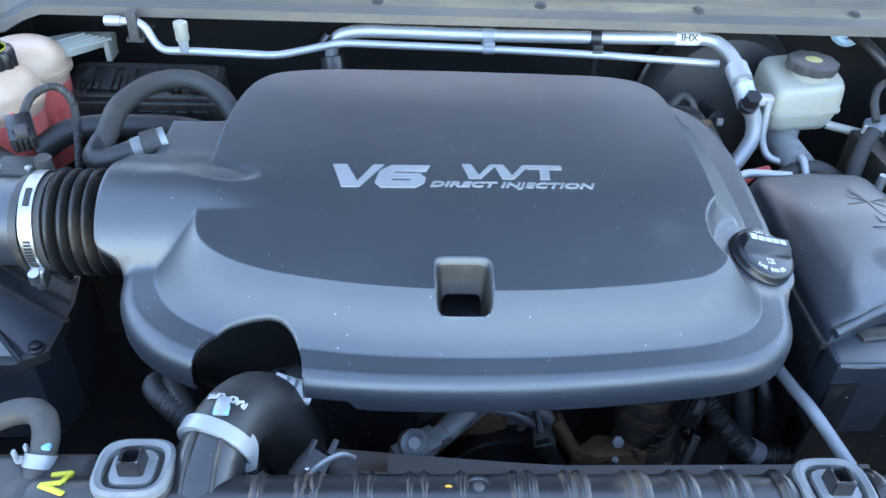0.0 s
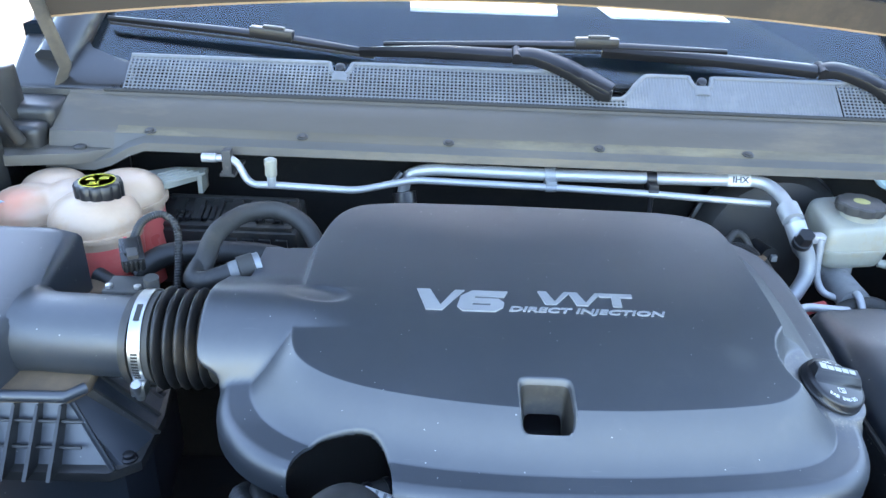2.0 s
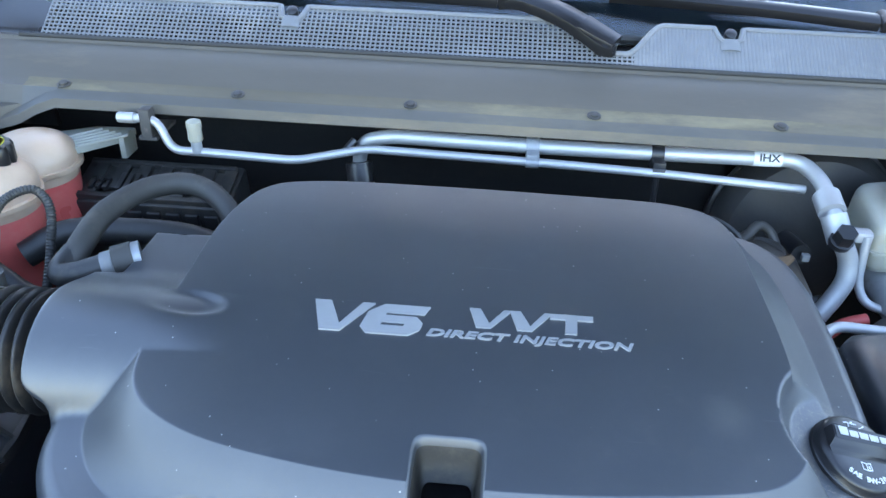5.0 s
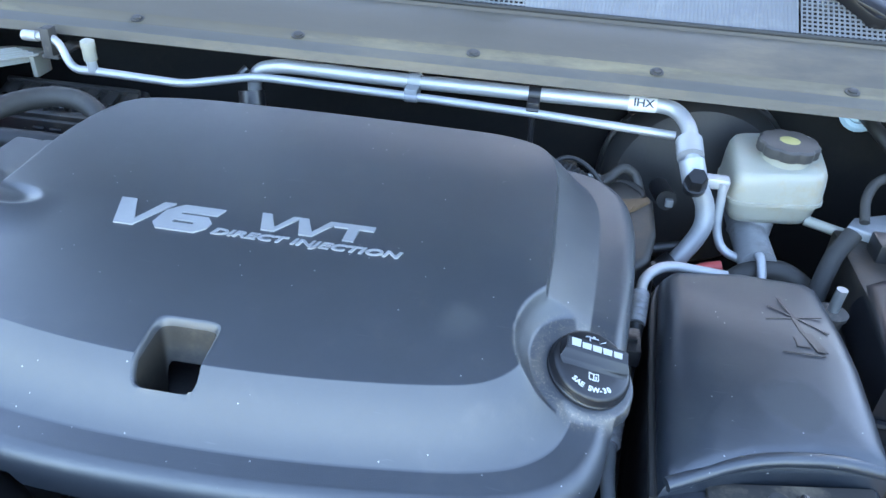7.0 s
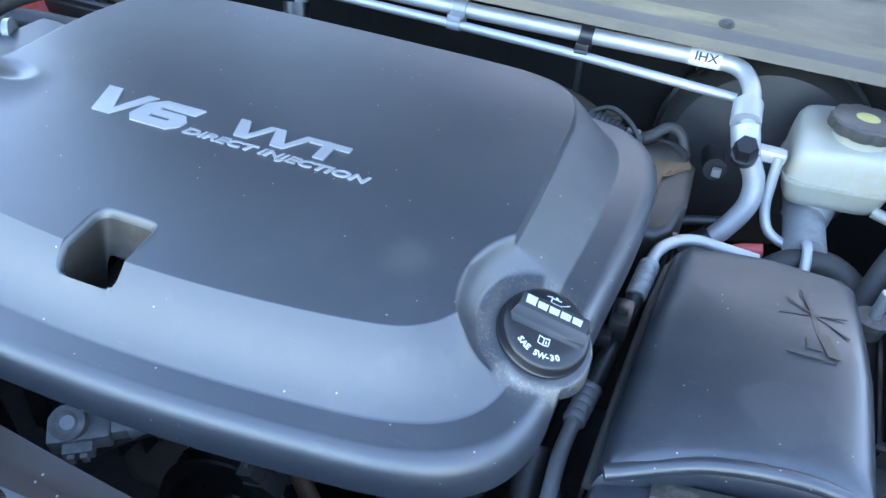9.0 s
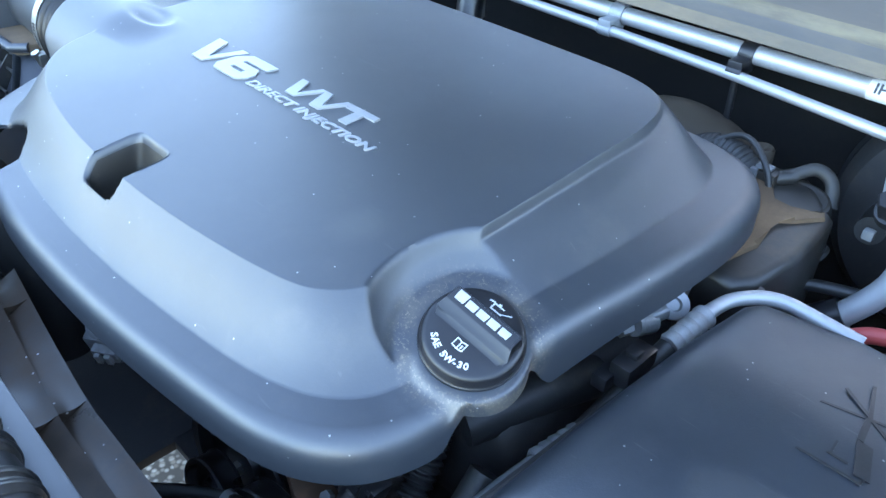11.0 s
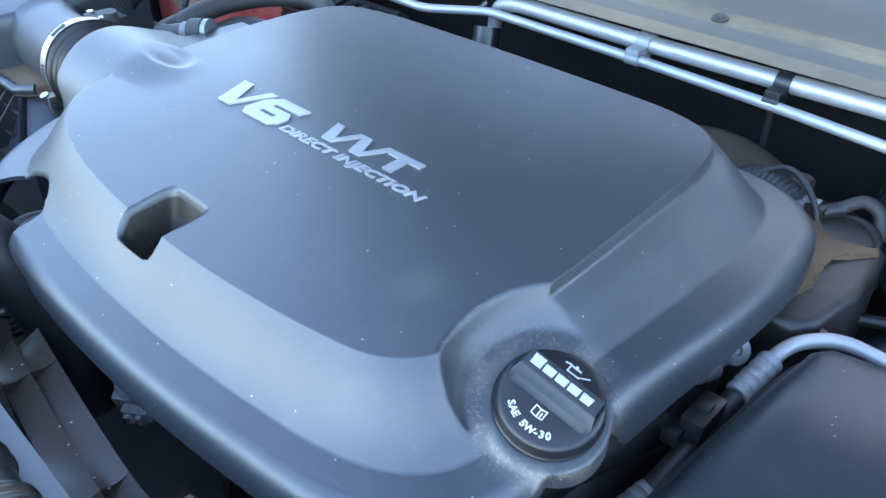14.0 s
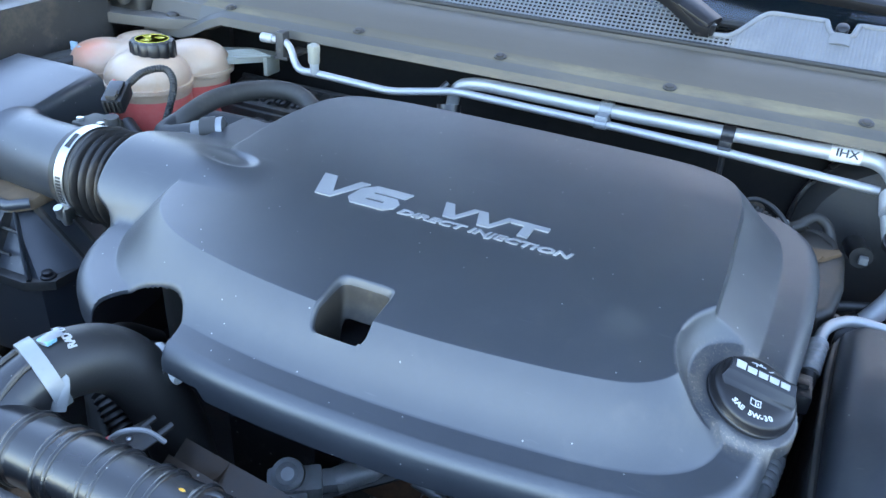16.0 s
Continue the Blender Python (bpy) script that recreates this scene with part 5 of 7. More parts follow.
    signs = [[(-0.016, 0.003), (-0.004, 0.003), (-0.010, 0.0135)], [(0.002, 0.004), (0.014, 0.004), (0.014, 0.0055), (0.002, 0.0055)], [(0.002, 0.0095), (0.014, 0.0095), (0.014, 0.011), (0.002, 0.011)],
             [(0.002, 0.0055), (0.0035, 0.0055), (0.0035, 0.0095), (0.002, 0.0095)], [(0.0125, 0.0055), (0.014, 0.0055), (0.014, 0.0095), (0.0125, 0.0095)], [(0.0055, 0.011), (0.0105, 0.011), (0.008, 0.0155)],
             [(-0.010, -0.015), (0.005, -0.015), (0.005, -0.0135), (-0.010, -0.0135)], [(-0.008, -0.0135), (-0.0065, -0.0135), (-0.0065, -0.003), (-0.008, -0.003)], [(0.0015, -0.0135), (0.003, -0.0135), (0.003, -0.003), (0.0015, -0.003)], [(-0.004, -0.011), (-0.001, -0.011), (-0.001, -0.005), (-0.004, -0.005)]]
    sp(part("print", poly_bm(signs, 0.0005, Matrix.Translation(c + Vector((0, 0, 0.0314))) @ Matrix.Rotation(0.2, 4, "Z")), M_YELLOW, cap, "yellow warning print"), at)
    # flat mounting arm towards the firewall
    arm = prism_bm([(-0.515, 1.045), (-0.475, 1.04), (-0.425, 1.098), (-0.422, 1.128), (-0.475, 1.125), (-0.53, 1.09)], 1.022, 1.032, 0.003)
    sp(part("mounting_arm", arm, M_BRAKE_TANK, t, "pale ribbed plastic arm"), at)
    for i in range(5):
        x = -0.512 + i * 0.011
        sp(part("arm_rib", tube_bm([(x, 1.062 - i * 0.002, 1.031), (x + 0.05, 1.112 - i * 0.004, 1.033)], 0.0022, 6), M_BRAKE_TANK, t), at)
    sp(part("arm_end", box_bm(-0.43, -0.422, 1.09, 1.125, 1.0, 1.032, 0.002), M_BRAKE_TANK, t), at)
    sp(part("neck", lathe_bm([(0.030, -0.006), (0.0285, 0.0), (0.0285, 0.004)], Matrix.Translation(c), 40), M_TANK, t), at)
    # overflow stubs with blue clips
    for a, b in (((-0.640, 0.936), (-0.668, 0.895)), ((-0.668, 0.948), (-0.698, 0.905))):
        line = spline([(a[0] + 0.012, a[1] + 0.018, 1.030), (a[0], a[1], 1.029), (b[0], b[1], 1.022), (b[0] - 0.022, b[1] - 0.08, 1.004), (b[0] - 0.025, b[1] - 0.22, 0.985)], 8)
        sp(part("hose", tube_bm(line, 0.0088, 12), M_RUBBER_GREY, t, "grey overflow hose"), at)
        g = (Vector((b[0], b[1], 1.022)) - Vector((a[0], a[1], 1.029))).normalized()
        q = Vector((a[0], a[1], 1.029)) + g * 0.008
        sp(part("clip", join_bm(tube_bm([q - g * 0.005, q + g * 0.006], 0.0122, 16), box_bm(q.x - 0.009, q.x + 0.003, q.y - 0.002, q.y + 0.003, q.z + 0.009, q.z + 0.019, 0.001), box_bm(q.x + 0.004, q.x + 0.008, q.y - 0.008, q.y + 0.004, q.z + 0.007, q.z + 0.016, 0.001)), M_CLIP_BLUE, t, "pale blue spring clip"), at)


lobed_tank()


def control_module():
    at = Vector((-0.37, 1.075, 0.96))
    c = thing("control_module", "dark brown-grey engine control module with moulded ribs", "control module", at)
    m = Matrix.Translation((-0.37, 1.075, 0.945)) @ Matrix.Rotation(radians(16), 4, "X")
    sp(part("case", box_bm(-0.112, 0.108, -0.045, 0.045, -0.06, 0.035, 0.006, m=m), M_BLACK_DUSTY, c), at)
    for i in range(7):
        x = -0.095 + i * 0.03
        sp(part("rib", box_bm(x, x + 0.018, -0.02 if i % 2 else -0.03, 0.028, 0.034, 0.041, 0.0015, m=m), M_BLACK_DUSTY, c), at)
    for k in (-0.036, 0.032):
        sp(part("bar", box_bm(-0.105, 0.10, k - 0.004, k + 0.004, 0.034, 0.043, 0.0015, m=m), M_BLACK_DUSTY, c), at)
    for i in range(5):
        for k in range(3):
            sp(part("block", box_bm(-0.088 + i * 0.038 + k * 0.010, -0.081 + i * 0.038 + k * 0.010, -0.026, -0.006 + 0.012 * (i % 2), 0.040, 0.046, 0.001, m=m), M_BLACK, c), at)
    sp(part("step", box_bm(-0.112, -0.02, -0.066, -0.044, -0.06, 0.008, 0.003, m=m), M_BLACK_DUSTY, c), at)
    for k in range(5):
        sp(part("fin", box_bm(-0.03 + k * 0.026, -0.012 + k * 0.026, -0.049, -0.044, -0.025, 0.024, 0.001, m=m), M_BLACK, c), at)


control_module()


def hose(name, label, pts, r, m, category="hose", wave=0.0, pitch=0.006, n=10, seg=16):
    line = spline(pts, n)
    at = Vector(pts[0])
    h = thing(name, label, category, at)
    sp(part("tube", tube_bm(line, r, seg, wave=wave, pitch=pitch), m, h), at)
    return h, at


h, a = hose("vent_hose", "dusty black rubber vent hose arching over the cover", [(-0.333, 0.775, 1.028), (-0.331, 0.80, 1.040), (-0.332, 0.86, 1.046), (-0.312, 0.925, 1.044), (-0.272, 0.952, 1.038), (-0.228, 0.935, 1.02), (-0.195, 0.90, 0.97)], 0.0128, M_RUBBER_GREY)
sp(part("elbow", tube_bm(spline([(-0.334, 0.79, 1.036), (-0.336, 0.764, 1.030), (-0.322, 0.758, 1.030), (-0.285, 0.772, 1.038)], 8), 0.0125, 16), M_RUBBER, h, "black quick-connect elbow"), a)
sp(part("collar", tube_bm([(-0.293, 0.768, 1.037), (-0.283, 0.772, 1.039)], 0.0134, 16), M_RIM, h, "pale locking collar"), a)
sp(part("sleeve", tube_bm([(-0.283, 0.772, 1.039), (-0.266, 0.780, 1.042)], 0.0165, 16), M_RUBBER_GREY, h), a)
sp(part("clamp", tube_bm([(-0.268, 0.779, 1.042), (-0.260, 0.783, 1.043)], 0.0150, 16), M_CASTING_BRIGHT, h, "toothed metal clamp"), a)
hose("heater_hose", "black heater hose behind the vent hose", [(-0.47, 0.90, 0.955), (-0.43, 0.93, 0.972), (-0.36, 0.945, 0.972), (-0.28, 0.95, 0.965), (-0.20, 0.95, 0.93)], 0.0165, M_RUBBER)
hose("heater_hose", "black heater hose under the coolant tank", [(-0.50, 0.86, 0.975), (-0.46, 0.84, 0.965), (-0.42, 0.84, 0.94), (-0.36, 0.88, 0.92)], 0.011, M_RUBBER)
hose("heater_hose", "dark hose low behind the intake", [(-0.42, 0.82, 0.90), (-0.33, 0.84, 0.93), (-0.26, 0.87, 0.93)], 0.015, M_RUBBER)
hose("wiring_loom", "black corrugated loom beside the cover", [(-0.245, 0.59, 0.86), (-0.235, 0.54, 0.90), (-0.205, 0.50, 0.915), (-0.16, 0.47, 0.90), (-0.12, 0.46, 0.86)], 0.011, M_RUBBER, "wiring loom", 0.0012, 0.006)
hose("wiring_loom", "smooth black loom beside the cover", [(-0.225, 0.60, 0.86), (-0.215, 0.54, 0.91), (-0.185, 0.485, 0.91), (-0.15, 0.45, 0.87)], 0.011, M_RUBBER, "wiring loom")
h, a = hose("oil_cooler_hose", "grey bent hose with printed line at the radiator", [(-0.42, 0.40, 0.95), (-0.33, 0.418, 0.985), (-0.292, 0.424, 0.998), (-0.272, 0.418, 1.0), (-0.264, 0.400, 0.993), (-0.268, 0.376, 0.975)], 0.0102, M_RUBBER_GREY)
sp(part("clip", join_bm(tube_bm([(-0.2652, 0.391, 0.9875), (-0.2665, 0.383, 0.981)], 0.0116, 16), box_bm(-0.283, -0.276, 0.384, 0.388, 0.984, 0.990, 0.001), box_bm(-0.282, -0.2795, 0.383, 0.387, 0.989, 0.999, 0.0008), box_bm(-0.276, -0.2735, 0.389, 0.393, 0.990, 0.998, 0.0008)), M_CLAMP_WHITE, h, "pale spring clip"), a)
sp(part("blue_mark", box_bm(-0.262, -0.256, 0.388, 0.393, 0.995, 0.9985, 0.0008), M_BLUE, h), a)

h, a = hose("radiator_hose", "thick black upper radiator hose with white print", [(-0.136, 0.394, 0.989), (-0.130, 0.410, 0.992), (-0.122, 0.432, 0.988), (-0.114, 0.450, 0.976), (-0.105, 0.464, 0.952), (-0.096, 0.477, 0.91), (-0.089, 0.484, 0.86), (-0.08, 0.485, 0.78)], 0.0285, M_RUBBER, seg=28)
sp(part("clamp", tube_bm([(-0.1365, 0.394, 0.9890), (-0.1325, 0.405, 0.9915)], 0.0312, 28), M_CLAMP_WHITE, h, "pale wide spring clamp"), a)
for pts in ([(-0.128, 0.400, 1.0215), (-0.128, 0.409, 1.0235), (-0.127, 0.416, 1.0225)], [(-0.112, 0.398, 1.006), (-0.106, 0.392, 0.992), (-0.108, 0.386, 0.974)]):
    sp(part("clamp_tongue", tube_bm(spline(pts, 4), 0.0055, 8, flat=0.35), M_CLAMP_WHITE, h), a)
sp(part("blue_mark", box_bm(-0.134, -0.122, 0.400, 0.409, 1.0205, 1.0235, 0.001), M_BLUE, h), a)
for ch, x in zip("RAD UPR", range(7)):
    if ch != " ":
        t = radians(60 + x * 9.5)
        axis = Vector((0.30, 0.94, -0.12)).normalized()
        c = Vector((-0.1285, 0.4155, 0.9912))
        side = axis.cross(Vector((0, 0, 1))).normalized()
        up = side.cross(axis)
        nrm = side * math.cos(t) + up * math.sin(t)
        tang = -side * math.sin(t) + up * math.cos(t)
        rot = Matrix((tang, axis * 1.0, nrm)).transposed()
        if rot.determinant() < 0:
            rot = Matrix((-tang, axis, nrm)).transposed()
        m = Matrix.Translation(c + nrm * 0.0299 - a) @ rot.to_4x4() @ Matrix.Rotation(math.pi, 4, "Z")
        text_part(ch, 0.0088, m, M_PRINT_GREY, h, name="print", extrude=0.0002, bold=0.0004)


# ---- rear: refrigerant pipes, brake reservoir ----
def ac_lines():
    at = Vector((0.2, 1.09, 1.05))
    p = thing("refrigerant_pipes", "bright aluminium air conditioning pipes along the firewall", "pipes", at)
    thin = rounded([(-0.406, 1.064, 1.072), (-0.357, 1.060, 1.074), (-0.336, 1.050, 1.036), (-0.298, 1.042, 1.040), (-0.172, 1.045, 1.035), (-0.085, 1.078, 1.043), (0.14, 1.076, 1.040), (0.29, 1.073, 1.037), (0.475, 1.065, 1.031)], 0.016)
    sp(part("thin_pipe", tube_bm(thin, 0.0056, 14), M_ALU, p), at)
    sp(part("thin_end", tube_bm([(-0.408, 1.064, 1.072), (-0.386, 1.062, 1.073)], 0.0072, 14), M_ALU, p), at)
    thick = rounded([(-0.105, 1.115, 0.985), (-0.098, 1.108, 1.040), (-0.06, 1.100, 1.054), (0.137, 1.100, 1.052), (0.29, 1.10, 1.053), (0.472, 1.098, 1.0565), (0.490, 1.055, 1.047), (0.487, 1.012, 1.036), (0.500, 0.985, 1.012)], 0.022, 8)
    sp(part("thick_pipe", tube_bm(thick, 0.0098, 18), M_ALU, p), at)
    sp(part("valve_stem", tube_bm([(-0.299, 1.041, 1.040), (-0.299, 1.040, 1.058)], 0.0068, 14), M_ALU, p), at)
    sp(part("valve_cap", lathe_bm([(0.0085, 0), (0.0092, 0.002), (0.0088, 0.016), (0.0098, 0.018), (0.0095, 0.026), (0.004, 0.029)], Matrix.Translation((-0.299, 1.040, 1.056)), 20, 10, 0.0006), M_BRAKE_TANK, p, "pale plastic service cap"), at)
    # band clamps
    for x, w, m, lab in ((0.131, 0.017, M_CLAMP_WHITE, "pale plastic clip"), (0.292, 0.016, M_CAP, "black clip")):
        sp(part("clip", join_bm(tube_bm([(x - w / 2, 1.10, 1.0525), (x + w / 2, 1.10, 1.0525)], 0.0118, 16), tube_bm([(x - w / 2, 1.0755, 1.040), (x + w / 2, 1.0755, 1.040)], 0.0072, 12),
                                box_bm(x - w / 2, x + w / 2, 1.07, 1.10, 1.036, 1.052, 0.002)), m, p, lab), at)
    sp(part("clip_stem", tube_bm([(0.292, 1.08, 1.045), (0.294, 1.08, 0.985)], 0.004, 8), M_CAP, p), at)
    lab = tube_bm([(0.413, 1.0986, 1.0554), (0.4485, 1.0982, 1.0561)], 0.0103, 24)
    sp(part("label", lab, M_LABEL, p, "white paper label"), at)
    m = Matrix.Translation(Vector((0.4315, 1.0886, 1.0602)) - at) @ Matrix.Rotation(radians(64), 4, "X")
    text_part("IHX", 0.0135, m, M_CAP, p, name="print", extrude=0.0002, wide=1.15, bold=0.0003)
    # bracket on the firewall at the thin pipe's end
    sp(part("bracket", join_bm(box_bm(-0.382, -0.358, 1.055, 1.12, 1.045, 1.050, 0.001), box_bm(-0.376, -0.362, 1.052, 1.07, 1.05, 1.088, 0.002)), M_CAP_GREY, p, "dark steel bracket"), at)
    # fitting block with hex valve, lower pipes
    sp(part("sleeve", tube_bm([(0.4865, 1.030, 1.041), (0.488, 1.004, 1.031)], 0.0160, 22), M_ALU, p), at)
    sp(part("fitting", join_bm(tube_bm([(0.489, 1.002, 1.029), (0.498, 0.983, 1.004)], 0.0150, 22), box_bm(0.497, 0.538, 0.988, 1.006, 1.000, 1.014, 0.004)), M_ALU, p), at)
    hexm = along((0.4945, 0.974, 1.012), (0.4920, 0.955, 1.040))
    sp(part("service_port", join_bm(lathe_bm([(0.0125, 0), (0.0125, 0.016), (0.0108, 0.019), (0.004, 0.019)], hexm, 6), lathe_bm([(0.0138, -0.008), (0.0138, 0.001), (0.01, 0.002)], hexm, 20)), M_CAP, p, "black hexagonal service cap"), at)
    low = spline([(0.500, 0.985, 1.005), (0.514, 0.985, 0.980), (0.517, 0.98, 0.955), (0.508, 0.975, 0.93), (0.488, 0.965, 0.90)], 8)
    sp(part("lower_pipe", tube_bm(low, 0.0115, 18), M_ALU, p), at)
    sp(part("hose_ferrule", tube_bm([(0.492, 0.968, 0.905), (0.465, 0.955, 0.882)], 0.0165, 18), M_CAP, p, "black hose end"), at)
    small = rounded([(0.530, 0.99, 1.01), (0.534, 0.985, 0.95), (0.545, 0.975, 0.925), (0.575, 0.965, 0.92), (0.582, 0.95, 0.945), (0.585, 0.93, 0.93), (0.586, 0.91, 0.90)], 0.014)
    sp(part("small_pipe", tube_bm(small, 0.0055, 14), M_ALU, p), at)
    # thread fitting under the left of the thick pipe
    sp(part("block_fitting", join_bm(tube_bm([(-0.105, 1.10, 1.045), (-0.118, 1.09, 1.030)], 0.006, 10), tube_bm([(-0.10, 1.095, 1.015), (-0.095, 1.085, 0.985)], 0.018, 18)), M_BLACK, p, "dark threaded fitting"), at)


ac_lines()


def brake_reservoir():
    at = Vector((0.59, 1.05, 0.97))
    b = thing("brake_fluid_reservoir", "milky white brake fluid reservoir with black cap", "brake reservoir", at)

    def blob(rows_, name, label=""):
        bm = bmesh.new()
        rr = []
        for z, k, dy in rows_:
            ring = []
            for j in range(48):
                a = 2 * math.pi * j / 48
                ca, sa = math.cos(a), math.sin(a)
                e = 0.36
                x = 0.600 + 0.059 * k * math.copysign(abs(ca) ** e, ca)
                y = 1.052 + dy + 0.052 * k * math.copysign(abs(sa) ** e, sa) + (x - 0.598) * 0.15
                ring.append(bm.verts.new((x, y, z + (0.14 * (y - 1.05) - 0.02 * abs(x - 0.606) if z > 1.0 else 0))))
            rr.append(ring)
        for p, q in zip(rr, rr[1:]):
            for j in range(48):
                bm.faces.new((p[j], p[(j + 1) % 48], q[(j + 1) % 48], q[j]))
        bm.faces.new(rr[0]); bm.faces.new(rr[-1])
        bmesh.ops.recalc_face_normals(bm, faces=bm.faces[:])
        return sp(part(name, bm, M_BRAKE_TANK, b, label, 60), at)

    blob([(0.985, 1.0, 0), (1.010, 0.985, 0), (1.022, 0.96, 0), (1.028, 0.91, 0), (1.030, 0.84, 0)], "upper_shell")
    sp(part("neck", tube_bm([(0.606, 1.045, 1.02), (0.606, 1.045, 1.036)], 0.029, 28), M_BRAKE_TANK, b), at)
    blob([(0.980, 0.98, 0), (0.981, 1.03, 0), (0.985, 1.03, 0), (0.986, 0.98, 0)], "seam")
    blob([(0.950, 0.70, 0), (0.953, 0.82, 0), (0.962, 0.90, 0), (0.981, 0.96, 0)], "lower_shell")
    sp(part("spigot", tube_bm([(0.645, 1.02, 0.958), (0.69, 1.00, 0.955)], 0.0065, 12), M_BRAKE_TANK, b), at)
    c = Vector((0.606, 1.045, 1.034))
    cap = sp(part("cap", lathe_bm([(0.028, 0), (0.0352, 0.001), (0.0365, 0.003), (0.0365, 0.013), (0.0345, 0.0155), (0.02, 0.0160)], Matrix.Translation(c), 72, 9, 0.003), M_CAP_GREY, b, "worn dark screw cap", 35), at)
    sp(part("print", lathe_bm([(0.012, 0), (0.012, 0.0004), (0.002, 0.0005)], Matrix.Translation(c + Vector((0, 0, 0.0158))), 24), M_EMBLEM, cap, "yellow worn emblem"), at)
    m = thing("master_cylinder", "cast grey brake master cylinder under the reservoir", "brake cylinder", (0.58, 1.04, 0.92))
    sp(part("body", tube_bm([(0.585, 0.95, 0.925), (0.58, 1.15, 0.935)], 0.022, 20), M_CASTING, m), m.location)
    sp(part("neck", tube_bm([(0.585, 1.03, 0.92), (0.590, 1.04, 0.96)], 0.026, 18), M_CASTING, m), m.location)
    v = thing("brake_booster", "glossy black round brake booster on the firewall", "brake booster", (0.55, 1.17, 0.93))
    sp(part("shell_rim", lathe_bm([(0.134, -0.012), (0.137, -0.008), (0.137, 0.0), (0.133, 0.004)], along((0.53, 1.18, 0.92), (0.535, 1.0, 0.93)), 56), M_BLACK, v), v.location)
    for dx in (-0.045, 0.045):
        sp(part("bolt", lathe_bm([(0.007, 0.0), (0.007, 0.008), (0.004, 0.009)], along((0.533 + dx, 1.135, 0.925), (0.535 + dx, 1.0, 0.93)), 6), M_STEEL, v), v.location)
    sp(part("drum", lathe_bm([(0.125, -0.03), (0.132, -0.01), (0.130, 0.02), (0.115, 0.04), (0.06, 0.052), (0.03, 0.055)], along((0.53, 1.18, 0.92), (0.535, 1.0, 0.93)), 56), M_DARK, v), v.location)
    d = thing("dark_pump", "grey pump body below the brake pipes", "pump", (0.59, 0.90, 0.86))
    sp(part("body", lathe_bm([(0.035, 0), (0.038, 0.01), (0.036, 0.05), (0.022, 0.056), (0.012, 0.058)], Matrix.Translation((0.588, 0.905, 0.84)), 28), M_CASTING, d), d.location)
    s = thing("servo_sensor", "small black plug with pale tip on the booster", "sensor", (0.475, 1.03, 0.96))
    sp(part("body", tube_bm([(0.47, 1.07, 0.955), (0.475, 1.02, 0.962)], 0.013, 14), M_CAP, s), s.location)
    sp(part("tip", box_bm(0.472, 0.482, 1.008, 1.016, 0.958, 0.968, 0.002), M_RIM, s), s.location)


brake_reservoir()


def firewall_grommet():
    g = thing("firewall_grommet", "pale blue ring grommet with dark cable in the firewall", "grommet", (0.732, 1.19, 1.045))
    m = along((0.732, 1.198, 1.04), (0.66, 0.9, 1.12))
    sp(part("ring", lathe_bm([(0.017, 0.0), (0.026, 0.002), (0.0265, 0.010), (0.021, 0.014), (0.0155, 0.013), (0.0145, 0.004)], m, 36), M_CLIP_BLUE, g, "pale blue ring"), g.location)
    sp(part("cable", tube_bm(spline([(0.735, 1.195, 1.04), (0.742, 1.15, 1.035), (0.765, 1.12, 1.015), (0.80, 1.11, 0.98)], 6), 0.009, 12), M_RUBBER, g), g.location)


firewall_grommet()
hose("vacuum_hose", "thick grey vacuum hose by the brake cylinder", [(0.545, 0.93, 0.90), (0.575, 0.945, 0.918), (0.615, 0.95, 0.92), (0.65, 0.93, 0.90), (0.66, 0.90, 0.86)], 0.0135, M_RUBBER_GREY)
hose("red_hose", "short red hose end by the brake pipes", [(0.50, 0.945, 0.895), (0.52, 0.952, 0.908), (0.545, 0.955, 0.915)], 0.0075, M_RED)
hose("black_hose", "black hose behind the engine cover", [(0.43, 0.96, 0.91), (0.46, 0.975, 0.915), (0.50, 0.985, 0.92)], 0.006, M_RUBBER)
hose("wiring_loom", "black loom running down beside the battery", [(0.675, 0.95, 0.985), (0.655, 0.93, 0.96), (0.64, 0.90, 0.91), (0.63, 0.86, 0.85)], 0.0105, M_SEAL, "wiring loom")
for i, (x, z) in enumerate(((-0.02, 0.99), (0.20, 1.0), (0.33, 0.985))):
    hose("wiring_loom", "dark loom crossing behind the engine cover", [(x - 0.06, 1.02, z - 0.03), (x, 1.01, z + 0.005), (x + 0.06, 1.0, z - 0.02), (x + 0.11, 1.02, z - 0.07)], 0.008 + 0.003 * i, M_RUBBER, "wiring loom", 0.0008, 0.005)
hose("wiring_loom", "thin black wire loop behind the engine cover", [(0.31, 1.0, 0.99), (0.345, 1.01, 1.01), (0.38, 0.99, 1.0), (0.40, 0.98, 0.96)], 0.003, M_RUBBER, "wiring loom")


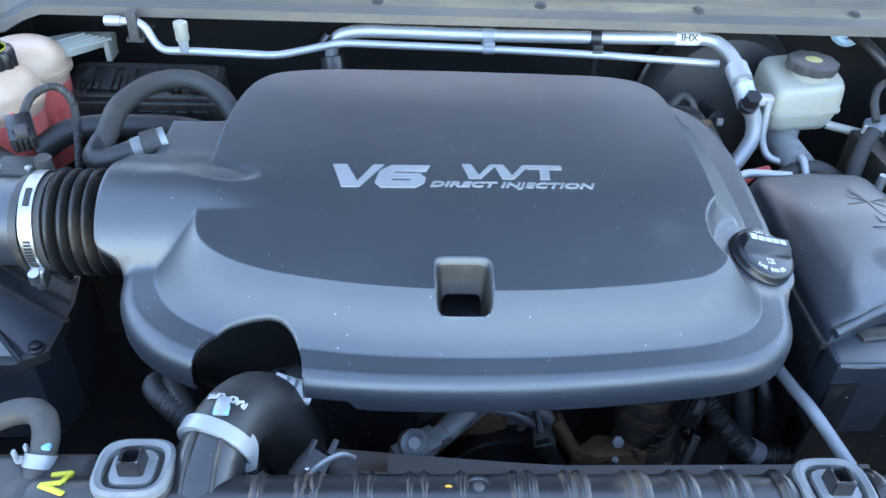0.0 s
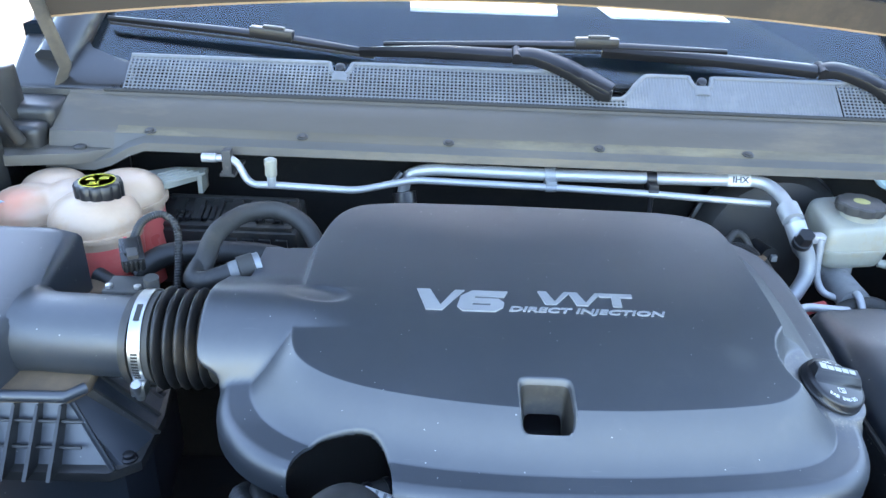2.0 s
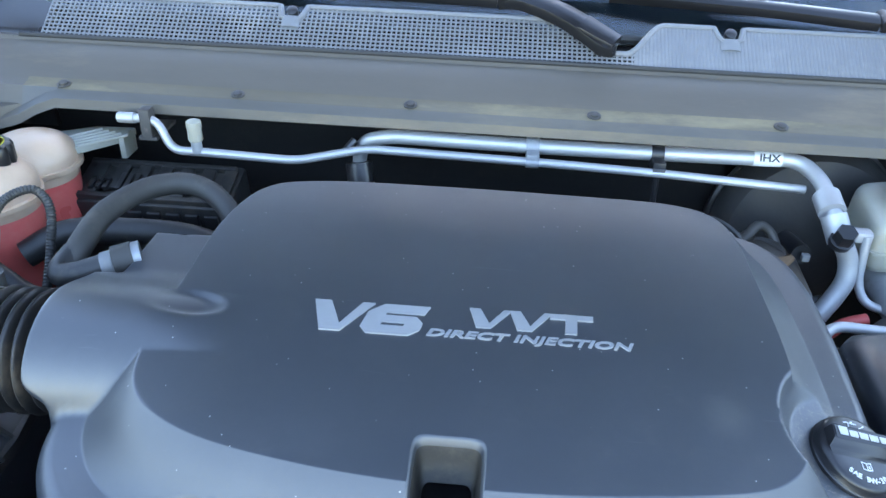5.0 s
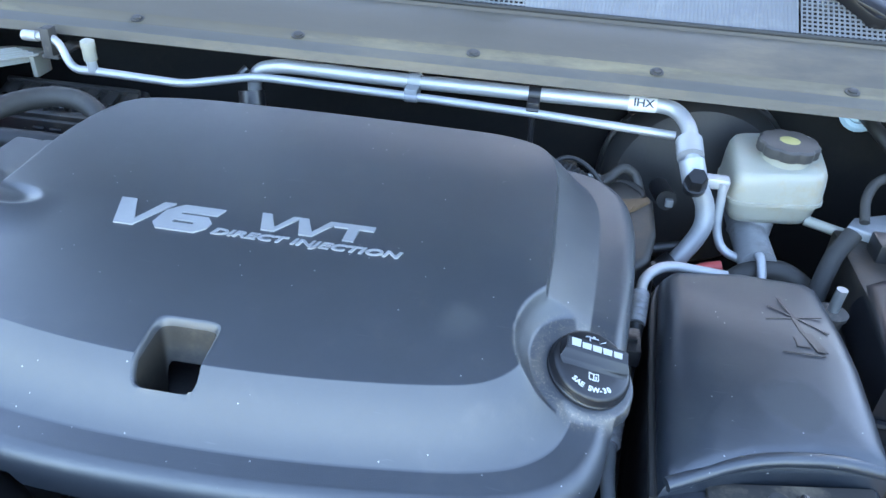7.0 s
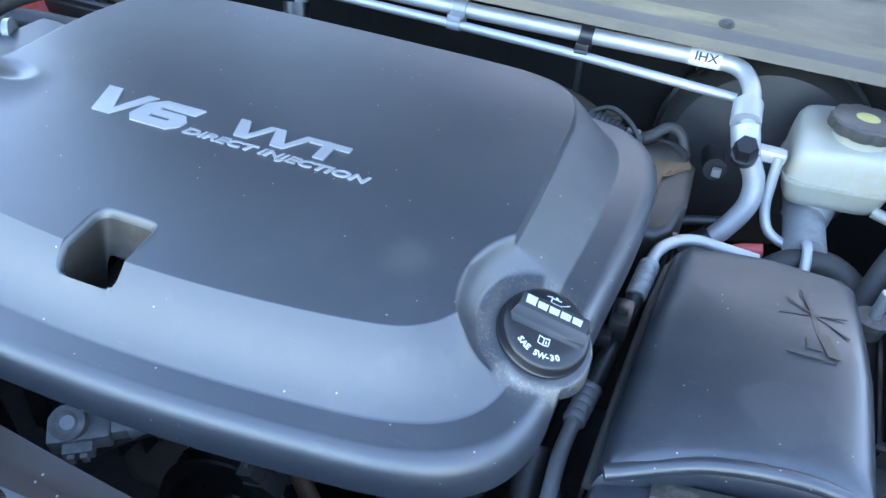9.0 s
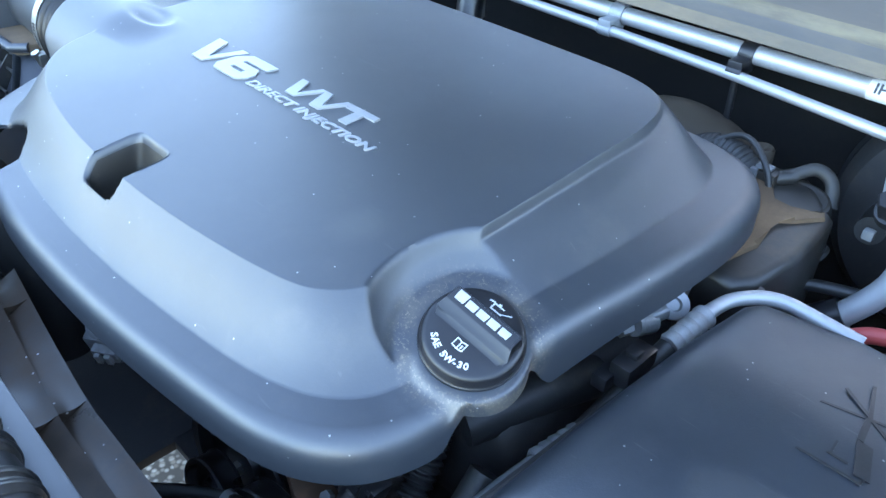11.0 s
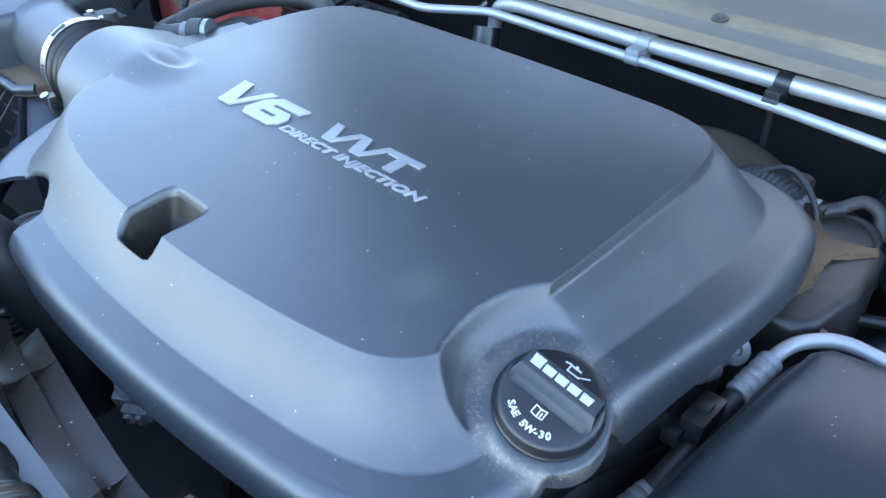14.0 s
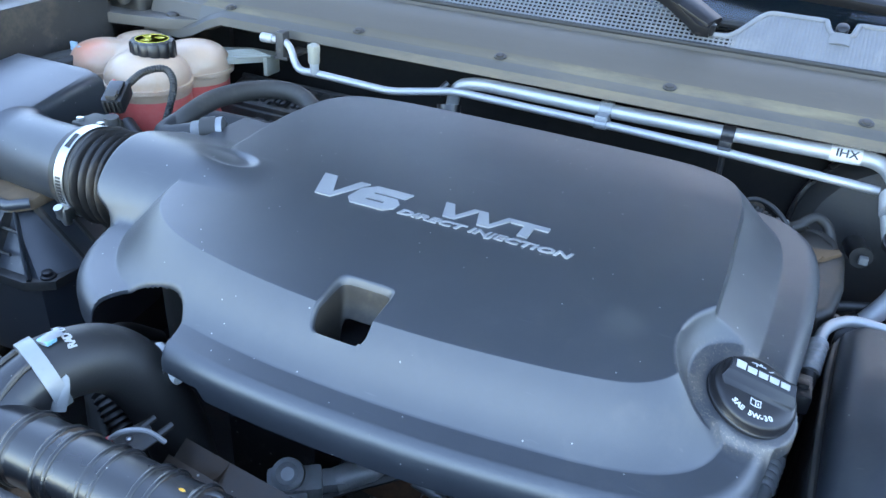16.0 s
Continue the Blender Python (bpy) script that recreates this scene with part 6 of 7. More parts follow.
def rear_engine():
    at = Vector((0.38, 0.97, 0.97))
    c = thing("ignition_housing", "dusty dark plastic housing at the rear of the engine", "engine housing", at)
    sp(part("body", prism_bm([(0.385, 0.858), (0.432, 0.852), (0.446, 0.868), (0.456, 0.92), (0.455, 0.985), (0.41, 1.03), (0.33, 1.03), (0.33, 0.94)], 0.78, 0.98, 0.009, 3, 0.97, shape=lambda x, y: 0.966 + 0.13 * (y - 0.87)), M_HOUSING, c), at)
    ledge = [(0.396, 0.875), (0.412, 0.868), (0.424, 0.905), (0.418, 0.945), (0.432, 0.955), (0.450, 0.975), (0.446, 0.984), (0.420, 0.966), (0.400, 0.968), (0.380, 1.01), (0.368, 1.014), (0.372, 0.96), (0.385, 0.92)]
    sp(part("ledge", prism_bm(ledge, 0.93, 0.97, 0.004, 2, 0.96, shape=lambda x, y: 0.9705 + 0.13 * (y - 0.87)), M_TAN, c, "ledge caked with sand"), at)
    m = Matrix.Translation((0.416, 0.990, 0.9795)) @ Matrix.Rotation(radians(8), 4, "X")
    sp(part("round_recess", lathe_bm([(0.031, -0.006), (0.028, 0.0015), (0.025, 0.0028), (0.0225, 0.002), (0.018, -0.001), (0.004, -0.0015)], m, 36), M_HOUSING, c, "raised ring with a sunken disc"), at)
    sp(part("edge_rib", strap_bm([(0.449, 0.868, 0.962), (0.452, 0.868, 0.90), (0.452, 0.868, 0.80)], (0.006, 0.006), 0.005, (1, 0, 0)), M_HOUSING, c), at)
    d = thing("plenum_dome", "sand-dusted domed plenum behind the engine cover", "engine housing", (0.24, 1.03, 0.96))
    dome = bmesh.new()
    bmesh.ops.create_uvsphere(dome, u_segments=40, v_segments=20, radius=1)
    for v in dome.verts:
        v.co = Vector((0.276 + 0.080 * v.co.x, 1.056 + 0.050 * v.co.y, 0.950 + 0.046 * (abs(v.co.z) ** 0.8) * (1 if v.co.z > 0 else -1) - 0.012 * v.co.x))
    sp(part("dome", dome, M_PLENUM, d, "brown dusty dome", 60), d.location)
    for x, y in ((0.347, 1.062), (0.352, 1.030)):
        sp(part("boss", lathe_bm([(0.012, -0.04), (0.012, 0.0), (0.010, 0.003), (0.006, 0.002), (0.003, 0.0)], Matrix.Translation((x, y, 0.978)), 20), M_PLENUM, d), d.location)
    p = thing("coil_plug", "small black plug with pale clip and wires", "connector", (0.385, 1.0, 0.98))
    sp(part("body", join_bm(box_bm(0.374, 0.392, 0.988, 1.006, 0.970, 0.994, 0.003), tube_bm([(0.388, 1.0, 0.986), (0.402, 1.012, 0.990)], 0.0075, 12)), M_HOUSING, p), p.location)
    sp(part("clip", join_bm(box_bm(0.371, 0.386, 0.990, 1.000, 0.9945, 0.998, 0.001), box_bm(0.368, 0.375, 0.986, 0.992, 0.984, 0.995, 0.001)), M_CASTING_BRIGHT, p), p.location)
    sp(part("wire", tube_bm(spline([(0.398, 1.008, 0.990), (0.414, 1.022, 0.998), (0.430, 1.024, 0.990), (0.440, 1.010, 0.972)], 8), 0.0062, 10), M_RUBBER_GREY, p), p.location)


rear_engine()


# ---- wipers ----
def wiper(piv, elbow, tip, blade_a, blade_b):
    at = Vector(piv)
    w = thing("wiper", "black windshield wiper arm and blade at rest", "wiper", at, group="wipers")
    piv, elbow, tip, blade_a, blade_b = (Vector(v) for v in (piv, elbow, tip, blade_a, blade_b))
    face = (0, -0.35, 0.94)
    line = spline([piv + Vector((0.012, -0.004, -0.003)), piv, piv.lerp(elbow, 0.35) + Vector((0, 0.006, 0.012)), piv.lerp(elbow, 0.75) + Vector((0, 0.005, 0.012)), elbow], 8)
    sp(part("arm_root", strap_bm(line, (0.022, 0.036, 0.037, 0.034, 0.030), 0.016, face), M_WIPER, w, "glossy black curved arm", 35), at)
    sp(part("pivot", lathe_bm([(0.015, -0.014), (0.016, 0.0), (0.013, 0.004), (0.008, 0.005)], Matrix.Translation(piv), 24), M_WIPER, w), at)
    sp(part("pivot_lid", strap_bm([piv + Vector((0.013, -0.005, 0.0025)), piv.lerp(elbow, 0.22) + Vector((0, 0.004, 0.0125))], (0.030, 0.0365), 0.011, face), M_WIPER, w, "black pivot lid"), at)
    sp(part("arm", strap_bm(spline([elbow + Vector((-0.004, 0, 0)), elbow.lerp(tip, 0.45) + Vector((0, 0, 0.004)), elbow.lerp(tip, 0.8) + Vector((0, 0, 0.002)), tip], 6), (0.028, 0.024, 0.016, 0.009), 0.014, face), M_WIPER, w, angle=35), at)
    sp(part("hinge", tube_bm([elbow + Vector((0.004, -0.017, -0.002)), elbow + Vector((0.004, 0.016, 0.006))], 0.0085, 14), M_WIPER, w), at)
    mid = blade_a.lerp(blade_b, 0.45) + Vector((0, 0, 0.006))
    sp(part("blade", strap_bm(spline([blade_a, mid, blade_b], 8), (0.010, 0.017, 0.018, 0.015, 0.008), 0.007, (0, -0.35, 0.94)), M_WIPER, w, "thin dark blade"), at)
    sp(part("rubber", tube_bm([blade_a + Vector((0, 0.003, -0.009)), mid + Vector((0, 0.003, -0.013)), blade_b + Vector((0, 0.003, -0.009))], 0.0025, 6), M_SEAL, w), at)
    c = mid.lerp(blade_a, 0.15)
    d = (blade_b - blade_a).normalized()
    m = Matrix.Translation(c) @ d.to_track_quat("X", "Z").to_matrix().to_4x4()
    sp(part("connector", join_bm(box_bm(-0.038, 0.038, -0.010, 0.010, -0.006, 0.014, 0.004, m=m), box_bm(-0.022, 0.016, -0.006, 0.006, 0.011, 0.018, 0.003, m=m)), M_WIPER, w), at)


wiper((0.222, 1.212, 1.162), (0.075, 1.275, 1.200), (-0.19, 1.285, 1.194), (-0.165, 1.288, 1.192), (-0.63, 1.322, 1.226))
wiper((0.72, 1.22, 1.165), (0.60, 1.275, 1.195), (0.23, 1.302, 1.205), (0.45, 1.312, 1.213), (-0.15, 1.305, 1.204))


# ---- right side: fuse box, battery, lines ----
def fuse_box():
    at = Vector((0.52, 0.69, 0.92))
    f = thing("fuse_box", "scuffed black plastic fuse box with moulded warning marks", "fuse box", at)
    top = lambda x, y: 0.987 - 0.35 * max(0.0, 0.67 - y) ** 2 - 0.010 * sstep(0.72, 0.86, y) - 0.012 * sstep(0.47, 0.43, x) + 0.004 * math.sin((y - 0.55) * 6)
    outline = [(0.432, 0.545), (0.50, 0.572), (0.56, 0.585), (0.610, 0.588), (0.615, 0.70), (0.612, 0.835), (0.603, 0.846), (0.535, 0.850), (0.463, 0.836), (0.452, 0.825), (0.440, 0.68)]
    lid = bmesh.new()
    # flat-faced lid built as rows from the rim inwards so that it can crown
    cx, cy = 0.525, 0.70
    rows_ = []
    pts = []
    for i in range(len(outline)):
        a, b = Vector(outline[i]), Vector(outline[(i + 1) % len(outline)])
        for k in range(8):
            pts.append(a.lerp(b, k / 8))
    for inset, k, dz in ((0.0, 1, -0.12), (0.0, 1, -0.016), (0.0007, 1, -0.0118), (0.0025, 1, -0.0078), (0.0055, 1, -0.0044), (0.0095, 1, -0.0020), (0.0145, 1, -0.0006), (0.020, 1, 0.0), (0.0, 0.6, 0.0012), (0.0, 0.3, 0.0015), (0.0, 0.08, 0.0015)):
        row = []
        for p in pts:
            x, y = cx + (p.x - cx) * k * (1 - inset / 0.085), cy + (p.y - cy) * k * (1 - inset / 0.14)
            row.append(lid.verts.new((x, y, top(x, y) + dz)))
        rows_.append(row)
    n = len(pts)
    for a, b in zip(rows_, rows_[1:]):
        for j in range(n):
            lid.faces.new((a[j], a[(j + 1) % n], b[(j + 1) % n], b[j]))
    lid.faces.new(rows_[-1])
    bmesh.ops.recalc_face_normals(lid, faces=lid.faces[:])
    sp(part("lid", lid, M_LID, f, angle=45), at)
    # raised front lip and the step below it
    sp(part("front_lip", tube_bm(spline([(0.4375, 0.5495, 0.9685), (0.50, 0.5755, 0.9790), (0.56, 0.5885, 0.9798), (0.605, 0.592, 0.974)], 8), 0.0058, 16), M_LID, f, "rounded front lip"), at)
    sp(part("left_flange", tube_bm(spline([(0.430, 0.545, 0.955), (0.437, 0.68, 0.955), (0.447, 0.80, 0.955), (0.455, 0.832, 0.955)], 8), 0.004, 8), M_BLACK_DUSTY, f), at)
    sp(part("front_step", prism_bm([(0.430, 0.515), (0.50, 0.517), (0.535, 0.535), (0.605, 0.54), (0.606, 0.59), (0.434, 0.555)], 0.86, 0.958, 0.006, 3), M_LID, f), at)
    sp(part("dust_ledge", prism_bm([(0.47, 0.548), (0.52, 0.556), (0.60, 0.556), (0.60, 0.586), (0.47, 0.565)], 0.94, 0.9615, 0.002), M_CREVICE, f, "sandy crevice under the lip"), at)
    sp(part("step_lip", tube_bm(spline([(0.432, 0.517, 0.956), (0.47, 0.516, 0.957), (0.50, 0.520, 0.956), (0.535, 0.536, 0.955)], 8), 0.003, 8), M_LID, f), at)
    sp(part("latch_post", tube_bm([(0.520, 0.552, 0.950), (0.521, 0.552, 0.968)], 0.008, 14), M_BLACK_DUSTY, f, "dusty round post"), at)
    sp(part("latch_bar", box_bm(0.552, 0.592, 0.545, 0.556, 0.955, 0.972, 0.003), M_CAP, f), at)
    sp(part("latch", join_bm(box_bm(0.532, 0.552, 0.545, 0.556, 0.955, 0.974, 0.002), box_bm(0.532, 0.537, 0.540, 0.55, 0.955, 0.982, 0.0015), box_bm(0.547, 0.552, 0.540, 0.55, 0.955, 0.982, 0.0015)), M_BLACK_DUSTY, f), at)
    sp(part("base", box_bm(0.445, 0.605, 0.55, 0.84, 0.78, 0.87, 0.01), M_SPATTER, f), at)
    wall = [(0.4265, 0.546), (0.4345, 0.68), (0.4465, 0.826), (0.4495, 0.826), (0.4375, 0.68), (0.4295, 0.546)]
    sp(part("side_wall", prism_bm(wall, 0.79, 0.952, 0), M_SPATTER, f, "mud-spattered side wall"), at)
    sp(part("front_wall", prism_bm([(0.430, 0.512), (0.606, 0.534), (0.606, 0.538), (0.430, 0.516)], 0.78, 0.935, 0), M_SPATTER, f, "mud-spattered front"), at)
    # moulded marks: crossed strokes over a gauge shape
    marks = [[(-0.0105, 0.052), (-0.0085, 0.0525), (0.001, 0.020), (-0.002, 0.020)], [(-0.028, 0.012), (0.026, 0.026), (0.026, 0.028), (-0.028, 0.014)], [(-0.022, 0.036), (0.026, 0.000), (0.027, 0.002), (-0.021, 0.038)],
             [(-0.003, 0.020), (0.001, 0.020), (0.004, -0.002), (0.000, -0.002)], [(0.000, -0.002), (0.010, -0.003), (0.018, -0.030), (0.009, -0.030)],
             [(-0.022, -0.036), (0.014, -0.035), (0.014, -0.0335), (-0.022, -0.0345)], [(0.0135, -0.035), (0.015, -0.035), (0.016, -0.028), (0.0145, -0.028)],
             [(-0.008, -0.012), (-0.0065, -0.012), (-0.0055, -0.024), (-0.007, -0.024)], [(-0.008, -0.0255), (0.004, -0.0255), (0.004, -0.024), (-0.008, -0.024)]]
    cxm, cym = 0.568, 0.738
    sp(part("moulded_mark", poly_bm(marks, 0.0006, Matrix.Translation((cxm, cym, top(cxm, cym) + 0.0010)) @ Matrix.Rotation(radians(-2), 4, "X")), M_BLACK, f, "black moulded strokes"), at)


fuse_box()


def battery():
    at = Vector((0.76, 0.84, 0.9))
    b = thing("battery", "black battery with dusty case under a plastic cover", "battery", at)
    sp(part("case", box_bm(0.672, 0.86, 0.82, 1.00, 0.78, 0.962, 0.005), M_CASE, b, "mud-stained case"), at)
    sp(part("terminal_plate", prism_bm([(0.680, 0.985), (0.695, 1.01), (0.74, 1.03), (0.86, 1.03), (0.86, 0.955), (0.75, 0.955), (0.72, 0.965)], 0.963, 0.975, 0.004), M_CLAMP_WHITE, b, "pale plastic terminal plate"), at)
    sp(part("post", join_bm(lathe_bm([(0.011, 0), (0.011, 0.006), (0.006, 0.007), (0.006, 0.02), (0.0045, 0.024)], Matrix.Translation((0.742, 1.005, 0.974)), 16), lathe_bm([(0.010, 0.006), (0.010, 0.012), (0.007, 0.013)], Matrix.Translation((0.742, 1.005, 0.974)), 6)), M_STEEL, b), at)
    sp(part("cable_clip", box_bm(0.700, 0.725, 0.93, 0.965, 0.955, 0.985, 0.004), M_CAP, b), at)
    sp(part("cable", tube_bm(spline([(0.700, 0.99, 0.98), (0.705, 1.02, 1.0), (0.73, 1.05, 1.012), (0.80, 1.08, 1.01)], 8), 0.006, 10), M_RUBBER_GREY, b), at)
    sp(part("cover", prism_bm([(0.652, 0.725), (0.86, 0.70), (0.86, 0.905), (0.70, 0.905), (0.668, 0.885)], 0.86, 0.965, 0.012, 3, 0.93), M_BATTERY, b, "smooth black cover"), at)
    sp(part("tray", prism_bm([(0.640, 0.70), (0.86, 0.675), (0.86, 0.91), (0.655, 0.90)], 0.855, 0.88, 0.004), M_BLACK_DUSTY, b), at)
    for i in range(3):
        sp(part("tray_tab", box_bm(0.662 + 0.05 * i, 0.69 + 0.05 * i, 0.682 - 0.006 * i, 0.70 - 0.006 * i, 0.845, 0.875, 0.002), M_BLACK_DUSTY, b), at)
    sp(part("cover_ridge", prism_bm([(0.69, 0.735), (0.86, 0.715), (0.86, 0.865), (0.715, 0.868)], 0.95, 0.981, 0.007, 3, 0.9), M_BATTERY, b, "raised middle of the cover"), at)
    sp(part("cover_rim", tube_bm([(0.70, 0.905, 0.905), (0.664, 0.885, 0.905), (0.649, 0.725, 0.905), (0.86, 0.698, 0.905)], 0.005, 8), M_BATTERY, b), at)
    s = thing("mounting_stud", "bright threaded stud on a dark bracket", "stud", (0.638, 0.845, 0.95))
    sp(part("bracket", join_bm(lathe_bm([(0.016, -0.006), (0.017, 0.0), (0.010, 0.002)], Matrix.Translation((0.638, 0.845, 0.945)), 20), lathe_bm([(0.013, -0.02), (0.014, -0.008), (0.009, -0.006)], Matrix.Translation((0.638, 0.845, 0.945)), 20)), M_CAP_GREY, s), s.location)
    sp(part("stud", tube_bm([(0.638, 0.845, 0.945), (0.639, 0.844, 0.975)], 0.0058, 12), M_CASTING_BRIGHT, s, "bright zinc stud"), s.location)


battery()


def side_pipe():
    at = Vector((0.42, 0.70, 0.93))
    p = thing("cooler_line", "grey metal line with crimped ferrules beside the fuse box", "pipe", at)
    sp(part("upper_pipe", tube_bm(rounded([(0.53, 0.872, 0.955), (0.462, 0.868, 0.962), (0.437, 0.838, 0.962), (0.432, 0.805, 0.957)], 0.02), 0.006, 14), M_ALU, p), at)
    prof = []
    for k in range(5):
        prof += [(0.0098, k * 0.009), (0.0102, k * 0.009 + 0.004), (0.0088, k * 0.009 + 0.0065)]
    for a, b in (((0.433, 0.812, 0.957), (0.427, 0.76, 0.945)), ((0.414, 0.688, 0.902), (0.406, 0.635, 0.899))):
        sp(part("ferrule", lathe_bm(prof, along(a, b), 18), M_CASTING, p, "crimped grey ferrule"), at)
    sp(part("hose", tube_bm(spline([(0.428, 0.77, 0.947), (0.422, 0.73, 0.928), (0.414, 0.685, 0.902)], 8), 0.0082, 14), M_RUBBER, p), at)
    sp(part("lower_pipe", tube_bm(spline([(0.408, 0.648, 0.900), (0.4055, 0.606, 0.900), (0.407, 0.565, 0.903), (0.409, 0.53, 0.908), (0.414, 0.50, 0.910), (0.436, 0.455, 0.889), (0.455, 0.41, 0.868)], 8), 0.0066, 14), M_CLAMP_WHITE, p, "pale painted line"), at)
    c = thing("line_clip", "black plastic clip on the cooler line", "clip", (0.418, 0.735, 0.945))
    sp(part("body", join_bm(box_bm(0.412, 0.430, 0.715, 0.752, 0.938, 0.958, 0.003), box_bm(0.416, 0.426, 0.728, 0.738, 0.957, 0.962, 0.001), box_bm(0.405, 0.418, 0.705, 0.722, 0.935, 0.948, 0.002)), M_CAP, c), c.location)
    h = thing("hose_joint", "bright steel banjo joint under the cover's flank", "hose joint", (0.40, 0.79, 0.945))
    sp(part("stub", tube_bm([(0.378, 0.742, 0.942), (0.390, 0.766, 0.945)], 0.0058, 12), M_CASTING, h), h.location)
    sp(part("nut", lathe_bm([(0.0088, 0), (0.0088, 0.010), (0.006, 0.012)], along((0.388, 0.762, 0.945), (0.396, 0.785, 0.946)), 6), M_STEEL, h, "bright hexagonal nut"), h.location)
    sp(part("body", join_bm(tube_bm([(0.393, 0.776, 0.943), (0.398, 0.796, 0.938)], 0.0098, 16), tube_bm([(0.395, 0.786, 0.943), (0.401, 0.808, 0.944)], 0.0068, 14)), M_CASTING_BRIGHT, h), h.location)
    sp(part("eyelet", join_bm(lathe_bm([(0.006, -0.003), (0.0125, -0.003), (0.013, 0.0), (0.0125, 0.003), (0.006, 0.003), (0.005, 0.0)], along((0.403, 0.819, 0.945), (0.45, 0.78, 1.0)), 24), strap_bm([(0.401, 0.828, 0.945), (0.394, 0.858, 0.947), (0.387, 0.884, 0.948)], (0.012, 0.008), 0.004, (0.6, -0.4, 0.7))), M_CASTING_BRIGHT, h, "bright eyelet and strap"), h.location)


side_pipe()
hose("black_hose", "thick black hose between engine and fuse box", [(0.351, 0.630, 0.905), (0.363, 0.660, 0.908), (0.373, 0.699, 0.908), (0.385, 0.748, 0.90)], 0.0175, M_RUBBER, seg=22)


# ---- low at the front of the engine ----
def fan_shroud():
    at = Vector((0.1, 0.41, 0.95))
    f = thing("fan_shroud", "dusty black plastic fan shroud behind the radiator", "fan shroud", at)
    sp(part("top_strip", box_bm(-0.10, 0.42, 0.374, 0.3955, 0.90, 0.945, 0.002), M_COVER, f), at)
    # stretches of two strips side by side: each strip twists from a slant at its start to level at its end
    for x0, x1 in ((-0.055, -0.004), (-0.004, 0.146), (0.146, 0.304), (0.304, 0.44)):
        for off, name in ((0.0, "front_strip"), (0.0215, "rear_strip")):
            bm = bmesh.new()
            rows_ = []
            for i in range(13):
                k = i / 12
                x = x0 + (x1 - x0) * k
                y0 = 0.3945 + off + 0.010 * max(0.0, (0.16 - x) / 0.12) ** 1.2
                low = 0.0105 * (1 - k) ** 0.9
                row = []
                for j in range(9):
                    v = j / 8
                    sag = 0.0022 * math.sin(math.pi * v) * k
                    row.append(bm.verts.new((x, y0 + 0.0215 * v, 0.9095 - low * (1 - v) - sag)))
                rows_.append([bm.verts.new((x, y0, 0.72))] + row + [bm.verts.new((x, y0 + 0.0215, 0.72))])
            for p, q in zip(rows_, rows_[1:]):
                for j in range(len(p) - 1):
                    bm.faces.new((p[j], p[j + 1], q[j + 1], q[j]))
            bm.faces.new(rows_[0]); bm.faces.new(rows_[-1][::-1])
            bmesh.ops.recalc_face_normals(bm, faces=bm.faces[:])
            sp(part(name, bm, M_SHROUD, f, "brown-dusted glossy strip", 25), at)
    sp(part("shroud_wall", box_bm(-0.26, 0.06, 0.388, 0.396, 0.5, 0.92, 0.004), M_DARK, f), at)


fan_shroud()


def pulley(c, r, w, tilt=0.0):
    p = thing("belt_pulley", "glossy black belt pulley at the engine front", "pulley", c, group="belt pulleys")
    m = along(c, Vector(c) + Vector((0.05, -1, 0.1 + tilt)))
    sp(part("wheel", lathe_bm([(r, -w), (r * 1.02, -w * 0.9), (r * 0.97, -w * 0.8), (r * 0.97, w * 0.5), (r * 1.02, w * 0.8), (r * 1.0, w), (r * 0.86, w), (r * 0.80, w * 0.2), (r * 0.35, w * 0.1), (r * 0.3, w * 0.6), (r * 0.12, w * 0.7)], m, 44), M_BLACK, p), c)
    sp(part("bolt", lathe_bm([(0.008, w * 0.6), (0.008, w + 0.003), (0.004, w + 0.004)], m, 6), M_STEEL, p), c)


pulley((0.128, 0.560, 0.716), 0.079, 0.014)
pulley((0.119, 0.525, 0.699), 0.036, 0.012, 0.1)
pulley((0.212, 0.532, 0.705), 0.058, 0.012, 0.05)


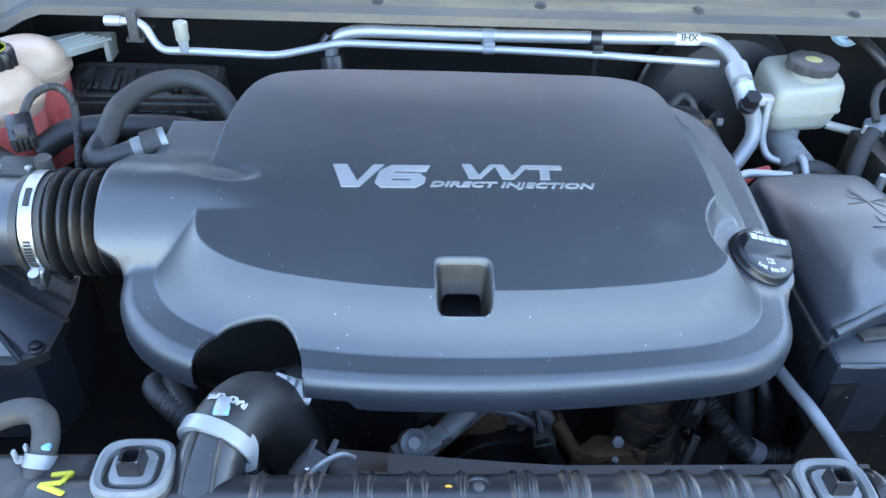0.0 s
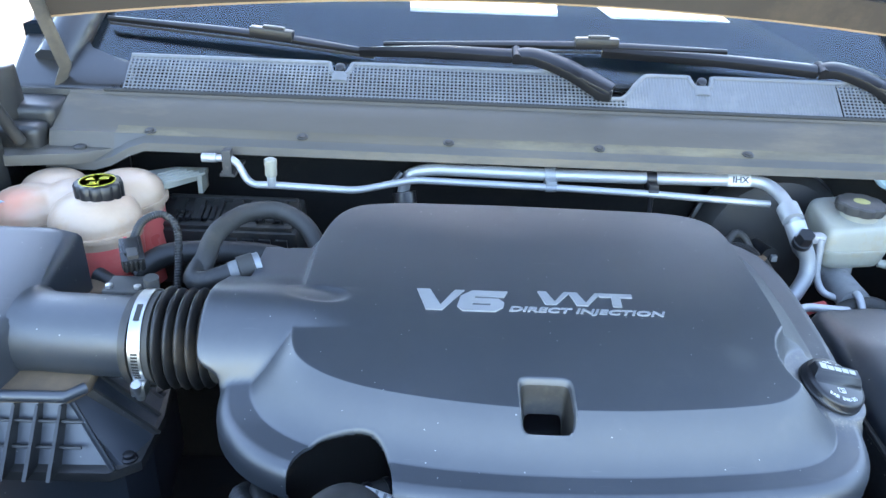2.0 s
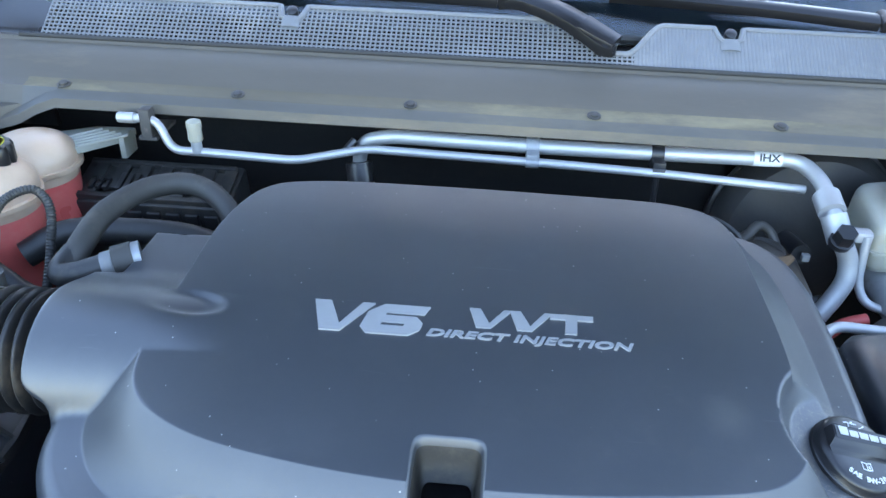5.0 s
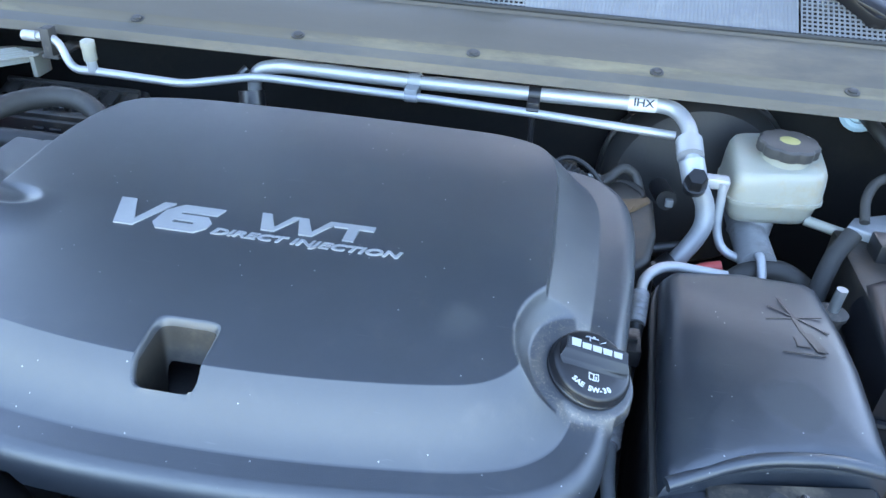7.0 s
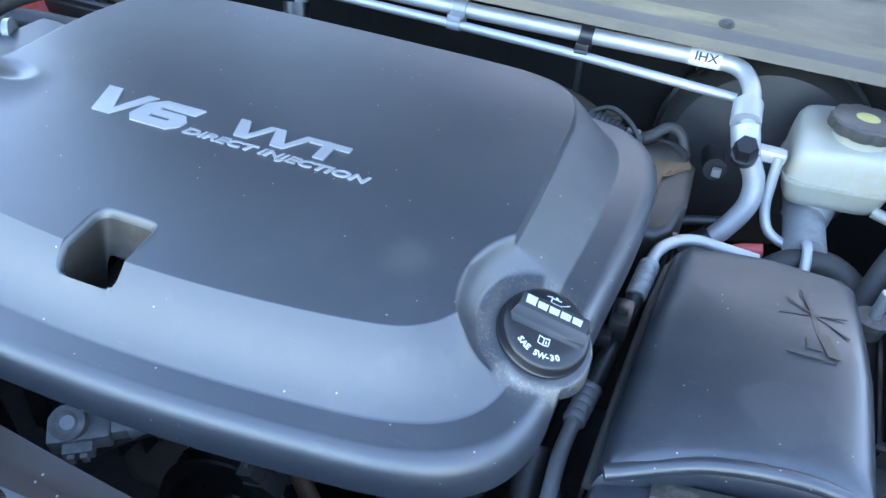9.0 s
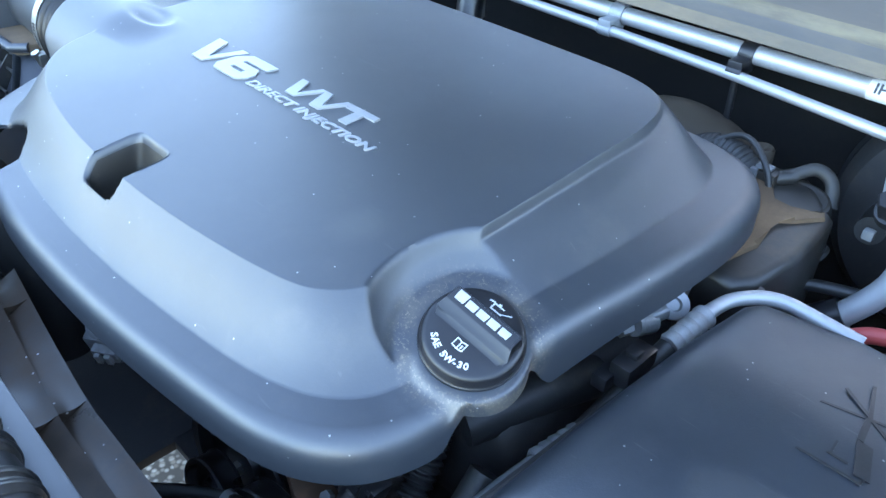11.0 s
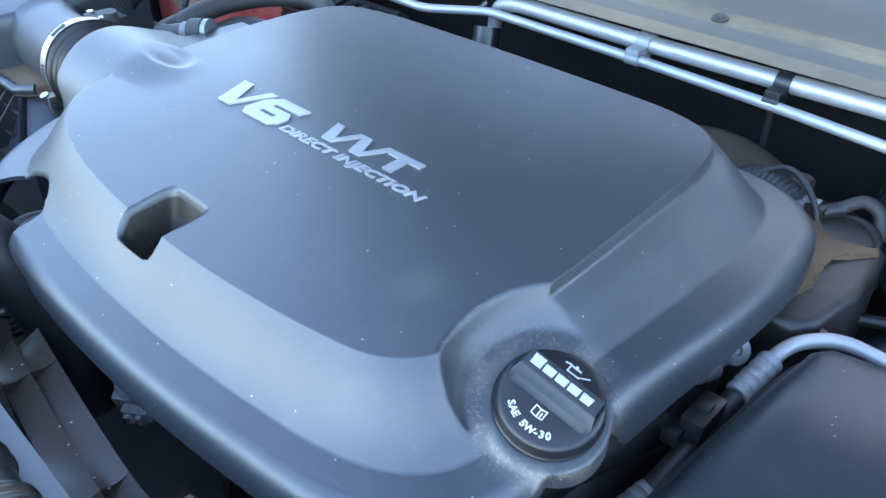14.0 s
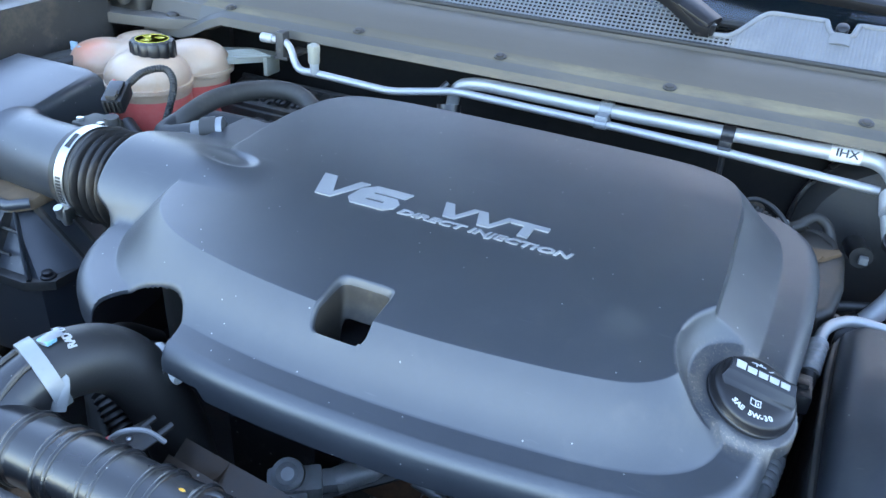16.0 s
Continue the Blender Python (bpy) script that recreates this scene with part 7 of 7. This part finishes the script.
def front_clutter():
    a = thing("alternator", "cast aluminium alternator at the engine front", "alternator", (-0.0076, 0.5708, 0.7983))
    sp(part("body", lathe_bm([(0.055, -0.05), (0.062, -0.03), (0.062, 0.02), (0.045, 0.035), (0.02, 0.04)], along((0.1205, 0.644, 0.7739), (0.10, 0.40, 0.92)), 36), M_CASTING, a), a.location)
    sp(part("bracket", join_bm(box_bm(0.0229, 0.1449, 0.6013, 0.6257, 0.8044, 0.841, 0.008), box_bm(0.0351, 0.0717, 0.5891, 0.6196, 0.7739, 0.8105, 0.006), tube_bm([(0.09, 0.5891, 0.8044), (0.1083, 0.6318, 0.8105)], 0.014, 14)), M_CASTING, a), a.location)
    t = thing("thermostat_housing", "cast metal thermostat housing under the radiator hose", "thermostat housing", (-0.0503, 0.5586, 0.7495))
    sp(part("body", join_bm(box_bm(-0.0686, 0.0204, 0.5647, 0.6074, 0.7373, 0.8471, 0.008), tube_bm([(-0.0625, 0.5464, 0.7739), (-0.0015, 0.5708, 0.7983)], 0.02, 16)), M_DARK, t), t.location)
    w = thing("paper_tag", "white printed tag wrapped round a loom", "label", (-0.10, 0.475, 0.965))
    m = Matrix.Translation((-0.090, 0.482, 0.962)) @ Matrix.Rotation(radians(-8), 4, "Z") @ Matrix.Rotation(radians(16), 4, "Y")
    sp(part("tag", tube_bm([m @ Vector((-0.016, 0, 0)), m @ Vector((0.020, 0, 0))], 0.0100, 18), M_LABEL, w), w.location)
    for i in range(3):
        sp(part("print_bar", box_bm(-0.006 + i * 0.008, -0.003 + i * 0.008, -0.006, 0.003, 0.0085, 0.0103, 0.0003, m=m), M_CLAMP_WHITE, w), w.location)
    m = Matrix.Translation((-0.092, 0.502, 0.948)) @ Matrix.Rotation(radians(28), 4, "Z") @ Matrix.Rotation(radians(4), 4, "Y")
    l = thing("wiring_loom", "taped black loom inside the cover notch", "wiring loom", (-0.13, 0.52, 0.95))
    sp(part("loom", tube_bm([m @ Vector((-0.045, 0.006, -0.006)), m @ Vector((-0.03, 0.001, -0.002)), m @ Vector((0.06, 0, -0.002))], 0.0165, 14), M_RUBBER, l), l.location)
    for k in range(4):
        sp(part("tape", tube_bm([m @ Vector((-0.032 + 0.02 * k, 0.001, -0.002)), m @ Vector((-0.026 + 0.02 * k, 0.001, -0.002))], 0.0176, 14), M_WIPER, l), l.location)
    s = thing("oil_sensor", "rusty sensor with a bright threaded tip", "sensor", (0.2486, 0.5525, 0.7617))
    sp(part("body", lathe_bm([(0.016, 0), (0.018, 0.008), (0.014, 0.02), (0.008, 0.024)], along((0.2486, 0.5464, 0.7434), (0.2461, 0.522, 0.8471)), 20), M_RUST, s), s.location)
    sp(part("thread", tube_bm([(0.2479, 0.5433, 0.7703), (0.2467, 0.5366, 0.7886)], 0.0034, 10), M_CASTING, s), s.location)
    o = thing("oil_filter_housing", "wrapped dark oil housing stained with rust", "oil housing", (0.2974, 0.5708, 0.7739))
    sp(part("body", lathe_bm([(0.037, -0.06), (0.039, -0.037), (0.036, 0.012), (0.038, 0.055), (0.038, 0.15), (0.025, 0.16)], along((0.2974, 0.5927, 0.7556), (0.2913, 0.6074, 0.8959)), 30), M_SCALY, o), o.location)
    sp(part("band", lathe_bm([(0.038, -0.002), (0.0415, 0.0), (0.0415, 0.01), (0.038, 0.012)], along((0.2974, 0.5927, 0.7373), (0.2913, 0.6074, 0.8959)), 30), M_CAP_GREY, o), o.location)
    c = thing("connector", "grey electrical plug hanging at the engine front", "connector", (0.1668, 0.5464, 0.8227))
    m = Matrix.Translation((0.1668, 0.5488, 0.8044)) @ Matrix.Rotation(radians(-18), 4, "Y") @ Matrix.Rotation(radians(20), 4, "X")
    sp(part("body", join_bm(box_bm(-0.011, 0.011, -0.009, 0.009, -0.022, 0.012, 0.002, m=m), box_bm(-0.008, 0.008, -0.007, 0.007, 0.012, 0.03, 0.002, m=m)), M_RUBBER_GREY, c), c.location)
    sp(part("wire", tube_bm(spline([m @ Vector((0, 0, 0.03)), (0.1522, 0.5708, 0.8532), (0.1449, 0.6074, 0.8593)], 6), 0.004, 8), M_RUBBER, c), c.location)
    c2 = thing("connector", "black electrical plug beside a corrugated loom", "connector", (0.3645, 0.5708, 0.7861))
    m = Matrix.Translation((0.3608, 0.5891, 0.78)) @ Matrix.Rotation(radians(20), 4, "Y")
    sp(part("body", join_bm(box_bm(-0.013, 0.013, -0.010, 0.010, -0.020, 0.022, 0.002, m=m), box_bm(-0.009, 0.009, -0.013, -0.009, -0.016, 0.012, 0.001, m=m)), M_BLACK, c2), c2.location)
    b = thing("grimy_bracket", "dirt-spattered black bracket below the hose", "bracket", (-0.0259, 0.5708, 0.8105))
    sp(part("plate", box_bm(-0.0747, 0.029, 0.5805, 0.5878, 0.7495, 0.8532, 0.003), M_BLACK_DUSTY, b), b.location)


front_clutter()


def front_extras():
    r = random.Random(4)
    # flakes on the wrapped housing
    o = thing("heat_wrap", "flaking rust-brown wrap scraps on the oil housing", "heat wrap", (0.2974, 0.5708, 0.7739))
    for i in range(26):
        a, z = r.uniform(-2.6, -0.4), r.uniform(0.735, 0.83)
        c = Vector((0.297 + 0.0385 * math.cos(a), 0.577 + 0.0385 * math.sin(a), z))
        m = Matrix.Translation(c) @ Matrix.Rotation(a, 4, "Z") @ Matrix.Rotation(r.uniform(-0.4, 0.4), 4, "X")
        sp(part("flake", box_bm(-0.0007, 0.0007, -r.uniform(0.002, 0.006), r.uniform(0.002, 0.006), -0.0012, r.uniform(0.001, 0.004), 0, m=m), M_SCALY if i % 3 else M_SHELF, o), o.location)
    # black bracket and rusty plate beside it
    b = thing("rusty_bracket", "rusty steel bracket bolted to the engine front", "bracket", (0.2303, 0.583, 0.7495))
    sp(part("arm", prism_bm([(0.205, 0.560), (0.23, 0.55), (0.29, 0.555), (0.286, 0.578), (0.235, 0.583)], 0.745, 0.775, 0.003), M_RUST, b), b.location)
    sp(part("tube", tube_bm(spline([(0.1815, 0.5769, 0.8105), (0.2034, 0.5683, 0.7739), (0.2364, 0.561, 0.7349), (0.2608, 0.561, 0.7007)], 6), 0.009, 12), M_RUST, b), b.location)
    sp(part("bolt", lathe_bm([(0.007, 0), (0.007, 0.006), (0.003, 0.007)], along((0.2571, 0.5683, 0.78), (0.2547, 0.5342, 0.8105)), 6), M_CASTING, b), b.location)
    # dirt-spattered lower box behind the radiator hose
    d = thing("spattered_housing", "dark housing spattered with dried mud", "engine housing", (-0.0015, 0.6074, 0.7739))
    sp(part("body", prism_bm([(-0.07, 0.53), (0.025, 0.533), (0.03, 0.58), (-0.075, 0.58)], 0.78, 0.945, 0.008, 3), M_SPATTER, d), d.location)
    sp(part("flange", prism_bm([(-0.078, 0.527), (0.032, 0.530), (0.036, 0.545), (-0.080, 0.545)], 0.895, 0.905, 0.002), M_SPATTER, d), d.location)
    for x in (-0.06, 0.015):
        sp(part("bolt", lathe_bm([(0.006, 0), (0.006, 0.006), (0.003, 0.007)], Matrix.Translation((x, 0.536, 0.905)), 6), M_CASTING, d), d.location)
    # cast piece over the big pulley
    c = thing("pump_housing", "bare cast water pump housing behind the pulley", "water pump", (0.1083, 0.6196, 0.7983))
    sp(part("body", prism_bm([(0.045, 0.60), (0.10, 0.592), (0.155, 0.60), (0.16, 0.635), (0.05, 0.64)], 0.78, 0.855, 0.01, 3, 0.9), M_CASTING_BRIGHT, c), c.location)
    for x in (0.05, 0.11):
        sp(part("bolt", lathe_bm([(0.006, 0), (0.006, 0.005), (0.003, 0.006)], along((x, 0.503, 0.918), (x, 0.45, 0.94)), 6), M_CASTING, c), c.location)
    # bracket with clip near the shroud, and a bent wire
    k = thing("wire_clip", "small dark wire clip on the fan shroud", "clip", (-0.05, 0.40, 0.96))
    sp(part("wire", tube_bm(spline([(-0.070, 0.388, 0.955), (-0.055, 0.396, 0.968), (-0.040, 0.405, 0.968), (-0.030, 0.412, 0.955)], 6), 0.0022, 8), M_CASTING, k), k.location)
    sp(part("sleeve", tube_bm([(-0.071, 0.388, 0.954), (-0.064, 0.391, 0.961)], 0.0028, 8), M_RED, k, "red sleeve"), k.location)


front_extras()
h, a = hose("wiring_loom", "black corrugated loom at the engine front", [(0.328, 0.635, 0.905), (0.335, 0.612, 0.872), (0.342, 0.588, 0.850), (0.355, 0.561, 0.835), (0.377, 0.546, 0.815), (0.402, 0.54, 0.796), (0.451, 0.54, 0.787), (0.52, 0.545, 0.79)], 0.0118, M_RUBBER, "wiring loom", 0.0016, 0.0062)
sp(part("tape_band", tube_bm([(0.394, 0.5415, 0.8015), (0.408, 0.5395, 0.7935)], 0.0138, 14), M_CASTING, h, "grey tape band"), a)
hose("black_hose", "dark hose hanging between engine and fuse box", [(0.385, 0.62, 0.89), (0.388, 0.585, 0.855), (0.396, 0.56, 0.80), (0.40, 0.55, 0.74)], 0.0125, M_RUBBER)
hose("black_hose", "spattered dark hose beside the fuse box", [(0.410, 0.60, 0.87), (0.416, 0.575, 0.84), (0.423, 0.565, 0.80), (0.426, 0.56, 0.74)], 0.0105, M_SPATTER)


def hanging_plug():
    c = thing("connector", "black rectangular plug hanging under the cover's corner", "connector", (0.32, 0.56, 0.85))
    m = Matrix.Translation((0.322, 0.556, 0.862)) @ Matrix.Rotation(radians(16), 4, "Y") @ Matrix.Rotation(radians(-10), 4, "X")
    sp(part("body", join_bm(box_bm(-0.014, 0.014, -0.010, 0.010, -0.028, 0.026, 0.0025, m=m), box_bm(-0.010, 0.002, -0.0135, -0.009, -0.024, 0.022, 0.0012, m=m), box_bm(0.006, 0.011, -0.0125, -0.009, -0.026, 0.024, 0.001, m=m)), M_BLACK, c), c.location)
    sp(part("latch", box_bm(-0.006, 0.004, -0.016, -0.013, -0.006, 0.012, 0.001, m=m), M_CAP_GREY, c), c.location)
    sp(part("wire", tube_bm(spline([m @ Vector((-0.002, 0, -0.027)), m @ Vector((-0.008, 0.002, -0.05)), (0.285, 0.565, 0.775), (0.27, 0.58, 0.73)], 6), 0.0052, 10), M_RUBBER, c), c.location)


hanging_plug()


def front_cluster():
    """Dusty plugs, cast arc and rusty plates seen between shroud and cover."""
    c = thing("sensor_plug", "dusty grey sensor plug cluster at the engine front", "connector", (0.03, 0.51, 0.85))
    m = Matrix.Translation((0.028, 0.508, 0.848)) @ Matrix.Rotation(radians(35), 4, "Z") @ Matrix.Rotation(radians(18), 4, "X")
    sp(part("body", join_bm(box_bm(-0.032, 0.018, -0.013, 0.013, -0.012, 0.013, 0.004, m=m), box_bm(0.016, 0.040, -0.009, 0.009, -0.008, 0.010, 0.003, m=m)), M_CASTING, c), c.location)
    sp(part("socket", join_bm(box_bm(-0.020, 0.004, -0.022, -0.012, -0.008, 0.009, 0.002, m=m), box_bm(-0.016, -0.010, -0.026, -0.021, -0.006, 0.007, 0.001, m=m), box_bm(-0.006, 0.000, -0.026, -0.021, -0.006, 0.007, 0.001, m=m)), M_CASTING, c, "grey toothed socket"), c.location)
    sp(part("spout", tube_bm([m @ Vector((0.03, 0.0, 0.0)), m @ Vector((0.058, 0.006, 0.004)), m @ Vector((0.075, 0.012, -0.006))], 0.0125, 16), M_CASTING, c), c.location)
    sp(part("cap", lathe_bm([(0.0135, 0), (0.015, 0.003), (0.0145, 0.014), (0.010, 0.017), (0.006, 0.012), (0.003, 0.012)], along(m @ Vector((-0.012, 0.004, 0.012)), m @ Vector((-0.02, -0.03, 0.10))), 20), M_CASTING, c, "round grey cap"), c.location)
    b = thing("support_bar", "dark steel bar crossing the engine front", "bracket", (0.06, 0.52, 0.82))
    sp(part("bar", strap_bm([(0.005, 0.487, 0.822), (0.06, 0.53, 0.838), (0.11, 0.565, 0.852)], (0.013, 0.011), 0.006, (0.2, -0.5, 0.8)), M_HOUSING, b), b.location)
    p = thing("rusty_plate", "rust-brown plate behind the pulleys", "plate", (0.10, 0.585, 0.82))
    sp(part("plate", prism_bm([(0.045, 0.572), (0.10, 0.57), (0.128, 0.578), (0.125, 0.592), (0.05, 0.588)], 0.79, 0.868, 0.004), M_RUST, p), p.location)
    for x in (0.06, 0.112):
        sp(part("bolt", lathe_bm([(0.006, 0), (0.006, 0.005), (0.003, 0.006)], along((x, 0.573, 0.845), (x, 0.50, 0.87)), 6), M_CASTING, p), p.location)
    arc = thing("cast_cover", "bare cast aluminium timing cover rim over the pulley", "casting", (0.10, 0.58, 0.77))
    for rad, th in ((0.098, 0.009), (0.080, 0.006)):
        line = [(0.10 + rad * math.cos(a), 0.578, 0.745 + rad * math.sin(a)) for a in (radians(20 + 7 * k) for k in range(19))]
        sp(part("rim", tube_bm(line, th, 12), M_CASTING_BRIGHT, arc, "bright cast rim"), arc.location)
    sp(part("web", box_bm(0.055, 0.145, 0.584, 0.592, 0.74, 0.835, 0.004), M_CASTING, arc), arc.location)
    for k in range(4):
        a = radians(45 + 30 * k)
        sp(part("rib", strap_bm([(0.10 + 0.05 * math.cos(a), 0.580, 0.745 + 0.05 * math.sin(a)), (0.10 + 0.095 * math.cos(a), 0.579, 0.745 + 0.095 * math.sin(a))], (0.006, 0.006), 0.008, (0, -1, 0)), M_CASTING_BRIGHT, arc), arc.location)
    f = thing("fork_bracket", "grey forked bracket beside the radiator hose", "bracket", (-0.058, 0.42, 0.945))
    n = Vector((0.05, -0.25, 0.96)).normalized()
    sp(part("plate", strap_bm([(-0.076, 0.404, 0.934), (-0.068, 0.415, 0.937), (-0.060, 0.428, 0.941)], (0.024, 0.028, 0.024), 0.003, n), M_BLACK_DUSTY, f), f.location)
    for dx in (-0.009, 0.009):
        sp(part("tine", strap_bm([(-0.061 + dx, 0.426, 0.941), (-0.056 + dx, 0.438, 0.945)], (0.006, 0.005), 0.003, n), M_BLACK_DUSTY, f), f.location)
    sp(part("rivet", lathe_bm([(0.0025, 0), (0.0025, 0.002), (0.001, 0.0025)], Matrix.Translation((-0.070, 0.413, 0.9385)), 10), M_STEEL, f), f.location)


front_cluster()
hose("wiring_loom", "thin wire down the engine front", [(0.30, 0.49, 0.885), (0.29, 0.475, 0.85), (0.295, 0.46, 0.78)], 0.004, M_RUBBER, "wiring loom")
h, a = hose("cooler_hose", "thin black hose low beside the fan shroud", [(0.049, 0.409, 0.745), (0.094, 0.445, 0.745), (0.137, 0.487, 0.745), (0.174, 0.514, 0.745), (0.218, 0.529, 0.745)], 0.0075, M_RUBBER)
sp(part("clip", tube_bm([(0.170, 0.514, 0.745), (0.178, 0.515, 0.745)], 0.0092, 12), M_CASTING, h), a)
